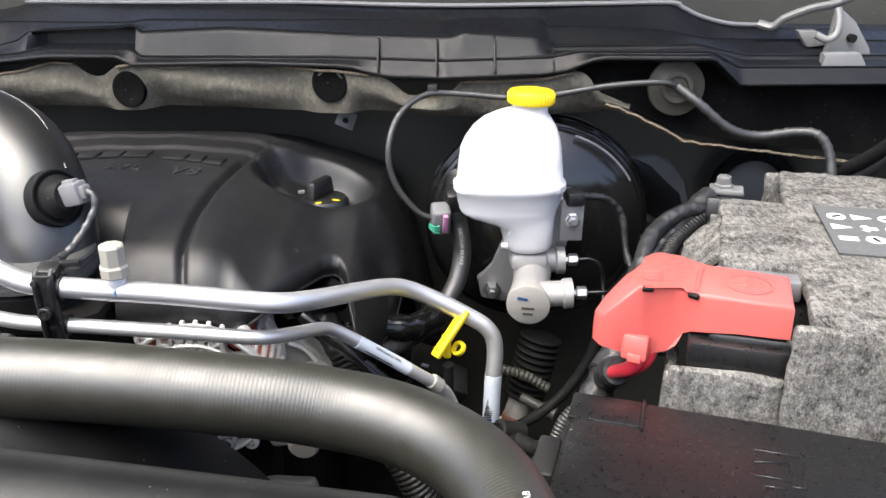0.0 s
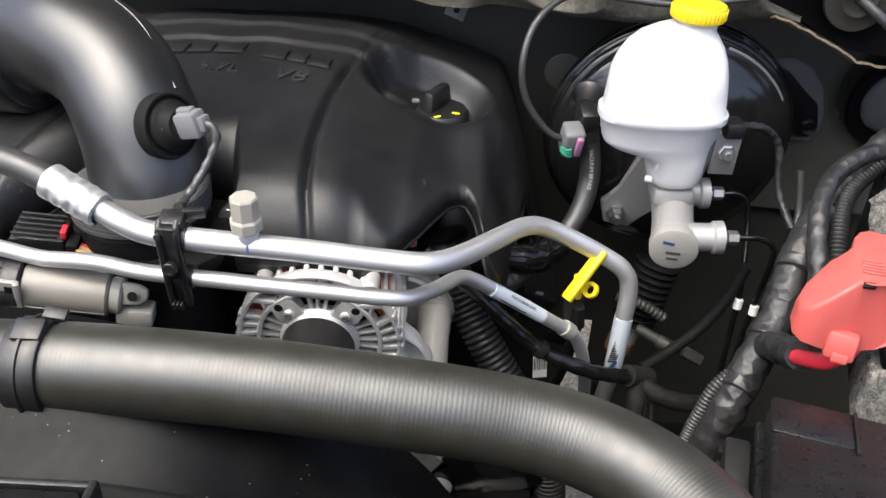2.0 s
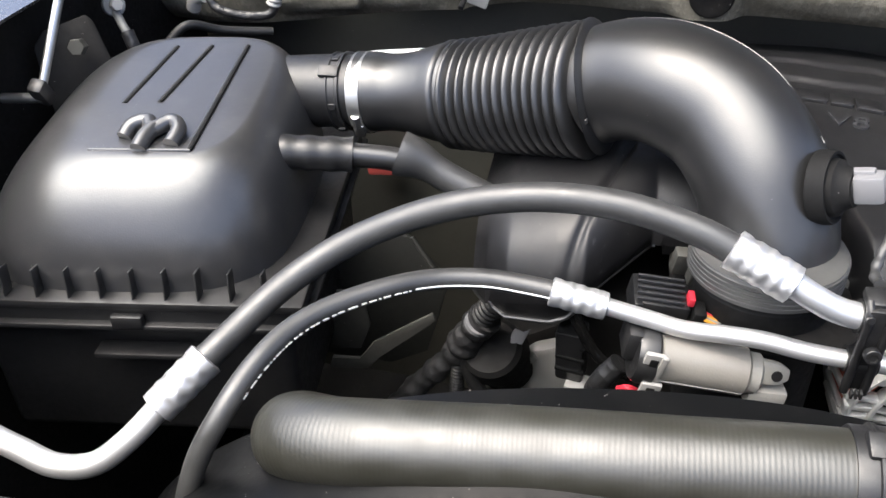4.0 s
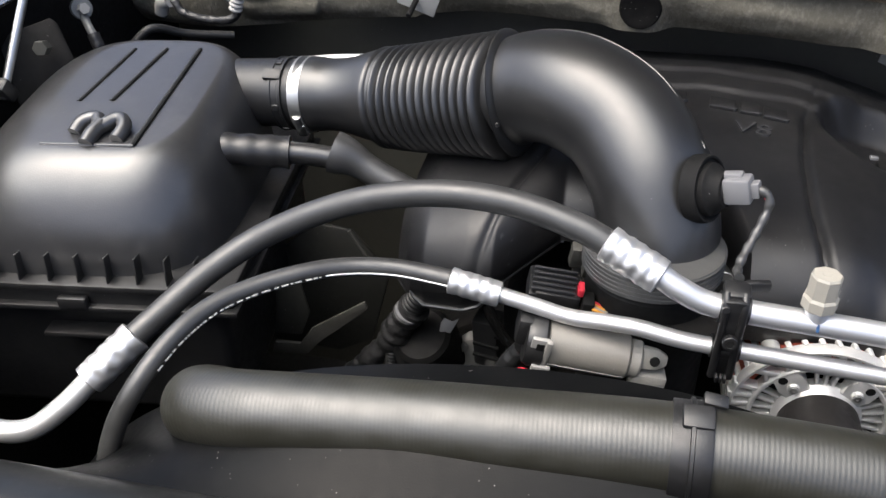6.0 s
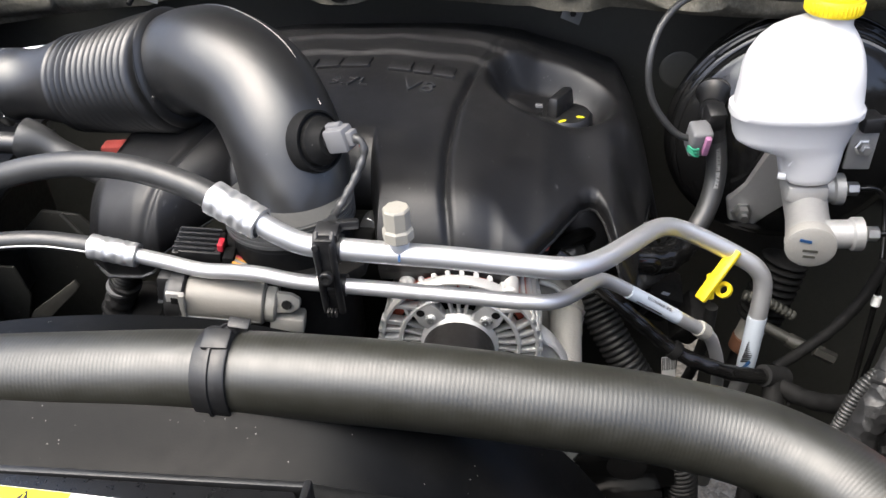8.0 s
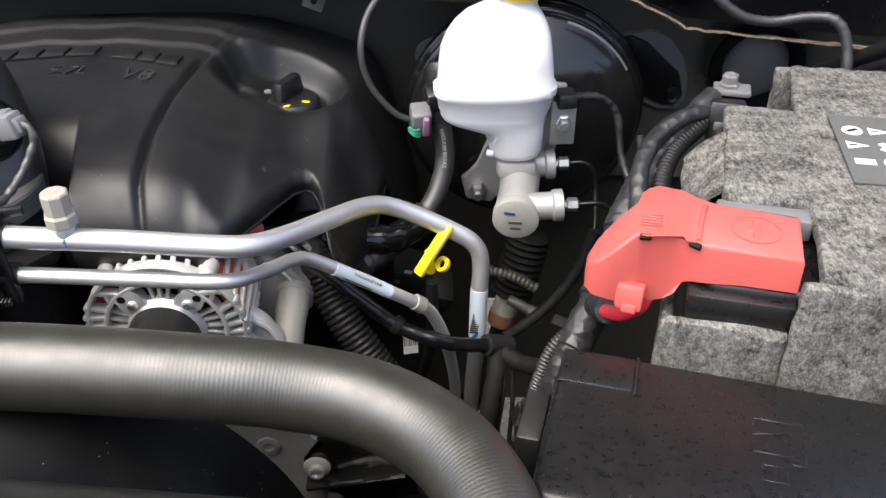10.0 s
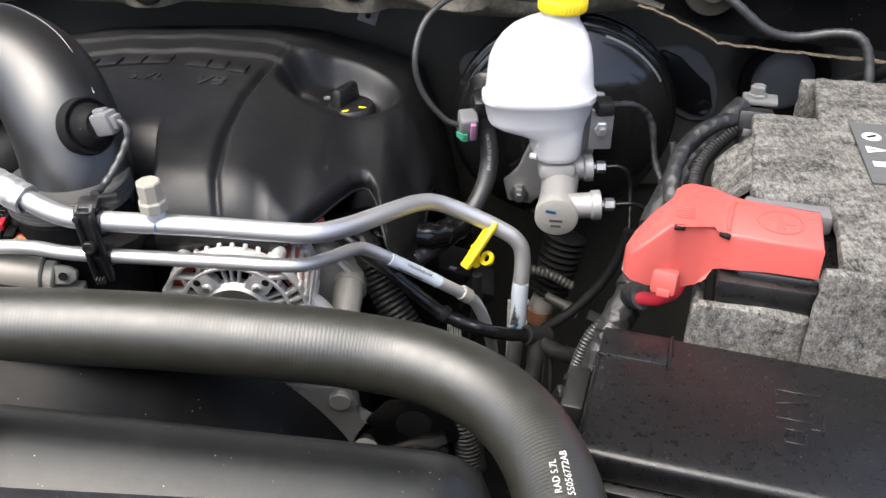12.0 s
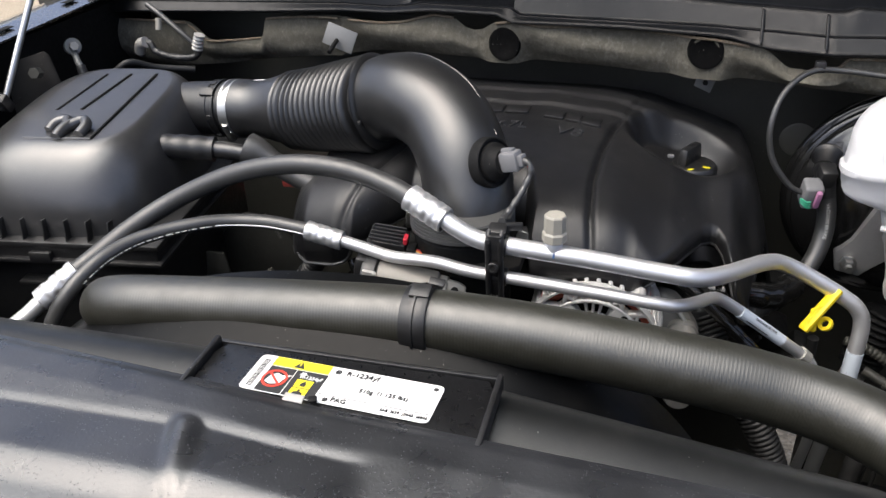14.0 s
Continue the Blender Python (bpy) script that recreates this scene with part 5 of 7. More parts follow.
part("neck_collar", lathe(along(NKA, NKB), [(0.0375, 0), (0.0400, 0), (0.0400, 0.003), (0.0388, 0.004), (0.0388, 0.011), (0.0400, 0.012), (0.0400, 0.014), (0.0375, 0.014)], 44), black_plastic, nk)
for k in range(0, 14, 3):
    part("neck_block", box(along(NKA, NKB) @ Matrix.Rotation(radians(360 / 14 * k), 4, "Z") @ pose(0.0395, 0, 0.007), 0.003, 0.0065, 0.008, 0.0006, 1), black_plastic, nk)
wc = part("worm_clamp", lathe(along((-0.753, 0.9372, 1.1035), (-0.766, 0.9382, 1.1023)), [(0.0392, 0), (0.0412, 0), (0.0412, 0.0132), (0.0392, 0.0132)], 48), zinc, duct, "bright steel hose clamp")
part("screw_housing", box(pose(-0.761, 0.910, 1.076, 35, 0, 8), 0.011, 0.010, 0.022, 0.002), zinc, wc)
part("screw", rod((-0.761, 0.904, 1.081), (-0.761, 0.898, 1.095), 0.005, 8), zinc, wc)
SEAM = []
for k in range(3, 8):
    # mould seam along the outside of the bend
    a, b = Vector(ELBOW[k - 1]), Vector(ELBOW[min(k + 1, 7)])
    out = (b - a).normalized().cross(Vector((-0.5, -0.75, 0.45))).normalized()
    up = Vector((0.35, 0.25, 0.9))
    SEAM.append(Vector(ELBOW[k]) + (up - (b - a).normalized() * up.dot((b - a).normalized())).normalized() * 0.0512)
part("elbow_seam", tube(SEAM, 0.0013, 6), duct_plastic, duct)
for p in ((-0.535, 0.818, 1.142), (-0.505, 0.812, 1.158)):
    part("moulding_dot", lathe(along(p, (p[0] + 0.004, p[1] - 0.02, p[2])), [(0, 0.002), (0.002, 0.002), (0.003, 0)], 10), duct_plastic, duct)
gr = part("sensor_grommet", lathe(along((-0.3535, 0.7345, 1.1415), (-0.332, 0.7225, 1.149)), [(0.0272, -0.012), (0.0272, -0.002), (0.0262, 0.001), (0.0245, 0.001), (0.0235, -0.001), (0.0215, -0.001), (0.0205, 0.004), (0.0165, 0.007), (0.0135, 0.014), (0, 0.014)], 36), matt_black, duct, "black rubber grommet")

iat = thing("air_sensor_plug", (-0.335, 0.72, 1.14), "grey plastic sensor plug with a twisted black wire", "sensor plug")
ip = along((-0.350, 0.731, 1.144), (-0.326, 0.7225, 1.151))
part("sensor_body", lathe(ip, [(0, 0), (0.009, 0), (0.009, 0.008), (0, 0.008)], 16), black_plastic, iat)
part("plug", add_box(add_box(bmesh.new(), ip @ pose(0, 0, 0.018), 0.017, 0.021, 0.021, 0.003), ip @ pose(0.003, 0.010, 0.014), 0.009, 0.006, 0.016, 0.002), grey_plug, iat)
part("lock_tab", box(ip @ pose(0.0, 0.0, 0.031), 0.010, 0.012, 0.006, 0.001), grey_plug, iat)
for k, mt_ in enumerate((red_wire, blue_mark)):
    part("wire_end", tube([(-0.322 + 0.001 * k, 0.7215 + 0.003 * k, 1.152), (-0.316 + 0.001 * k, 0.718 + 0.003 * k, 1.152), (-0.314, 0.716, 1.147)], 0.0014, 6), mt_, iat)
part("wire", tube([(-0.320, 0.720, 1.153), (-0.313, 0.716, 1.150), (-0.312, 0.713, 1.140), (-0.319, 0.702, 1.124), (-0.327, 0.688, 1.112), (-0.331, 0.675, 1.108), (-0.331, 0.662, 1.110)], lambda s, l: 0.0034 + 0.0005 * math.sin(s * 520), 10), rubber, iat)

# ================= air cleaner =================
air = thing("air_cleaner", (-0.95, 0.83, 0.86), "black plastic air cleaner box with a ribbed lid", "air cleaner")
# lid: foot, shoulders that run in, and a sloping top
LID = [(-0.941, 0.845, 0.996, 0.143, 0.165), (-0.941, 0.845, 1.030, 0.143, 0.165)]
for k in range(1, 25):
    c, s = math.cos(radians(90 * k / 24)) ** 1.15, math.sin(radians(90 * k / 24)) ** 1.1
    LID.append((-0.912 - 0.029 * c, 0.850 - 0.005 * c, 1.030 + 0.0985 * s, 0.074 + 0.069 * c, 0.108 + 0.057 * c))
YAW = Matrix.Translation((-0.93, 0.84, 0)) @ Matrix.Rotation(radians(7), 4, "Z") @ Matrix.Translation((0.93, -0.84, 0))
def top_of_lid(y):
    return 1.1287 + 0.10 * (y - 0.80)
bm = loft(LID, 96, 3.6)
for v in bm.verts:
    v.co.z += 0.10 * (v.co.y - 0.80) * smoothstep(1.02, 1.10, v.co.z)
    v.co = YAW @ v.co
part("lid", bm, lid_plastic, air, sharp=60)
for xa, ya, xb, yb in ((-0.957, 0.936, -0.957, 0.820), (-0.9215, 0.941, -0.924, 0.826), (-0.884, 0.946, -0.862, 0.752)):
    # black rods paint the shade of the sloping top's grooves, a pale ridge beside each
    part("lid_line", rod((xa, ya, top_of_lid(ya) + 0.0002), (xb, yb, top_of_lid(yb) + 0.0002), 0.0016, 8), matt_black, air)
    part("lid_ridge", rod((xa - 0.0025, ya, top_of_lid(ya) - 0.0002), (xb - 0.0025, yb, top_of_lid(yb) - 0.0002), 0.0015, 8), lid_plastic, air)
part("badge_edge", rod((-0.952, 0.742, top_of_lid(0.742) - 0.0004), (-0.862, 0.752, top_of_lid(0.752) - 0.0004), 0.0015, 8), lid_plastic, air)
sh = Vector((0.017, -0.026, 0.0))
def lifted(pts):
    return [(x + sh.x, y + sh.y, top_of_lid(y + sh.y) + h) for x, y, h in pts]
bd = part("emblem", tube(lifted([(-0.945, 0.788, 0.001), (-0.942, 0.800, 0.006), (-0.930, 0.806, 0.008), (-0.922, 0.795, 0.006)]), 0.0070, 10), lid_plastic, air, "plain raised emblem shape")
part("emblem_curl", tube(lifted([(-0.899, 0.783, 0.001), (-0.898, 0.799, 0.006), (-0.908, 0.808, 0.008), (-0.920, 0.795, 0.006)]), 0.0070, 10), lid_plastic, bd)
part("emblem_middle", tube(lifted([(-0.920, 0.798, 0.007), (-0.923, 0.785, 0.005), (-0.924, 0.772, 0.001)]), 0.0074, 10), lid_plastic, bd)
part("lower_box", box(YAW @ pose(-0.937, 0.846, 0.925), 0.29, 0.32, 0.16, 0.012, 3), black_plastic, air)
part("rim", box(YAW @ pose(-0.935, 0.842, 1.016), 0.325, 0.355, 0.008, 0.002), black_plastic, air)
part("rim", box(YAW @ pose(-0.935, 0.842, 0.995), 0.33, 0.362, 0.006, 0.002), black_plastic, air)
for k in range(10):
    part("fin", box(YAW @ pose(-1.060 + 0.0282 * k, 0.6775, 1.031, -8), 0.0018, 0.013, 0.028, 0.0006, 2), duct_plastic, air)
part("lower_flange", box(YAW @ pose(-0.935, 0.842, 1.005), 0.318, 0.348, 0.016, 0.002), black_plastic, air)
part("latch", box(YAW @ pose(-0.925, 0.663, 1.002), 0.028, 0.008, 0.013, 0.002), black_plastic, air)
part("ledge", box(YAW @ pose(-0.915, 0.672, 0.962), 0.10, 0.02, 0.006, 0.002), black_plastic, air)

vent = thing("breather_pipe", (-0.758, 0.82, 1.06), "short black breather pipe with a rubber sleeve", "pipe")
part("sleeve", tube([(-0.813, 0.826, 1.088), (-0.785, 0.832, 1.086), (-0.748, 0.841, 1.0825)], lambda s, l: 0.0165 + 0.0006 * math.sin(s * 300), 22), black_plastic, vent)
part("pipe", tube([(-0.750, 0.840, 1.083), (-0.720, 0.846, 1.079), (-0.685, 0.852, 1.072)], 0.0115, 20), duct_plastic, vent)
part("boot", tube([(-0.705, 0.850, 1.083), (-0.685, 0.850, 1.076), (-0.655, 0.847, 1.060), (-0.605, 0.842, 1.038)], lambda s, l: 0.0215 - 0.007 * smoothstep(0.0, 0.35, s / l), 22, cap=False), rubber, vent)
cool = thing("heater_pipe", (-0.72, 1.02, 1.08), "slim bright metal pipe behind the intake duct", "pipe")
part("pipe", tube([(-0.83, 0.985, 1.09), (-0.805, 0.99, 1.110), (-0.77, 0.995, 1.121), (-0.68, 1.0, 1.126), (-0.60, 1.0, 1.118)], 0.004, 12), alu, cool)

# ================= throttle body =================
thr = thing("throttle_unit", (-0.392, 0.715, 0.98), "cast aluminium throttle body with a grey motor housing", "throttle body")
band = [(0, 0.0), (0.0560, 0.0)]
for k in range(5):
    # fine turned grooves round the clamp band
    band += [(0.0580, 0.0006 + 0.0040 * k), (0.0580, 0.0034 + 0.0040 * k), (0.0574, 0.0038 + 0.0040 * k)]
part("flange", lathe(pose(-0.389, 0.733, 1.0680), band + [(0.0568, 0.0212), (0.0520, 0.0225), (0, 0.0225)], 56), plain("dull_grey_band", (0.10, 0.10, 0.097), 0.42, 0.4, grain=700, amount=0.2, dust=0.1), thr, sharp=20)
part("bore", rod((-0.389, 0.733, 0.93), (-0.389, 0.733, 1.066), 0.054, 36), matt_black, thr)
part("base_plate", prism(pose(-0.385, 0.735, 1.030), [(-0.07, -0.035), (-0.045, -0.062), (0.05, -0.062), (0.068, -0.04), (0.068, 0.05), (-0.07, 0.05)], 0.014, 0.004), dirty_black, thr)
for x, y in ((-0.448, 0.742), (-0.436, 0.728)):
    part("sensor_block", box(pose(x, y, 1.062, 12, 6, 10), 0.018, 0.012, 0.022, 0.002), bracket_dust, thr)
part("motor_can", rod((-0.468, 0.662, 1.029), (-0.402, 0.669, 1.018), 0.0195, 28, 0.002), plain("grey_motor_housing", (0.24, 0.225, 0.20), 0.5, 0.25, grain=500, amount=0.15, dust=0.1), thr)
# pale rod that paints in the highlight along the can's seam
part("can_seam", rod((-0.467, 0.6445, 1.0205), (-0.404, 0.6515, 1.0105), 0.0009, 6), pale_steel, thr)
part("can_collar", rod((-0.403, 0.669, 1.018), (-0.392, 0.670, 1.016), 0.0165, 24, 0.002), dull_cast, thr)
lg = part("lug", prism(pose(-0.392, 0.668, 1.021, 68, 8, 6), [(0.0, -0.009), (0.014, -0.008), (0.021, -0.003), (0.021, 0.005), (0.013, 0.009), (0.0, 0.010)], 0.008, 0.002), dull_cast, thr)
part("lug_hole", lathe(pose(-0.3815, 0.6640, 1.0222, 68, 8, 6), [(0, 0.0075), (0.0036, 0.0075), (0.0042, 0.0065)], 16), matt_black, lg)
part("lug_foot", box(pose(-0.385, 0.668, 1.000, 0, 8, 8), 0.030, 0.020, 0.016, 0.003), dull_cast, thr)
part("end_cap", lathe(along((-0.468, 0.662, 1.029), (-0.487, 0.660, 1.0325)), [(0.0205, 0), (0.0225, 0.002), (0.0225, 0.012), (0.0200, 0.016), (0, 0.017)], 28), black_plastic, thr)
part("end_tower", box(pose(-0.483, 0.668, 1.040, 0, 10, 5), 0.018, 0.030, 0.026, 0.004), black_plastic, thr)
for z, h in ((1.0385, 0.020), (1.0125, 0.016)):
    cp_ = part("clip", box(pose(-0.4700, 0.6425, z, 12, 10, 5), 0.015, 0.004, h, 0.001), pale_steel, thr)
    part("clip_slot", box(pose(-0.4700, 0.6402, z, 12, 10, 5), 0.006, 0.001, h * 0.5, 0.0003), matt_black, cp_)
part("clip_band", box(pose(-0.4660, 0.6430, 1.026, 12, 10, 5), 0.005, 0.004, 0.044, 0.001), dull_cast, thr)
cn = thing("throttle_connector", (-0.465, 0.70, 1.04), "black ribbed connector with a red lock and orange wires", "connector")
part("shell", box(pose(-0.470, 0.702, 1.055, 10, 8, 6), 0.038, 0.030, 0.018, 0.003), black_plastic, cn)
part("collar", box(pose(-0.4905, 0.702, 1.055, 10, 8, 6), 0.008, 0.034, 0.021, 0.002), black_plastic, cn)
for k in range(5):
    part("rib", box(pose(-0.472, 0.6885 + 0.0060 * k, 1.0642 + 0.0010 * k, 10, 8, 6), 0.036, 0.002, 0.003, 0.0005), worn_highlight_plastic, cn)
part("red_lock", box(pose(-0.4500, 0.6965, 1.0630, 10, 8, 6), 0.005, 0.011, 0.008, 0.001), red_wire, cn, "red lock tab")
part("wire_seal", box(pose(-0.4435, 0.694, 1.052, 10, 8, 6), 0.010, 0.016, 0.012, 0.002), matt_black, cn)
for k, mw in enumerate((orange_wire, pale_steel, orange_wire, red_wire)):
    part("wire", tube([(-0.441, 0.688 + 0.003 * k, 1.052), (-0.432, 0.686 + 0.003 * k, 1.049), (-0.421, 0.688 + 0.002 * k, 1.044)], 0.0015, 6), mw, cn)
for p in cn.children:
    p.location += Vector((0.006, 0.0, -0.004))

# ================= alternator =================
alt = thing("alternator", (-0.246, 0.71, 0.88), "cast aluminium alternator with vent slots and a dark pulley", "alternator")
am = Matrix.Translation((-0.2385, 0.700, 0.950)) @ Euler((radians(91), 0, 0)).to_matrix().to_4x4() @ Matrix.Scale(1.045, 4)
def turn(a):
    return am @ Matrix.Rotation(radians(a), 4, "Z")
def bar(r0, a0, r1, a1, w, h=0.009, z=-0.004):
    """A straight cast bar between two places of the end face, given by radius and angle."""
    p = Vector((r0 * math.cos(radians(a0)), r0 * math.sin(radians(a0)), z))
    q = Vector((r1 * math.cos(radians(a1)), r1 * math.sin(radians(a1)), z))
    d = q - p
    m = am @ Matrix.Translation((p + q) / 2) @ Matrix.Rotation(math.atan2(d.y, d.x), 4, "Z")
    return box(m, d.length + w * 0.4, w, h, 0.0011, 2)
part("rotor", lathe(am, [(0.0, -0.06), (0.056, -0.06), (0.056, -0.016), (0, -0.016)], 40), matt_black, alt)
part("winding", lathe(am, [(0.056, -0.056), (0.0680, -0.054), (0.0680, -0.014), (0.056, -0.012)], 48), copper, alt, "reddish copper windings behind the fins")
part("rear_shell", lathe(am, [(0.050, -0.095), (0.064, -0.09), (0.070, -0.075), (0.070, -0.060), (0.064, -0.058), (0.050, -0.095)], 48), cast_alu, alt)
part("rim", lathe(am, [(0.0665, -0.010), (0.0705, -0.010), (0.0715, -0.004), (0.0695, 0.001), (0.0675, 0.001), (0.0665, -0.002), (0.0665, -0.010)], 72), cast_alu, alt)
part("inner_ring", lathe(am, [(0.0505, -0.010), (0.0545, -0.010), (0.0545, 0.0005), (0.0535, 0.0015), (0.0515, 0.0015), (0.0505, 0.0005), (0.0505, -0.010)], 72), cast_alu, alt)
part("hub", lathe(am, [(0.016, -0.010), (0.034, -0.010), (0.0345, -0.002), (0.031, 0.003), (0.026, 0.014), (0.016, 0.014), (0.016, -0.010)], 48), cast_alu, alt)
for a in (52, 128, 232, 308):
    web = part("web", prism(turn(a) @ pose(0, 0, -0.009), [(0.030, -0.011), (0.040, -0.010), (0.053, -0.012), (0.053, 0.012), (0.040, 0.010), (0.030, 0.011)], 0.0105, 0.002), cast_alu, alt)
    part("web_hole", lathe(turn(a - 4 if a < 90 or a > 270 else a + 4) @ pose(0.0485, 0, 0), [(0, 0.0020), (0.0034, 0.0020), (0.0040, 0.0012)], 14), matt_black, web)
    bx = turn(a) @ pose(0.0385, 0, 0.0)
    bo = part("boss", lathe(bx, [(0.0048, -0.004), (0.0048, 0.003), (0.0040, 0.0042), (0, 0.0042)], 20), cast_alu, alt)
    part("screw", lathe(bx, [(0.0030, 0.0042), (0.0030, 0.0058), (0.0012, 0.0060), (0.0012, 0.0048), (0, 0.0048)], 14), zinc, bo)
    # a Y of two bars from each web to the rim, crossed by a short stay
    for s in (-1, 1):
        part("fork", bar(0.0535, a + 4 * s, 0.0690, a + 15 * s, 0.0046), cast_alu, alt)
        part("stay", bar(0.0535, a + 17 * s, 0.0625, a + 10 * s, 0.0034), cast_alu, alt)
    part("outer_lug", lathe(turn(a) @ pose(0.0725, 0, 0), [(0.007, -0.02), (0.007, -0.003), (0.005, -0.001), (0.003, -0.001), (0.003, -0.005), (0, -0.005)], 16), cast_alu, alt)
for a in (80, 90, 100, 260, 270, 280, 340, 351, 2, 13, 24, 156, 167, 178, 189, 200):
    part("spoke", bar(0.033, a, 0.052, a, 0.0030, 0.007, -0.006), cast_alu, alt)
for a in range(70, 110, 10):
    # a zigzag of cast bars across the upper and lower vents
    for up in (0, 180):
        part("lattice_bar", bar(0.0535, a + up, 0.0685, a + 5 + up, 0.0040, 0.008, -0.004), cast_alu, alt)
        part("lattice_bar", bar(0.0685, a + 5 + up, 0.0535, a + 10 + up, 0.0040, 0.008, -0.004), cast_alu, alt)
for a in tuple(range(336, 384, 9)) + tuple(range(156, 204, 9)):
    part("vent_bar", bar(0.0535, a, 0.0720, a + 4, 0.0046, 0.010, -0.005), cast_alu, alt)
for k in range(36):
    part("side_fin", box(turn(10 * k) @ pose(0.0690, 0, -0.034) @ Matrix.Rotation(radians(9), 4, "X"), 0.0060, 0.0046, 0.054, 0.0015), cast_alu, alt)
pu = part("pulley", lathe(am, [(0, 0.004), (0.0295, 0.004), (0.0315, 0.006), (0.0315, 0.040), (0.029, 0.042), (0.027, 0.041), (0.0255, 0.030), (0.012, 0.026), (0, 0.026)], 52), pulley_black, alt, "dark brown-black smooth pulley")
part("shaft_nut", lathe(am, [(0.010, 0.026), (0.010, 0.036), (0, 0.036)], 6), matt_black, pu)
part("mount_pad", prism(Matrix.Translation((0, 0.824, 0)) @ Euler((radians(90), 0, 0)).to_matrix().to_4x4(), [(-0.186, 0.950), (-0.168, 0.962), (-0.150, 0.956), (-0.136, 0.940), (-0.121, 0.921), (-0.1165, 0.909), (-0.121, 0.896), (-0.136, 0.868), (-0.180, 0.862)], 0.024, 0.006, 3), dull_cast, alt, "rough cast mounting pad")
part("pad_ridge", tube([(-0.166, 0.797, 0.953), (-0.150, 0.797, 0.946), (-0.137, 0.797, 0.930), (-0.123, 0.797, 0.911)], 0.0026, 8), cast_alu, alt)
part("pivot_boss", lathe(along((-0.1385, 0.803, 0.914), (-0.1395, 0.690, 0.884)), [(0.0185, 0), (0.0185, 0.006), (0.0165, 0.008), (0.0168, 0.030), (0.0158, 0.034), (0.0158, 0.104), (0.0125, 0.108), (0, 0.108)], 28), dull_cast, alt, "dusty bushed pivot boss")
part("mount_arm", prism(am @ pose(0, 0, -0.034), [(0.052, 0.030), (0.060, 0.018), (0.062, 0.004), (0.071, 0.002), (0.083, -0.010), (0.096, -0.032), (0.100, -0.070), (0.060, -0.075), (0.045, -0.03)], 0.016, 0.005, 3), cast_alu, alt)
for pts in ([(0.064, 0.002), (0.074, -0.008), (0.084, -0.016), (0.095, -0.036)], [(0.058, 0.020), (0.062, -0.006), (0.066, -0.022), (0.072, -0.030)]):
    part("arm_rib", tube([am @ Vector((x, y, -0.018)) for x, y in pts], 0.0030, 8), cast_alu, alt)
part("arm_web", prism(am @ pose(0, 0, -0.10), [(0.040, 0.050), (0.056, 0.046), (0.058, 0.0), (0.060, -0.07), (0.03, -0.06)], 0.05, 0.006, 3), dull_cast, alt)

# ================= brake servo, master cylinder, reservoir =================
servo = thing("brake_servo", (0.122, 1.08, 0.863), "gloss black round brake servo on the bulkhead", "brake servo")
sm = Matrix.Translation((0.1215, 1.03, 1.004)) @ Euler((radians(92), 0, 0)).to_matrix().to_4x4()
part("rear_shell", lathe(sm, [(0.02, -0.10), (0.06, -0.10), (0.10, -0.085), (0.125, -0.06), (0.134, -0.03), (0.1395, -0.012), (0.1395, -0.004)], 72), gloss_black, servo)
part("crimp_rim", lathe(sm, [(0.136, -0.016), (0.1425, -0.015), (0.1445, -0.010), (0.1445, -0.004), (0.1425, 0.0), (0.1405, 0.001), (0.1405, 0.004), (0.1385, 0.0055)], 96), gloss_black, servo)
part("front_shell", lathe(sm, [(0.1395, 0.0), (0.1380, 0.007), (0.1365, 0.010), (0.1335, 0.0115), (0.1325, 0.014), (0.1325, 0.019), (0.1310, 0.0225), (0.1280, 0.0245), (0.1230, 0.0285), (0.113, 0.0395), (0.096, 0.0495), (0.072, 0.058), (0.045, 0.063), (0.0, 0.065)], 96), servo_paint, servo)
# this pale arc paints in the rim's highlight along with its print
part("sticker", lathe(sm, [(0.1285, 0.0249), (0.1310, 0.0232)], 24, 30, 72), grey_plug, servo, "pale arc for the print and the painted highlight along the rim")
part("stub", lathe(along((0.02, 1.0, 1.07), (0.012, 0.965, 1.062)), [(0.0, 0.0), (0.017, 0.0), (0.019, 0.006), (0.015, 0.012), (0.012, 0.03), (0, 0.03)], 24), black_plastic, servo)

mc = thing("master_cylinder", (0.095, 0.89, 0.965), "cast aluminium brake master cylinder with a round end cap", "master cylinder")
a0, a1 = Vector((0.092, 0.812, 0.990)), Vector((0.118, 0.985, 1.004))
cm = along(a0, a1)
part("barrel", lathe(cm, [(0, 0.002), (0.0195, 0.002), (0.021, 0.004), (0.0225, 0.012), (0.0215, 0.03), (0.0205, 0.05), (0.022, 0.09), (0.023, 0.14), (0.026, 0.165), (0, 0.165)], 40), sand_cast, mc)
ec = part("end_cap", lathe(cm, [(0, 0.0), (0.0205, 0.0), (0.0235, 0.0015), (0.0235, 0.013), (0.0215, 0.015)], 40), dull_cast, mc)
part("pen_mark", box(cm @ pose(0.006, 0.0085, -0.0004, 0, 0, 8), 0.011, 0.003, 0.0008), blue_mark, ec)
for k, w in enumerate((0.014, 0.011)):
    part("stamped_bar", box(cm @ pose(0.0, -0.003 - 0.007 * k, -0.0003), w, 0.0028, 0.0006), steel_paint, ec)
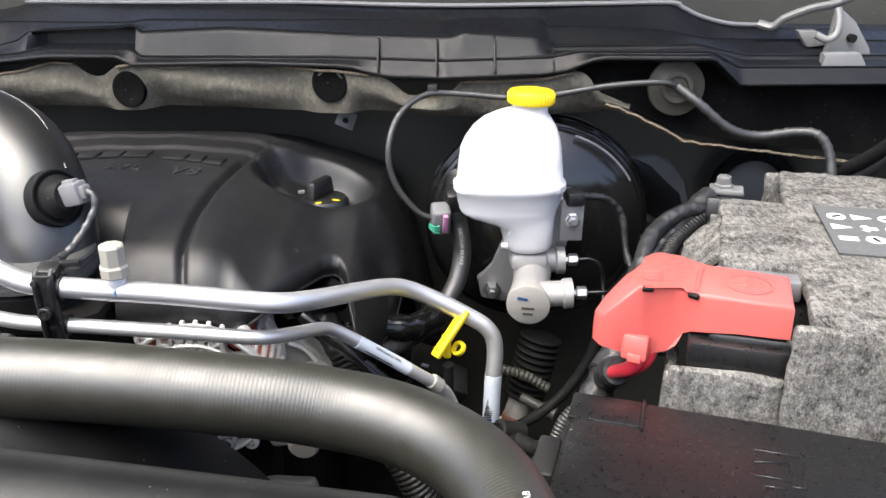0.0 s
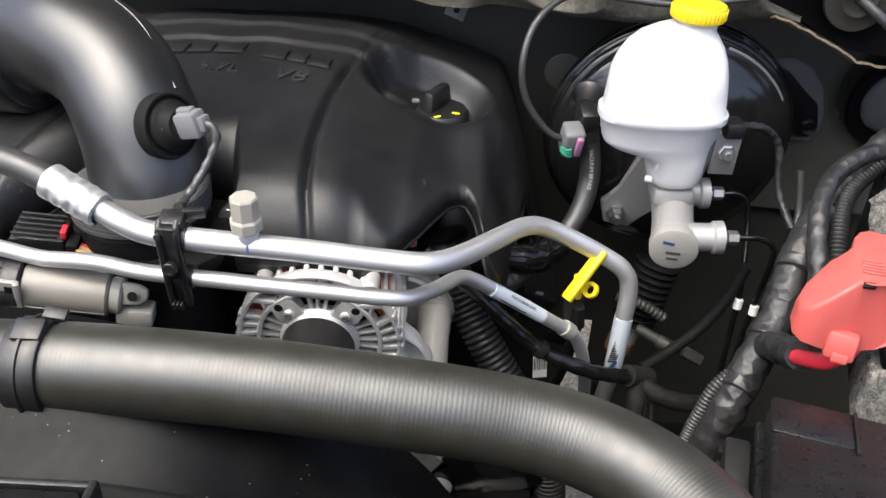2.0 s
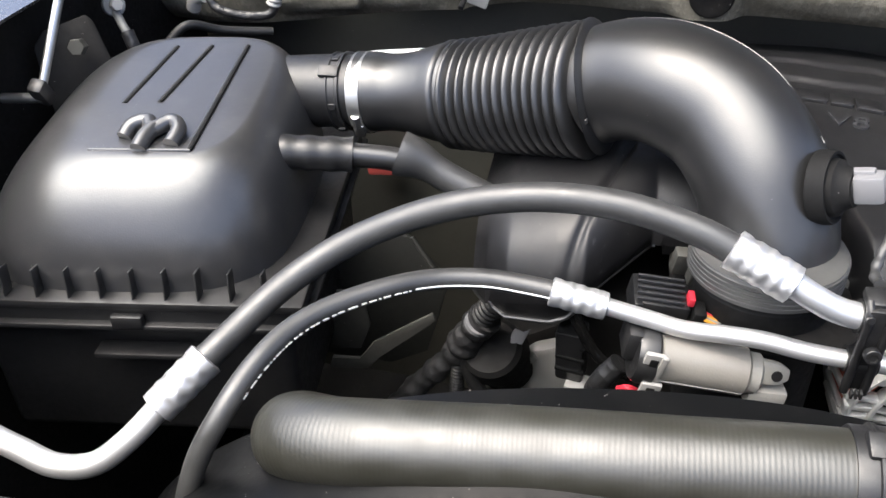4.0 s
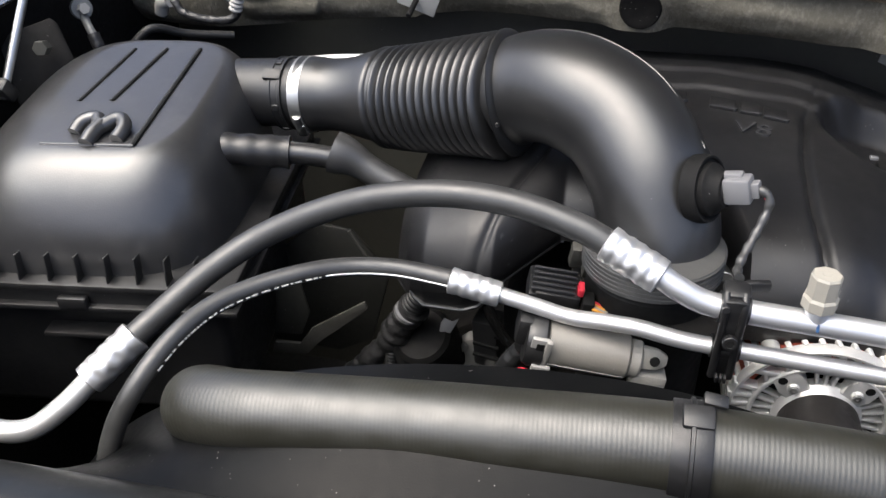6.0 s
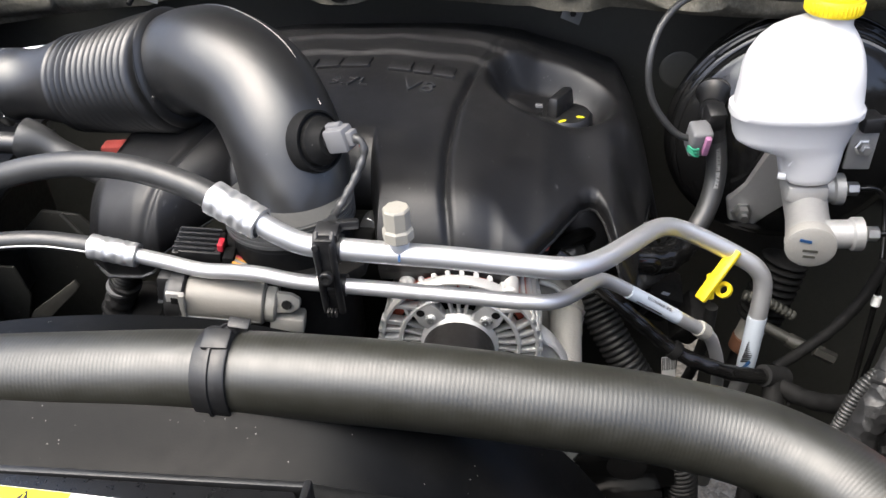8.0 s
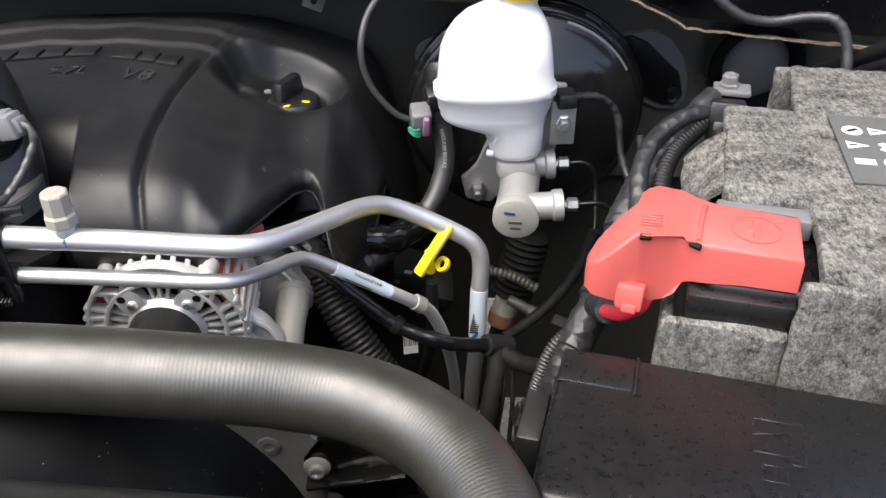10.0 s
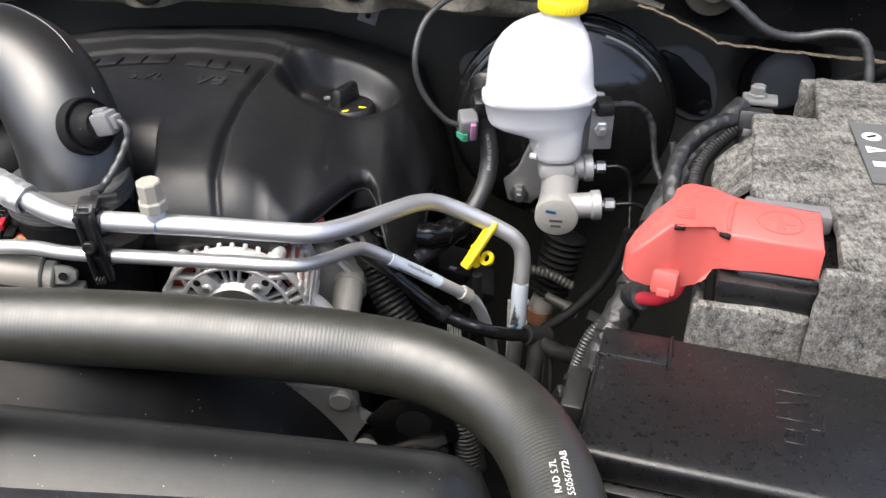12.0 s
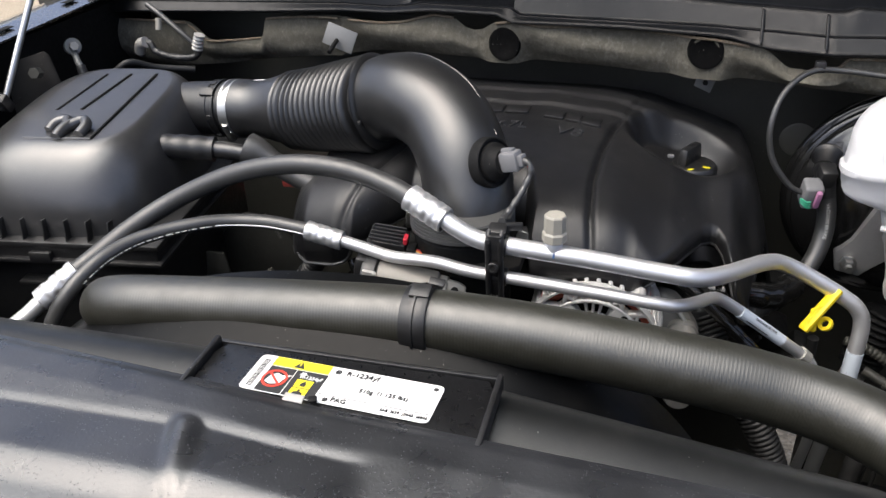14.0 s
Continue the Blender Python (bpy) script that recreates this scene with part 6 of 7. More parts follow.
for k, (y, z) in enumerate(((0.828, 0.998), (0.90, 1.006))):
    bs = part("port_boss", lathe(along((0.10, y, z - 0.002), (0.146, y, z)), [(0, 0), (0.0145, 0), (0.014, 0.03), (0.0165, 0.032), (0.0165, 0.041), (0.0125, 0.042), (0, 0.042)], 20), sand_cast, mc)
    part("pipe_nut", lathe(along((0.142, y, z), (0.162, y, z)), [(0, 0), (0.0045, 0), (0.0045, 0.003), (0.0072, 0.004), (0.0072, 0.014), (0.0045, 0.015), (0, 0.018)], 6), zinc, bs, "zinc hex nut", 20)
fm = Matrix.Translation((0.118, 0.965, 1.002)) @ Euler((radians(92), 0, 0)).to_matrix().to_4x4()
fl = part("mount_flange", prism(fm, [(-0.076, -0.045), (-0.070, -0.074), (-0.040, -0.080), (-0.010, -0.045), (0.03, -0.036), (0.032, 0.01), (0.041, 0.03), (0.041, 0.072), (0.012, 0.075), (-0.01, 0.04), (-0.04, 0.02), (-0.055, -0.03)], 0.009, 0.003), sand_cast, mc)
for p in ((-0.057, -0.061), (0.027, 0.056)):
    nt_ = part("flange_nut", lathe(fm @ pose(*p, 0.009), [(0.0115, 0), (0.0115, 0.002), (0.0085, 0.003), (0.0085, 0.011), (0.005, 0.012), (0.005, 0.018), (0, 0.018)], 6), zinc, fl, "zinc flange nut", 20)
eb = part("side_ear", box(pose(0.146, 0.892, 1.058, 4, 0, 0), 0.026, 0.004, 0.05, 0.0015), sand_cast, mc)
part("flange_nut", lathe(along((0.146, 0.889, 1.060), (0.146, 0.870, 1.062)), [(0.0085, 0), (0.0085, 0.002), (0.0065, 0.003), (0.0065, 0.009), (0.004, 0.0095), (0.004, 0.013), (0, 0.013)], 6), zinc, eb, "zinc flange nut", 20)
part("reservoir_saddle", box(pose(0.0975, 0.884, 1.016), 0.042, 0.036, 0.02, 0.006), sand_cast, mc)
part("level_sensor", box(pose(0.147, 0.892, 1.086, 0, 0, 8), 0.02, 0.024, 0.016, 0.003), black_plastic, mc)
part("sensor_wire", tube([(0.155, 0.897, 1.085), (0.185, 0.91, 1.078), (0.207, 0.915, 1.055), (0.214, 0.90, 1.01), (0.225, 0.87, 0.985)], lambda s, l: 0.0042 + 0.0006 * math.sin(s * 900), 10), tape, mc)

res = thing("brake_reservoir", (0.09, 0.88, 1.03), "milky white plastic brake fluid reservoir", "fluid reservoir")
TANK = [(0.0965, 1.027, 0.02, 0.016), (0.0965, 1.03, 0.0245, 0.02), (0.0965, 1.036, 0.027, 0.0218), (0.094, 1.057, 0.0305, 0.0236), (0.087, 1.0625, 0.0375, 0.025), (0.077, 1.069, 0.0485, 0.0272), (0.0735, 1.0735, 0.0525, 0.029), (0.073, 1.078, 0.0545, 0.0303), (0.0735, 1.083, 0.0555, 0.0308), (0.0735, 1.085, 0.0568, 0.0318), (0.0738, 1.0985, 0.059, 0.0328), (0.0738, 1.1005, 0.0618, 0.035), (0.0738, 1.1075, 0.062, 0.0352), (0.074, 1.11, 0.0585, 0.033), (0.074, 1.13, 0.0566, 0.0322), (0.0745, 1.144, 0.055, 0.0312), (0.0765, 1.155, 0.0515, 0.0298), (0.079, 1.165, 0.0455, 0.0276), (0.082, 1.173, 0.0375, 0.025), (0.087, 1.1785, 0.0285, 0.022), (0.0945, 1.1825, 0.0205, 0.02), (0.0965, 1.185, 0.019, 0.019), (0.0965, 1.194, 0.0188, 0.0188)]
# the neck leans back towards the bulkhead
part("tank", loft([(x, 0.884 + 0.025 * smoothstep(1.125, 1.186, z), z, hx, hy) for x, z, hx, hy in TANK], 48, 2.6), milk, res, sharp=50)
part("lower_rib", box(pose(0.0760, 0.868, 1.058, 8, 18, 0), 0.003, 0.010, 0.016, 0.001), milk, res)
part("foot_pin", rod((0.066, 0.872, 1.036), (0.073, 0.870, 1.036), 0.0035, 12), milk, res)
CAPM = pose(0.0965, 0.909, 1.1885, -2, 2)
fc = part("filler_cap", lathe(CAPM, [(0.0, 0.0), (0.0245, 0.0), (0.0253, 0.0015), (0.0253, 0.0115), (0.0240, 0.0140), (0, 0.0142)], 48), yellow, res, "bright yellow screw cap")
for k in range(40):
    a = 2 * math.pi * k / 40
    part("grip_rib", box(CAPM @ Matrix.Rotation(a, 4, "Z") @ pose(0.0254, 0, 0.0066), 0.0016, 0.0016, 0.0100, 0.0005, 1), yellow, fc)
part("cap_ring", lathe(CAPM @ pose(0, 0, 0.0142), [(0.0165, 0), (0.0165, 0.0008), (0.0195, 0.0008), (0.0195, 0)], 40), yellow, fc)
part("cap_mark", lathe(CAPM @ pose(0, 0, 0.0142), [(0.007, 0), (0.007, 0.0008), (0.0095, 0.0008), (0.0095, 0)], 28), yellow, fc)
for a in range(0, 360, 30):
    part("raised_bar", box(CAPM @ pose(0, 0, 0.0145) @ Matrix.Rotation(radians(a), 4, "Z") @ pose(0.013, 0, 0), 0.0045, 0.0022, 0.001, 0.0003, 1), yellow, fc)

bl1 = thing("brake_pipes", (0.18, 0.85, 0.8), "thin black steel brake pipes", "brake pipe")
for pts in ([(0.158, 0.828, 0.998), (0.178, 0.828, 0.998), (0.192, 0.828, 0.99), (0.197, 0.83, 0.97), (0.196, 0.84, 0.90), (0.19, 0.84, 0.80)],
            [(0.158, 0.90, 1.006), (0.172, 0.90, 1.006), (0.183, 0.897, 0.998), (0.187, 0.89, 0.975), (0.184, 0.855, 0.92), (0.18, 0.84, 0.86), (0.178, 0.83, 0.78)]):
    part("pipe", tube(pts, 0.0029, 10), gloss_black, bl1)
for x, y in ((0.183, 0.848), (0.197, 0.838)):
    part("band", rod((x, y, 0.908), (x - 0.001, y - 0.002, 0.897), 0.0046, 12), white_print, bl1, "white tape band")

# vacuum hose and sensor plug
vac = thing("vacuum_hose", (0.012, 0.93, 0.95), "black vacuum hose with white printing", "hose")
part("elbow", tube([(0.012, 0.968, 1.062), (0.012, 0.957, 1.062), (0.014, 0.952, 1.052), (0.017, 0.951, 1.036)], 0.0125, 18), black_plastic, vac)
VH = [(0.017, 0.951, 1.04), (0.022, 0.950, 1.015), (0.023, 0.945, 0.99), (0.016, 0.930, 0.963), (0.0, 0.912, 0.94), (-0.03, 0.885, 0.92), (-0.07, 0.85, 0.91)]
part("hose", tube(VH, 0.0112, 20, 8), rubber, vac)
def on_vac(c):
    pts = [Vector((q[0], q[1] - 0.0109, q[2] + 0.003)) for q in VH[:5]]
    d = 0.036 + c.x
    for a, b in zip(pts, pts[1:]):
        l = (b - a).length
        if d <= l or b is pts[-1]:
            t = (b - a).normalized()
            return a + t * d + t.cross(Vector((0, -1, 0.2))).normalized() * -c.y + Vector((0, -1, 0.25)).normalized() * (0.0004 + c.z)
        d -= l
part("printed_text", lettering("VACUUM BRAKE", 0.0062, None, 0.0001, on_vac), faded_print, vac, "white hose printing")
part("braid", tube([(0.0, 0.913, 0.941), (-0.03, 0.886, 0.921), (-0.07, 0.85, 0.911)], lambda s, l: 0.0135 + 0.0008 * math.sin(s * 1800), 14, 12), tape, vac, "braided black sleeve")
vp = thing("vacuum_sensor_plug", (-0.004, 0.93, 1.02), "grey sensor plug with a pink clip and green wires", "sensor plug")
part("shell", box(pose(-0.003, 0.934, 1.045, 20, 0, 10), 0.022, 0.024, 0.034, 0.004, 3), grey_plug, vp)
part("clip", box(pose(0.003, 0.918, 1.044, 20, 0, 10), 0.006, 0.006, 0.024, 0.001), pink_clip, vp, "pink lock clip")
for k in range(3):
    part("wire", tube([(-0.004, 0.919, 1.040 - 0.004 * k), (-0.009, 0.917, 1.040 - 0.003 * k), (-0.016, 0.92, 1.043 - 0.002 * k)], 0.0016, 6), green_wire, vp)
part("sensor_body", box(pose(0.012, 0.948, 1.058, 20, 0, 10), 0.02, 0.022, 0.04, 0.004), black_plastic, vp)

# ================= battery corner (set askew in the bay) =================
BX = Matrix.Translation((0.259, 0.545, 0.0)) @ Matrix.Rotation(radians(-16), 4, "Z")
bat = thing("battery", (0.30, 0.70, 0.93), "black car battery under a felt wrap", "battery")
part("case", box(BX @ pose(0.035, 0.17, 1.005), 0.19, 0.31, 0.165, 0.006, 3), box_paint, bat)
part("top_lip", box(BX @ pose(-0.035, 0.022, 1.071), 0.075, 0.036, 0.022, 0.003), box_paint, bat)
part("grey_lid", box(BX @ pose(-0.022, 0.090, 1.099), 0.070, 0.022, 0.018, 0.003), grey_plug, bat, "pale grey terminal cover")

wrap = thing("battery_felt_wrap", (0.30, 0.70, 0.98), "shaggy grey felt blanket wrapped round the battery", "battery blanket")
def fuzzy(bm, amp=0.0022, scale=90.0):
    """Uneven, matted surface on a finely cut block."""
    for v in bm.verts:
        n = noise.noise_vector(v.co * scale) * amp + noise.noise_vector(v.co * scale * 0.25) * amp * 1.4
        v.co += n
    return bm
def slab(m, sx, sy, sz, step=0.009, bevel=0.004):
    bm = box(m, sx, sy, sz, bevel, 2)
    cuts = max(1, int(max(sx, sy, sz) / step / 3))
    bmesh.ops.subdivide_edges(bm, edges=[e for e in bm.edges if e.calc_length() > step * 2], cuts=max(2, int(max(sx, sy) / step / 2)), use_grid_fill=True)
    return fuzzy(bm)
part("top_piece", slab(BX @ pose(0.0695, 0.187, 1.108), 0.116, 0.376, 0.012), battery_felt, wrap)
part("side_piece", slab(BX @ pose(-0.0185, 0.183, 1.107), 0.066, 0.172, 0.012), battery_felt, wrap)
part("front_flap", slab(BX @ pose(0.098, -0.004, 1.045), 0.198, 0.011, 0.132), battery_felt, wrap)
part("lower_flap", slab(BX @ pose(-0.042, 0.003, 1.028), 0.084, 0.011, 0.066), battery_felt, wrap)
part("side_flap", slab(BX @ pose(-0.083, 0.03, 1.025), 0.010, 0.06, 0.05), battery_felt, wrap)
part("outer_flap", slab(BX @ pose(0.134, 0.187, 1.05), 0.010, 0.38, 0.12), battery_felt, wrap)
part("rear_flap", slab(BX @ pose(0.064, 0.376, 1.07), 0.13, 0.010, 0.08), battery_felt, wrap)
part("curled_corner", fuzzy(sheet(lambda u, v: BX @ Vector((-0.052 - 0.030 * math.sin(1.5 * v), 0.115 + 0.10 * u, 1.112 - 0.045 * v * (1 + 0.3 * math.sin(5 * u)))), 14, 8, 0.006), 0.0025), battery_felt, wrap, "ragged curled felt edge")

leg = thing("battery_warning_label", (0.40, 0.72, 1.11), "dark printed label with white safety pictograms on the felt", "label")
LM = BX @ pose(0.047, 0.142, 1.1165, 0, 0, 4)
part("sheet", box(LM @ pose(0.034, 0.052, 0), 0.074, 0.122, 0.0012), plain("grey_printed_cloth", (0.085, 0.087, 0.087), 0.8, vary=0.2), leg)
for r in range(3):
    for c in range(3):
        pm = LM @ pose(0.012 + 0.0225 * c, 0.083 - 0.028 * r, 0.0007)
        if (r + c) % 3 == 0 or c == 2:
            part("pictogram", lathe(pm, [(0, 0), (0.0085, 0), (0.0085, 0.0004), (0, 0.0004)], 20), white_print, leg)
            part("pictogram_mark", box(pm @ pose(0, 0, 0.0006, 0, 0, 30 + 40 * r), 0.010, 0.0035, 0.0004), matt_black, leg)
        elif (r, c) == (2, 0):
            part("pictogram", box(pm, 0.016, 0.009, 0.0006), white_print, leg)
        elif (r, c) == (1, 1):
            for k in range(3):
                part("pictogram", box(pm @ Matrix.Rotation(radians(120 * k), 4, "Z") @ pose(0.0045, 0, 0), 0.006, 0.006, 0.0006), white_print, leg)
        else:
            part("pictogram", prism(pm, [(-0.009, -0.0065), (-0.009, 0.0065), (0.0085, 0.0)], 0.0005), white_print, leg)
            part("pictogram_mark", box(pm @ pose(-0.004, 0, 0.0006), 0.007, 0.0018, 0.0004), matt_black, leg)

# red terminal cover: a moulded box with a dropped skirt and a sloping cable end
redc = thing("terminal_cover", (0.2, 0.6, 1.06), "bright red plastic battery terminal cover with a plus sign", "terminal cover")
RIM = [(0.000, 0.014, 1.117, 1.090), (-0.037, 0.016, 1.117, 1.0885), (-0.062, 0.015, 1.117, 1.087), (-0.071, 0.018, 1.1175, 1.085), (-0.077, 0.0212, 1.118, 1.081), (-0.081, 0.0225, 1.1182, 1.069), (-0.088, 0.0248, 1.1182, 1.061),
       (-0.107, 0.0215, 1.1182, 1.056), (-0.1155, 0.016, 1.117, 1.058), (-0.127, 0.011, 1.107, 1.063), (-0.139, 0.009, 1.096, 1.067), (-0.1455, 0.014, 1.090, 1.070), (-0.147, 0.028, 1.089, 1.072), (-0.142, 0.042, 1.094, 1.074),
       (-0.128, 0.056, 1.107, 1.076), (-0.1165, 0.064, 1.117, 1.080), (-0.1135, 0.0765, 1.1182, 1.085), (-0.110, 0.087, 1.1182, 1.085), (-0.102, 0.0925, 1.1182, 1.085), (-0.083, 0.0898, 1.1182, 1.085), (-0.0755, 0.085, 1.118, 1.086), (-0.068, 0.0735, 1.1175, 1.088), (-0.060, 0.0705, 1.117, 1.089), (0.001, 0.072, 1.117, 1.090)]
def red_shell():
    bm = bmesh.new()
    top = [bm.verts.new(BX @ Vector((x, y, z))) for x, y, z, b in RIM]
    low = [bm.verts.new(BX @ Vector((x * 1.004, y - 0.0015, b))) for x, y, z, b in RIM]
    n = len(RIM)
    # flat top, sloping end, walls and floor
    bm.faces.new(top[:9] + top[15:])
    bm.faces.new(top[8:16])
    for k in range(n):
        bm.faces.new((low[k], low[(k + 1) % n], top[(k + 1) % n], top[k]))
    bm.faces.new(low[::-1])
    rim = [e for e in bm.edges if e.verts[0] in top and e.verts[1] in top]
    up = [e for e in bm.edges if (e.verts[0] in top) != (e.verts[1] in top) and e.calc_face_angle(0) > 0.6]
    bmesh.ops.bevel(bm, geom=rim + up, offset=0.0035, segments=3, affect="EDGES", profile=0.5)
    return bm
part("shell", red_shell(), red, redc, sharp=50)
tb = part("front_tab", box(BX @ pose(-0.112, 0.0135, 1.0665, -14, 0, -8), 0.021, 0.012, 0.021, 0.003), red, redc, "pale red catch")
part("tab_lip", box(BX @ pose(-0.112, 0.0065, 1.060, -14, 0, -8), 0.011, 0.004, 0.007, 0.001), red, tb)
for u, v, r in ((-0.107, 0.0205, 8), (-0.0725, 0.0178, -28)):
    part("slot", box(BX @ pose(u, v, 1.1150, 30, 0, r), 0.0085, 0.004, 0.004, 0.0006), matt_black, redc, "dark slot")
for k in range(5):
    part("grip_rib", box(BX @ pose(-0.104, 0.032 + 0.0037 * k, 1.1184), 0.015, 0.0015, 0.0014, 0.0004, 1), red, redc)
part("plus_ring", lathe(BX @ pose(-0.031, 0.045, 1.1166), [(0.0160, 0), (0.0160, 0.0012), (0.0180, 0.0012), (0.0180, 0)], 40), red, redc)
part("plus_bar", box(BX @ pose(-0.031, 0.045, 1.1172), 0.022, 0.0055, 0.0014, 0.0005, 1), red, redc)
part("plus_bar", box(BX @ pose(-0.031, 0.045, 1.1173), 0.0055, 0.022, 0.0014, 0.0005, 1), red, redc)
# the hump over the clamp
part("cross_bead", tube([BX @ Vector(p) for p in ((-0.0705, 0.0205, 1.1168), (-0.070, 0.035, 1.1173), (-0.0685, 0.055, 1.1173), (-0.0665, 0.069, 1.1168))], 0.0022, 10), red, redc)

cab = thing("battery_cables", (0.16, 0.63, 0.98), "red battery cables and a thick taped loom beside the battery", "cable")
part("red_cable", tube([(0.164, 0.596, 1.064), (0.160, 0.596, 1.050), (0.156, 0.601, 1.040), (0.152, 0.612, 1.031), (0.149, 0.630, 1.018)], 0.0062, 12), red_wire, cab)
part("red_cable", tube([(0.172, 0.599, 1.062), (0.168, 0.600, 1.048), (0.164, 0.606, 1.038), (0.160, 0.618, 1.027), (0.156, 0.635, 1.014)], 0.0055, 12), red_wire, cab)
def lumpy(r, a=0.05):
    return lambda s, l: r * (1 + a * math.sin(s * 160) + a * 0.8 * math.sin(s * 370 + 1))
LOOM = [(0.290, 0.868, 1.096), (0.266, 0.848, 1.086), (0.240, 0.828, 1.066), (0.217, 0.802, 1.049), (0.190, 0.764, 1.020), (0.170, 0.727, 0.978), (0.150, 0.702, 0.950), (0.134, 0.682, 0.922), (0.118, 0.668, 0.880), (0.108, 0.662, 0.80)]
part("loom", tube(LOOM[3:], lumpy(0.0155), 20, 12), tape, cab)
part("wrapped_branch", tube(LOOM[:5], lumpy(0.0105, 0.05), 18, 12), tape, cab)
for k in range(7):
    # turns of tape that stand proud of the loom
    i = 2.4 + 0.62 * k
    a, b = Vector(LOOM[int(i) + 1]), Vector(LOOM[int(i) + 2])
    p = a.lerp(b, i % 1.0)
    d = (b - a).normalized()
    m = along(p, p + d) @ Matrix.Rotation(radians(14 * (-1) ** k), 4, "X")
    part("tape_turn", lathe(m, [(0.0150, 0), (0.0166, 0.001), (0.0168, 0.012), (0.0150, 0.0135)], 22), tape, cab)
part("branch", tube([(0.160, 0.712, 0.962), (0.157, 0.688, 0.978), (0.154, 0.660, 1.000), (0.152, 0.632, 1.018)], lumpy(0.0120, 0.09), 16), tape, cab)
part("loop_conduit", tube([(0.285, 0.850, 1.085), (0.260, 0.840, 1.089), (0.228, 0.820, 1.080), (0.206, 0.788, 1.067), (0.198, 0.757, 1.047), (0.196, 0.730, 1.024), (0.188, 0.705, 0.985)], lumpy(0.0086, 0.03), 16, 12), tape, cab)
part("ribbed_conduit", corrugated([(0.278, 0.845, 1.080), (0.250, 0.825, 1.066), (0.232, 0.80, 1.056), (0.220, 0.765, 1.042), (0.214, 0.735, 1.02), (0.21, 0.71, 0.99)], 0.0088, 0.0020, 0.0042, 16), soft_rubber, cab)
part("ribbed_conduit", corrugated([(0.160, 0.712, 0.950), (0.140, 0.700, 0.944), (0.119, 0.690, 0.928), (0.107, 0.682, 0.900), (0.100, 0.680, 0.865)], 0.0058, 0.0016, 0.0036, 14), rubber, cab)
part("ribbed_conduit", corrugated([(0.166, 0.705, 0.944), (0.147, 0.694, 0.937), (0.129, 0.685, 0.920), (0.119, 0.677, 0.893), (0.113, 0.675, 0.860)], 0.0050, 0.0014, 0.0034, 14), rubber, cab)
part("thin_wire", tube([(0.232, 0.905, 1.035), (0.236, 0.89, 0.995), (0.228, 0.87, 0.975), (0.212, 0.845, 0.962)], 0.004, 10), rubber, cab)

term = thing("battery_ground_clamp", (0.30, 0.87, 1.10), "grey battery clamp with a hex bolt and a black sensor block", "battery clamp")
part("strap", box(pose(0.309, 0.872, 1.101, 0, 0, -16), 0.036, 0.024, 0.006, 0.002), spring_grey, term)
part("bolt", lathe(pose(0.306, 0.874, 1.104), [(0, 0), (0.0105, 0), (0.0105, 0.003), (0.0082, 0.004), (0.0082, 0.011), (0.007, 0.0125), (0, 0.0125)], 6), spring_grey, term, sharp=20)
part("sensor_block", box(pose(0.298, 0.845, 1.09, -15, 0, -16), 0.034, 0.03, 0.022, 0.003), black_plastic, term)
part("plug", box(pose(0.288, 0.822, 1.082, -20, 0, -16), 0.02, 0.024, 0.018, 0.003), black_plastic, term)
part("copper_wire", tube([(0.286, 0.81, 1.078), (0.28, 0.795, 1.07), (0.27, 0.785, 1.06)], 0.0022, 8), orange_wire, term)

# ================= fuse box =================
fz = thing("fuse_box", (0.2, 0.47, 0.93), "satin black fuse box with an embossed lid", "fuse box")
FX = Matrix.Translation((0.103, 0.556, 0.0)) @ Matrix.Rotation(radians(-16), 4, "Z")
part("lid", prism(FX @ pose(0, 0, 1.018), [(0.0, 0.0), (0.052, 0.0), (0.30, 0.0), (0.34, -0.02), (0.34, -0.135), (0.005, -0.135), (0.0, -0.125)], 0.026, 0.005, 3), box_paint, fz)
part("lid_step", box(FX @ pose(0.026, -0.016, 1.0435), 0.052, 0.034, 0.004, 0.0015), box_paint, fz)
part("step_rib", box(FX @ pose(0.053, -0.018, 1.045), 0.0025, 0.038, 0.005, 0.0008), box_paint, fz)
part("rim", prism(FX @ pose(-0.004, 0.003, 1.010), [(0.0, 0.0), (0.345, 0.0), (0.35, -0.145), (0.0, -0.145)], 0.008, 0.002), box_paint, fz)
part("body", prism(FX @ pose(0.002, -0.002, 0.90), [(0.0, 0.0), (0.335, 0.0), (0.335, -0.135), (0.0, -0.135)], 0.112, 0.004), black_plastic, fz)
for k in range(6):
    part("front_clip", box(FX @ pose(0.03 + 0.055 * k, -0.147, 1.0), 0.006, 0.006, 0.03, 0.001), black_plastic, fz)
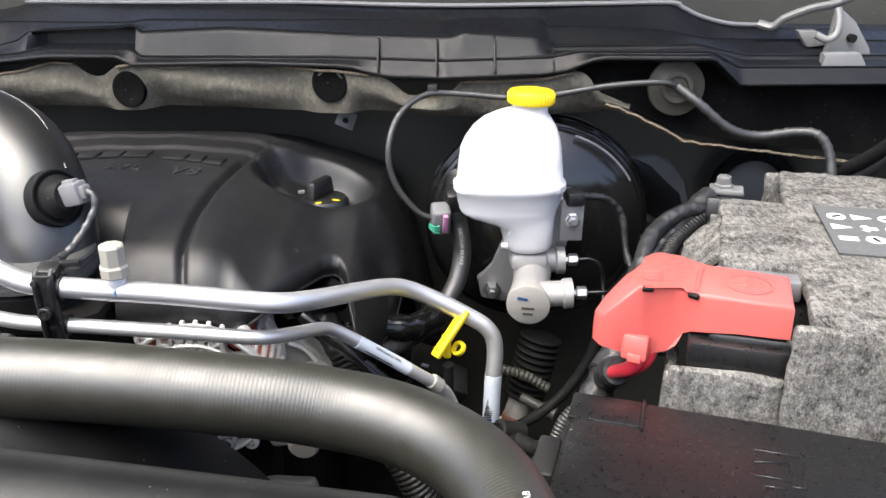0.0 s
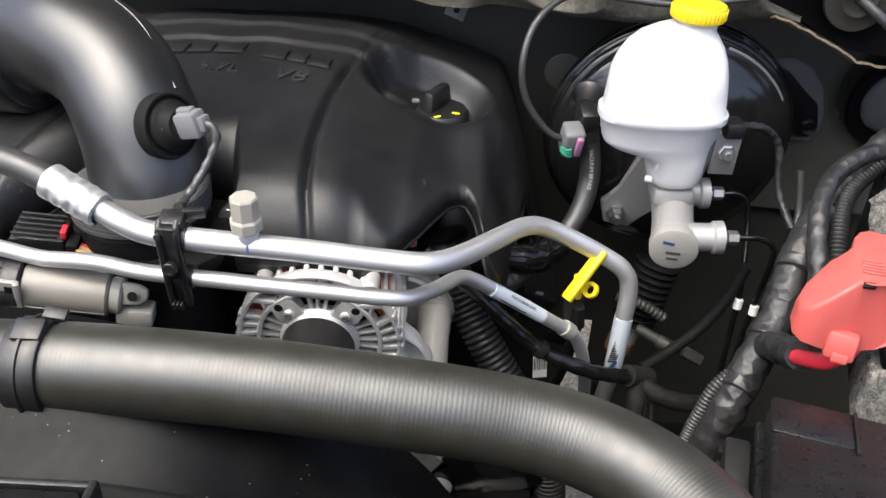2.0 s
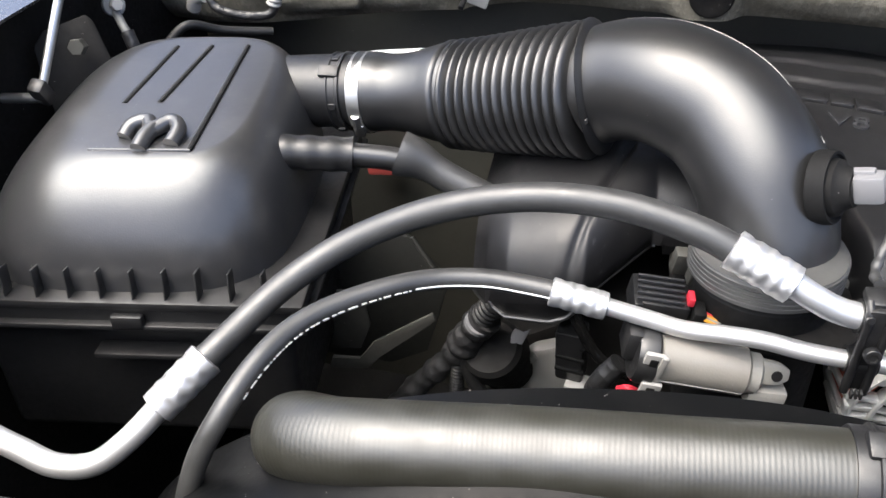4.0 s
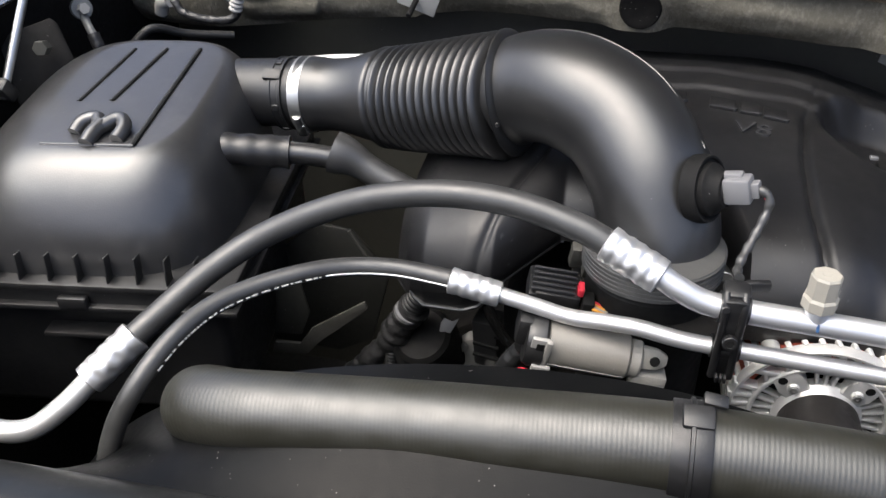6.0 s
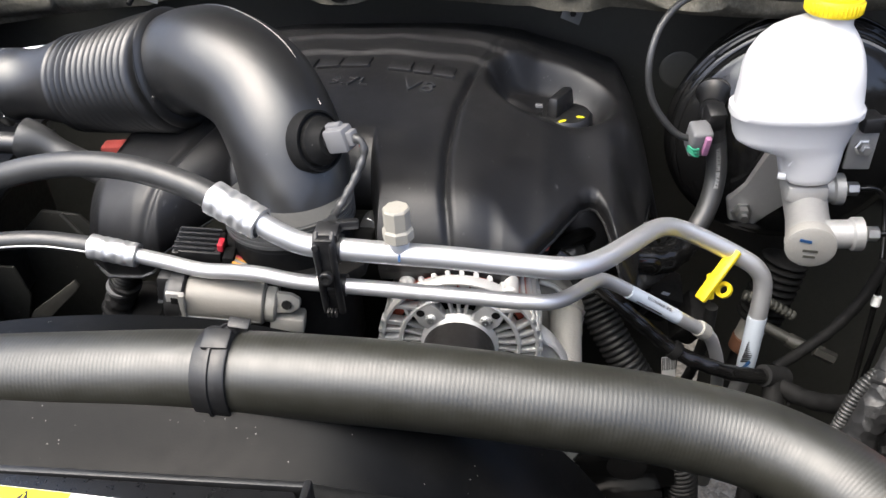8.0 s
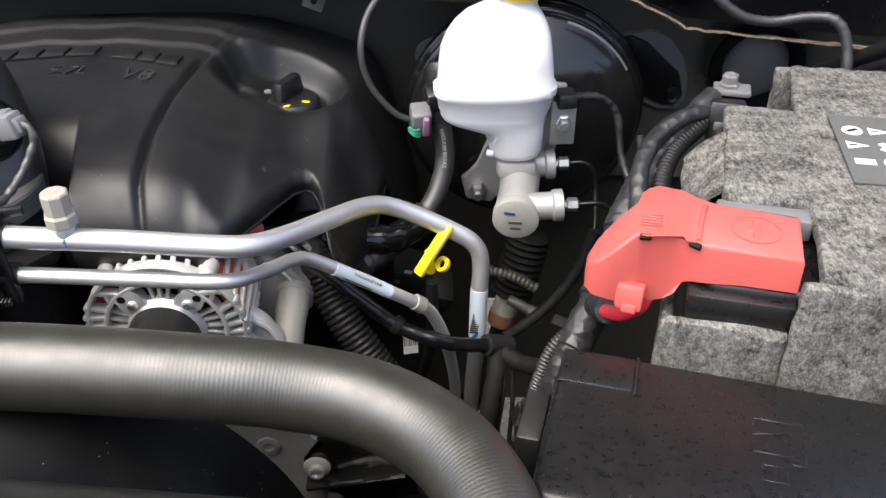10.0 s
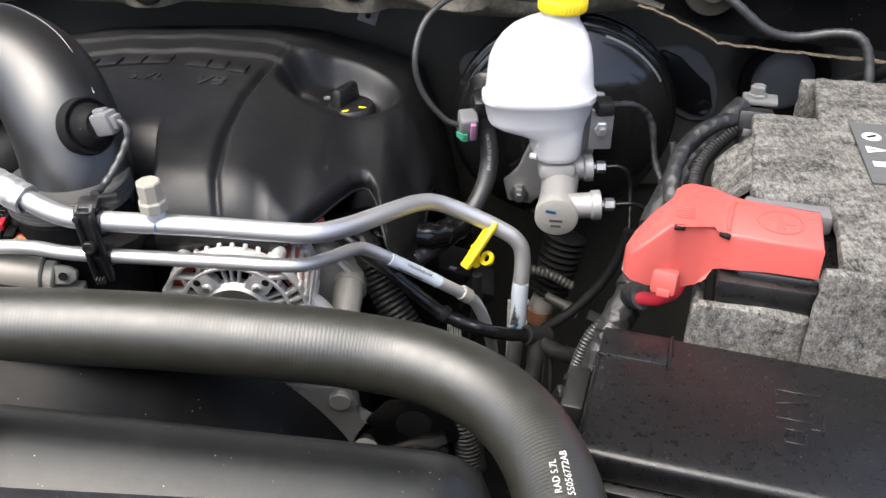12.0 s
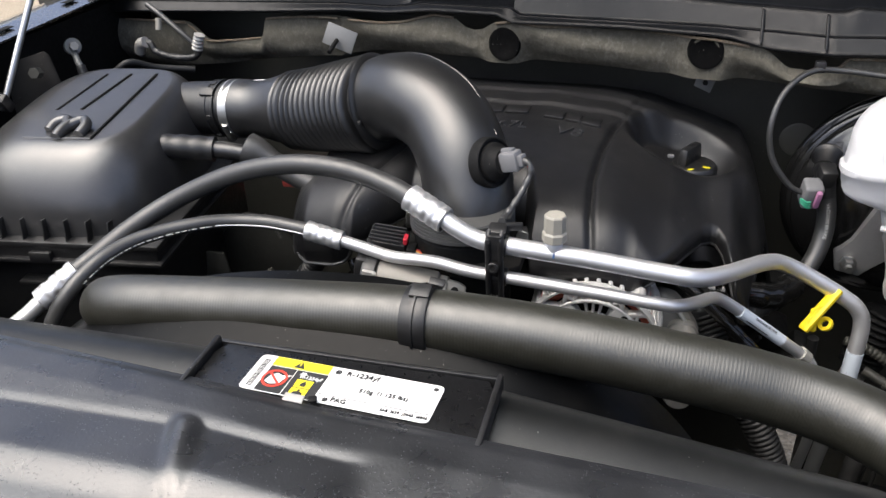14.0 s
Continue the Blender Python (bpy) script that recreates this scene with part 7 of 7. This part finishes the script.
for x0, y0, x1, y1 in ((0.1346, -0.0885, 0.1346, -0.076), (0.1415, -0.0885, 0.1415, -0.076), (0.1485, -0.0885, 0.1485, -0.078), (0.1346, -0.0885, 0.1485, -0.0885), (0.1346, -0.076, 0.1475, -0.076),
                       (0.1296, -0.066, 0.1523, -0.066), (0.138, -0.066, 0.138, -0.058), (0.1523, -0.072, 0.1604, -0.072), (0.1604, -0.072, 0.1604, -0.037), (0.1296, -0.037, 0.1604, -0.037), (0.1296, -0.0425, 0.1296, -0.037), (0.1296, -0.0515, 0.1523, -0.0455), (0.1523, -0.058, 0.1523, -0.0455)):
    # thin embossed outlines on the lid
    d = math.hypot(x1 - x0, y1 - y0)
    part("embossed_bar", box(FX @ pose((x0 + x1) / 2, (y0 + y1) / 2, 1.0444) @ Matrix.Rotation(math.atan2(y1 - y0, x1 - x0), 4, "Z"), d + 0.0010, 0.0012, 0.0012, 0.0003, 1), box_paint, fz)
fcn = part("side_connector", box(FX @ pose(-0.014, -0.035, 0.985), 0.018, 0.05, 0.05, 0.003), black_plastic, fz)
for k in range(4):
    part("latch", box(FX @ pose(-0.024, -0.018 - 0.011 * k, 0.992 - 0.004 * (k % 2)), 0.005, 0.007, 0.022, 0.001), matt_black, fcn)
part("grey_lock", box(FX @ pose(-0.0265, -0.034, 0.978), 0.003, 0.006, 0.014, 0.0008), dull_cast, fcn)

# ================= dipstick =================
dip = thing("oil_dipstick", (0.008, 0.80, 0.90), "yellow oil dipstick handle on a black tube", "dipstick")
ha, hb = Vector((-0.0065, 0.796, 0.9395)), Vector((0.0240, 0.819, 0.9790))
hd = (hb - ha).normalized()
hn = Vector((-0.45, -0.35, 0.82))
hn = (hn - hd * hn.dot(hd)).normalized()
hm = Matrix.Translation((ha + hb) / 2) @ Matrix((hd, hn.cross(hd), hn)).transposed().to_4x4()
part("handle", box(hm, (hb - ha).length + 0.006, 0.0128, 0.006, 0.002, 2), yellow, dip)
part("raised_text", lettering("ENGINE OIL", 0.0080, hm @ pose(0, 0, 0.0036), 0.0004), yellow, dip)
part("loop", lathe(hm @ pose(-0.0085, -0.0035, -0.020, 0, 0, 0), [(0.0045, -0.002), (0.0085, -0.002), (0.0085, 0.002), (0.0045, 0.002), (0.0045, -0.002)], 24), yellow, dip)
part("stem", rod((0.004, 0.812, 0.955), (0.005, 0.812, 0.928), 0.0048, 12), yellow, dip)
part("tube", tube([(0.006, 0.80, 0.925), (0.006, 0.805, 0.88), (0.0, 0.83, 0.80), (-0.02, 0.86, 0.7)], 0.0062, 12), matt_black, dip)

# ================= hoses and looms between engine and wing =================
def ribbed(name, pts, r, label, category="hose", pitch=0.0052, depth=0.0028, mat=None):
    t = thing(name, (pts[-1][0], pts[-1][1], pts[-1][2]), label, category)
    part("ribbed_tube", corrugated(pts, r, depth, pitch, 16), mat or rubber, t)
    return t
ribbed("loom_conduit", [(-0.122, 0.835, 0.938), (-0.107, 0.815, 0.908), (-0.088, 0.795, 0.880), (-0.063, 0.778, 0.845), (-0.037, 0.767, 0.805), (-0.012, 0.760, 0.745), (0.0, 0.755, 0.66)], 0.0175, "ribbed black loom conduit beside the alternator", "wiring conduit", pitch=0.0064, depth=0.0030, mat=soft_rubber)
t = thing("conduit_tape", (-0.122, 0.835, 0.938), "black tape wound over the end of the loom conduit", "wiring tape")
part("wrap", tube([(-0.150, 0.850, 0.960), (-0.132, 0.842, 0.947), (-0.120, 0.831, 0.931), (-0.114, 0.823, 0.920)], lumpy(0.0190, 0.06), 18, 10), tape, t)
st = ribbed("steering_gaiter", [(0.13, 0.985, 0.86), (0.12, 0.978, 0.82), (0.108, 0.972, 0.775)], 0.026, "black ribbed rubber steering gaiter", "gaiter", 0.009, 0.007, matt_black)
part("collar", rod((0.107, 0.972, 0.775), (0.098, 0.968, 0.745), 0.017, 20), dull_cast, st)
part("rusty_joint", rod((0.098, 0.968, 0.748), (0.094, 0.966, 0.728), 0.018, 14), rust, st)
part("shaft", rod((0.094, 0.966, 0.73), (0.06, 0.94, 0.60), 0.011, 14), matt_black, st)
for nm, pts, r, m_, lb in (
    ("power_cable", [(-0.150, 0.800, 0.985), (-0.105, 0.785, 0.955), (-0.066, 0.775, 0.922), (-0.028, 0.766, 0.893), (0.015, 0.760, 0.877), (0.045, 0.768, 0.864), (0.074, 0.783, 0.850)], 0.0078, gloss_black, "thick glossy black cable under the aluminium pipes"),
    ("coolant_hose", [(-0.17, 0.90, 0.935), (-0.115, 0.868, 0.935), (-0.075, 0.862, 0.937), (-0.035, 0.872, 0.932), (-0.008, 0.900, 0.934)], 0.0165, gloss_black, "black hose bending under the suction pipe"),
    ("lower_cable", [(0.085, 0.812, 0.835), (0.118, 0.835, 0.842), (0.146, 0.842, 0.868), (0.168, 0.846, 0.905), (0.182, 0.850, 0.95)], 0.0062, matt_black, "black cable running up to the brake pipes"),
    ("tie_wire", [(0.074, 0.783, 0.850), (0.073, 0.765, 0.83), (0.066, 0.745, 0.80), (0.058, 0.73, 0.75), (0.05, 0.72, 0.68)], 0.0105, matt_black, "dark cable dropping beside the hose"),
    ("wheel_cable", [(0.074, 0.783, 0.845), (0.095, 0.765, 0.842), (0.115, 0.745, 0.852), (0.130, 0.725, 0.872), (0.138, 0.705, 0.905)], 0.0095, matt_black, "dark cable behind the fuse box")):
    t = thing(nm, pts[-1], lb, "cable")
    part("cable", tube(pts, (lambda r: (lambda s, l: r + r * 0.05 * math.sin(s * 300)))(r), 14, 8), m_, t)
    if nm == "power_cable":
        part("cable_joint", tube([(0.062, 0.776, 0.857), (0.074, 0.783, 0.850), (0.088, 0.79, 0.842)], 0.0115, 14), soft_rubber, t, "black rubber joint")
        part("cable_tie", rod((-0.034, 0.768, 0.897), (-0.027, 0.766, 0.892), 0.0098, 14), matt_black, t)
lo = thing("branch_loom", (-0.72, 0.82, 0.77), "taped engine loom that forks beside the cover", "wiring")
part("ribbed_conduit", corrugated([(-0.580, 0.800, 0.990), (-0.600, 0.804, 0.962), (-0.614, 0.809, 0.938), (-0.626, 0.814, 0.916)], 0.0130, 0.0032, 0.0062, 18), soft_rubber, lo)
part("taped_fork", tube([(-0.616, 0.810, 0.930), (-0.632, 0.816, 0.904), (-0.643, 0.820, 0.880), (-0.652, 0.822, 0.864)], lumpy(0.0160, 0.10), 20, 12), tape, lo)
part("taped_branch", tube([(-0.640, 0.820, 0.884), (-0.664, 0.820, 0.852), (-0.694, 0.820, 0.815), (-0.730, 0.820, 0.765)], lumpy(0.0125, 0.08), 18, 12), tape, lo)
part("ribbed_branch", corrugated([(-0.644, 0.816, 0.874), (-0.647, 0.814, 0.845), (-0.648, 0.815, 0.785)], 0.0070, 0.0020, 0.0042, 14), soft_rubber, lo)
part("smooth_branch", tube([(-0.640, 0.815, 0.880), (-0.632, 0.812, 0.850), (-0.615, 0.810, 0.820), (-0.590, 0.810, 0.790)], 0.0078, 14), soft_rubber, lo)
part("pale_tape", tube([(-0.622, 0.806, 0.926), (-0.624, 0.807, 0.922)], 0.0148, 18), grey_plug, lo, "narrow pale tape ring")

for nm, pts, r, lb in (
    ("rear_cable", [(0.455, 1.02, 1.05), (0.473, 0.98, 1.082), (0.485, 0.93, 1.118), (0.490, 0.88, 1.155), (0.50, 0.84, 1.19), (0.53, 0.80, 1.215)], 0.0085, "thick black cable behind the battery"),
    ("drop_wire", [(0.083, 0.775, 0.848), (0.080, 0.75, 0.81), (0.074, 0.74, 0.76), (0.072, 0.73, 0.68)], 0.0024, "thin black wire hanging beside the fuse box"),
    ("drop_wire", [(0.090, 0.775, 0.845), (0.090, 0.75, 0.80), (0.087, 0.74, 0.75), (0.084, 0.73, 0.67)], 0.0026, "thin black wire hanging beside the fuse box")):
    t = thing(nm, pts[-1], lb, "cable")
    part("cable", tube(pts, r, 14, 8), matt_black if r < 0.006 else soft_rubber, t)
# plugs that end the two conduits beside the fuse box
fp = thing("fusebox_plugs", (0.09, 0.66, 0.82), "black wiring plugs with latches hanging beside the fuse box", "connector")
for p, r in (((0.098, 0.678, 0.850), 12), ((0.107, 0.665, 0.832), 20), ((0.094, 0.655, 0.805), 8)):
    pb = part("plug", box(pose(*p, 20, 8, r), 0.026, 0.022, 0.030, 0.003), black_plastic, fp)
    part("latch", box(pose(p[0] - 0.001, p[1] - 0.012, p[2] + 0.003, 20, 8, r), 0.012, 0.004, 0.018, 0.001), matt_black, pb)
    for k in range(3):
        part("plug_rib", box(pose(p[0] - 0.008 + 0.008 * k, p[1] - 0.011, p[2] - 0.006, 20, 8, r), 0.0025, 0.004, 0.014, 0.0005, 1), matt_black, pb)
part("red_lock", box(pose(0.1, 0.669, 0.868, 20, 8, 12), 0.004, 0.004, 0.007, 0.0008), red_wire, fp, "tiny red lock")
part("pale_lock", box(pose(0.092, 0.644, 0.802, 20, 8, 8), 0.006, 0.003, 0.005, 0.0008), grey_plug, fp)
# sockets on the driver's side head, with pale paper dots
hs = thing("head_sockets", (-0.03, 0.92, 0.80), "black coil sockets with pale square stickers under the suction pipe", "connector")
for x, y, z, w in ((-0.030, 0.925, 0.845, 0.046), (-0.024, 0.985, 0.872, 0.046), (0.008, 0.90, 0.83, 0.03)):
    sb = part("socket", box(pose(x, y, z, 20, 24, 8), w, 0.045, 0.05, 0.005), matt_black, hs)
    if w > 0.04:
        part("paper_dot", box(pose(x + 0.006, y - 0.0245, z + 0.016, 20, 24, 8), 0.009, 0.0006, 0.013), pale_tag, sb, "pale square sticker")
        part("socket_rib", box(pose(x - 0.012, y - 0.024, z - 0.004, 20, 24, 8), 0.006, 0.006, 0.03, 0.001), black_plastic, sb)
nb = thing("paper_tag", (-0.0207, 0.84, 0.80), "small white printed barcode tag beside the conduit", "label")
TG = pose(-0.0207, 0.835, 0.810, 62, 12, 24)
part("sheet", box(TG, 0.018, 0.024, 0.0008), faded_print, nb)
for k in range(8):
    part("code_bar", box(TG @ pose(-0.0078 + 0.0022 * k, 0.004, 0.0006), 0.0009 if k % 3 else 0.0014, 0.014, 0.0003), black_print, nb)
bh = thing("brake_hose_fittings", (0.10, 0.90, 0.80), "weathered brake hose fittings low beside the steering shaft", "fitting")
part("fitting", rod((0.098, 0.91, 0.812), (0.128, 0.895, 0.803), 0.0065, 14), bracket_dust, bh)
part("crimp", rod((0.122, 0.898, 0.804), (0.140, 0.888, 0.800), 0.0085, 14), bracket_dust, bh)
part("fitting", rod((0.150, 0.885, 0.800), (0.172, 0.878, 0.792), 0.0075, 6), bracket_dust, bh)
part("ribbed_line", corrugated([(0.075, 0.94, 0.835), (0.105, 0.935, 0.828), (0.135, 0.93, 0.812)], 0.0062, 0.0016, 0.006, 12), steel_paint, bh)
ribbed("rear_conduit", [(0.47, 1.0, 1.06), (0.495, 0.95, 1.097), (0.498, 0.90, 1.136), (0.51, 0.86, 1.165), (0.54, 0.82, 1.19)], 0.0095, "ribbed black conduit behind the battery", "wiring conduit", 0.0036, 0.0018)

# compressor bracket with bolts below the hose
cb = thing("accessory_bracket", (-0.16, 0.74, 0.61), "cast grey accessory bracket with flange bolts and a black stamped plate", "bracket")
def upright(y):
    return Matrix.Translation((0, y, 0)) @ Euler((radians(90), 0, 0)).to_matrix().to_4x4()
part("casting", prism(upright(0.762), [(-0.232, 0.812), (-0.140, 0.806), (-0.132, 0.780), (-0.136, 0.756), (-0.131, 0.752), (-0.112, 0.749), (-0.116, 0.741), (-0.136, 0.736), (-0.141, 0.712), (-0.136, 0.692), (-0.122, 0.668), (-0.126, 0.600), (-0.150, 0.600), (-0.152, 0.668), (-0.178, 0.690), (-0.205, 0.740), (-0.222, 0.775)], 0.020, 0.004), rough_iron, cb)
part("boss_ring", lathe(upright(0.742) @ pose(-0.1785, 0.7465, 0), [(0.013, 0), (0.0125, 0.0025), (0.0065, 0.0028), (0.0058, -0.003), (0, -0.003)], 24), rough_iron, cb)
part("boss_eye", rod((-0.152, 0.760, 0.792), (-0.152, 0.735, 0.790), 0.013, 20), dull_cast, cb)
bm = prism(upright(0.748), [(-0.143, 0.726), (-0.134, 0.738), (-0.122, 0.758), (-0.100, 0.782), (-0.060, 0.792), (-0.030, 0.780), (-0.012, 0.725), (-0.040, 0.710), (-0.140, 0.692), (-0.146, 0.706)], 0.006, 0.0015)
plate_ob = part("stamped_plate", bm, gloss_black, cb, "black stamped plate")
part("plate_flange", prism(upright(0.744), [(-0.141, 0.696), (-0.139, 0.692), (-0.028, 0.7085), (-0.028, 0.7125)], 0.022, 0.0008), gloss_black, plate_ob)
part("plate_below", prism(upright(0.765), [(-0.150, 0.700), (-0.020, 0.715), (0.0, 0.640), (-0.140, 0.600)], 0.004, 0.001), matt_black, plate_ob)
part("round_hole", lathe(upright(0.7418) @ pose(-0.0690, 0.7495, 0), [(0, 0.0004), (0.0195, 0.0004), (0.0212, 0.0)], 32), matt_black, plate_ob)
for x, z, y in ((-0.1285, 0.7105, 0.742), (-0.120, 0.640, 0.752)):
    part("flange_bolt", lathe(upright(y) @ pose(x, z, 0), [(0, 0), (0.0155, 0), (0.0155, 0.002), (0.0115, 0.0045), (0.0095, 0.005), (0.0095, 0.011), (0.0065, 0.0115), (0.0058, 0.007), (0, 0.007)], 24), dull_cast, cb, sharp=20)

# grey plates under the intake side
fr = thing("inner_wing_plates", (-0.74, 0.9, 0.76), "dusty dark stamped plates of the inner wing behind the hoses", "bracket")
part("plate", prism(upright(0.915), [(-0.835, 0.770), (-0.815, 0.905), (-0.760, 0.955), (-0.715, 0.950), (-0.672, 0.895), (-0.700, 0.79), (-0.745, 0.765)], 0.006, 0.002), plate_dust, fr)
part("strip", prism(upright(0.800), [(-0.775, 0.868), (-0.745, 0.868), (-0.730, 0.893), (-0.667, 0.938), (-0.664, 0.930), (-0.672, 0.920), (-0.722, 0.878), (-0.738, 0.856), (-0.780, 0.852)], 0.004, 0.0012), bracket_dust, fr, "dusty bare bracket strip")
part("upright_web", prism(upright(0.812), [(-0.779, 0.870), (-0.748, 0.872), (-0.735, 0.905), (-0.742, 0.945), (-0.768, 0.945)], 0.004, 0.001), plate_dust, fr)
part("rod", rod((-0.700, 0.86, 0.983), (-0.680, 0.86, 0.948), 0.0024, 10), bracket_dust, fr)
cp = thing("coil_plug", (-0.59, 0.87, 0.80), "black ignition coil with a pale clip on the valve cover", "ignition coil")
part("body", lathe(Matrix.Translation((-0.600, 0.862, 0.825)) @ Euler((radians(35), radians(-12), 0)).to_matrix().to_4x4(), [(0, 0.078), (0.028, 0.077), (0.033, 0.072), (0.035, 0.045), (0.031, 0.040), (0.031, 0.0), (0, 0)], 28), matt_black, cp)
part("clip", prism(Matrix.Translation((-0.584, 0.826, 0.896)) @ Euler((radians(50), 0, radians(12))).to_matrix().to_4x4(), [(-0.010, -0.006), (0.002, -0.008), (0.012, 0.008), (0.004, 0.004), (-0.004, 0.009), (-0.008, 0.004)], 0.003, 0.0008), grey_plug, cp)
pk = thing("plug_stack", (-0.528, 0.76, 0.89), "stacked black plugs with a pale end beside the throttle", "connector")
part("body", box(pose(-0.530, 0.765, 0.938, 8, 0, -12), 0.026, 0.024, 0.062, 0.003), black_plastic, pk)
for k in range(3):
    part("rib", box(pose(-0.531, 0.7525, 0.952 - 0.014 * k, 8, 0, -12), 0.027, 0.003, 0.004, 0.0008), matt_black, pk)
part("pale_end", box(pose(-0.522, 0.758, 0.903, 8, 0, -12), 0.022, 0.02, 0.010, 0.002), pale_steel, pk)
part("cable", tube([(-0.530, 0.745, 0.997), (-0.524, 0.74, 0.985), (-0.511, 0.738, 0.963), (-0.498, 0.736, 0.951), (-0.480, 0.735, 0.942), (-0.46, 0.735, 0.94)], 0.0055, 12), gloss_black, pk)
part("cable", tube([(-0.49, 0.70, 0.985), (-0.503, 0.70, 0.965), (-0.508, 0.71, 0.94), (-0.505, 0.72, 0.90)], 0.009, 12), tape, pk)
rc = thing("red_wires", (-0.45, 0.64, 0.97), "short red wires tucked under the throttle motor", "wiring")
for k in range(3):
    part("wire", tube([(-0.491 + 0.003 * k, 0.664, 0.990), (-0.484 + 0.004 * k, 0.658, 0.998 - 0.003 * k), (-0.474 + 0.004 * k, 0.660, 0.992)], 0.0024, 8), red_wire, rc)
rs = thing("red_clip_block", (-0.835, 1.24, 0.83), "red plastic block low behind the air cleaner", "clip")
part("block", box(pose(-0.835, 1.24, 0.858, 0, 0, 5), 0.045, 0.03, 0.032, 0.005), red, rs)
part("tab", box(pose(-0.81, 1.235, 0.862, 0, 10, 5), 0.02, 0.02, 0.014, 0.003), red, rs)

# passenger-side corner: body wiring and brackets
cw = thing("corner_loom", (-0.98, 1.15, 1.1), "grey taped wiring in the passenger corner by the bulkhead", "wiring")
part("wire", tube([(-1.045, 1.15, 1.105), (-1.035, 1.145, 1.125), (-1.02, 1.143, 1.128), (-1.01, 1.14, 1.116), (-0.985, 1.14, 1.108), (-0.95, 1.145, 1.106), (-0.935, 1.147, 1.115), (-0.93, 1.15, 1.135)], 0.0058, 10), tape, cw)
part("wire", tube([(-1.03, 1.17, 1.185), (-1.0, 1.16, 1.17), (-0.965, 1.15, 1.148), (-0.94, 1.148, 1.128), (-0.932, 1.148, 1.118)], 0.0045, 10), rubber, cw)
part("taped_end", tube([(-1.043, 1.145, 1.112), (-1.036, 1.140, 1.126), (-1.024, 1.138, 1.131)], 0.0092, 14), pale_steel, cw, "pale cloth-taped end")
part("taped_end", corrugated([(-0.934, 1.142, 1.120), (-0.930, 1.142, 1.132), (-0.925, 1.142, 1.146)], 0.0082, 0.003, 0.006, 12), pale_steel, cw, "pale cloth-taped end")
part("clip_pin", rod((-1.0, 1.15, 1.168), (-1.0, 1.145, 1.150), 0.005, 10), ivory, cw)
wb = thing("wing_bracket", (-1.06, 0.92, 1.0), "dark steel bracket with a bolt on the inner wing", "bracket")
part("plate", prism(Matrix.Translation((-1.06, 0.905, 1.09)) @ Euler((radians(70), 0, radians(35))).to_matrix().to_4x4(), [(-0.035, 0.06), (-0.022, 0.075), (0.022, 0.085), (0.028, 0.078), (0.05, -0.03), (0.03, -0.05), (-0.03, -0.04)], 0.005, 0.002), dirty_black, wb)
part("bolt", rod((-1.053, 0.912, 1.147), (-1.049, 0.898, 1.151), 0.0085, 6), steel_paint, wb)
part("stay", tube([(-1.07, 0.90, 1.10), (-1.05, 0.90, 1.06), (-1.07, 0.88, 1.0)], 0.006, 10), dirty_black, wb)
gb = thing("ground_stud", (-1.08, 1.03, 1.10), "weathered washer bolt with a taped ground lead on the inner wing", "bolt")
part("washer", rod((-1.084, 1.033, 1.150), (-1.078, 1.028, 1.152), 0.013, 18), spring_grey, gb)
part("nut", rod((-1.079, 1.029, 1.151), (-1.069, 1.020, 1.155), 0.007, 6), pale_steel, gb)
part("lug", tube([(-1.078, 1.027, 1.145), (-1.066, 1.015, 1.134), (-1.056, 1.008, 1.124)], 0.005, 10), spring_grey, gb)
part("lead", tube([(-1.058, 1.009, 1.128), (-1.052, 1.005, 1.115), (-1.045, 1.005, 1.095)], 0.0075, 12), tape, gb)
cl2 = thing("wing_cable", (-1.0, 1.06, 1.08), "black cable looping along the inner wing", "cable")
part("cable", tube([(-1.09, 0.99, 1.10), (-1.06, 1.01, 1.09), (-1.035, 1.04, 1.10), (-1.01, 1.06, 1.12), (-0.98, 1.09, 1.105), (-0.93, 1.12, 1.095)], 0.0055, 12), soft_rubber, cl2)
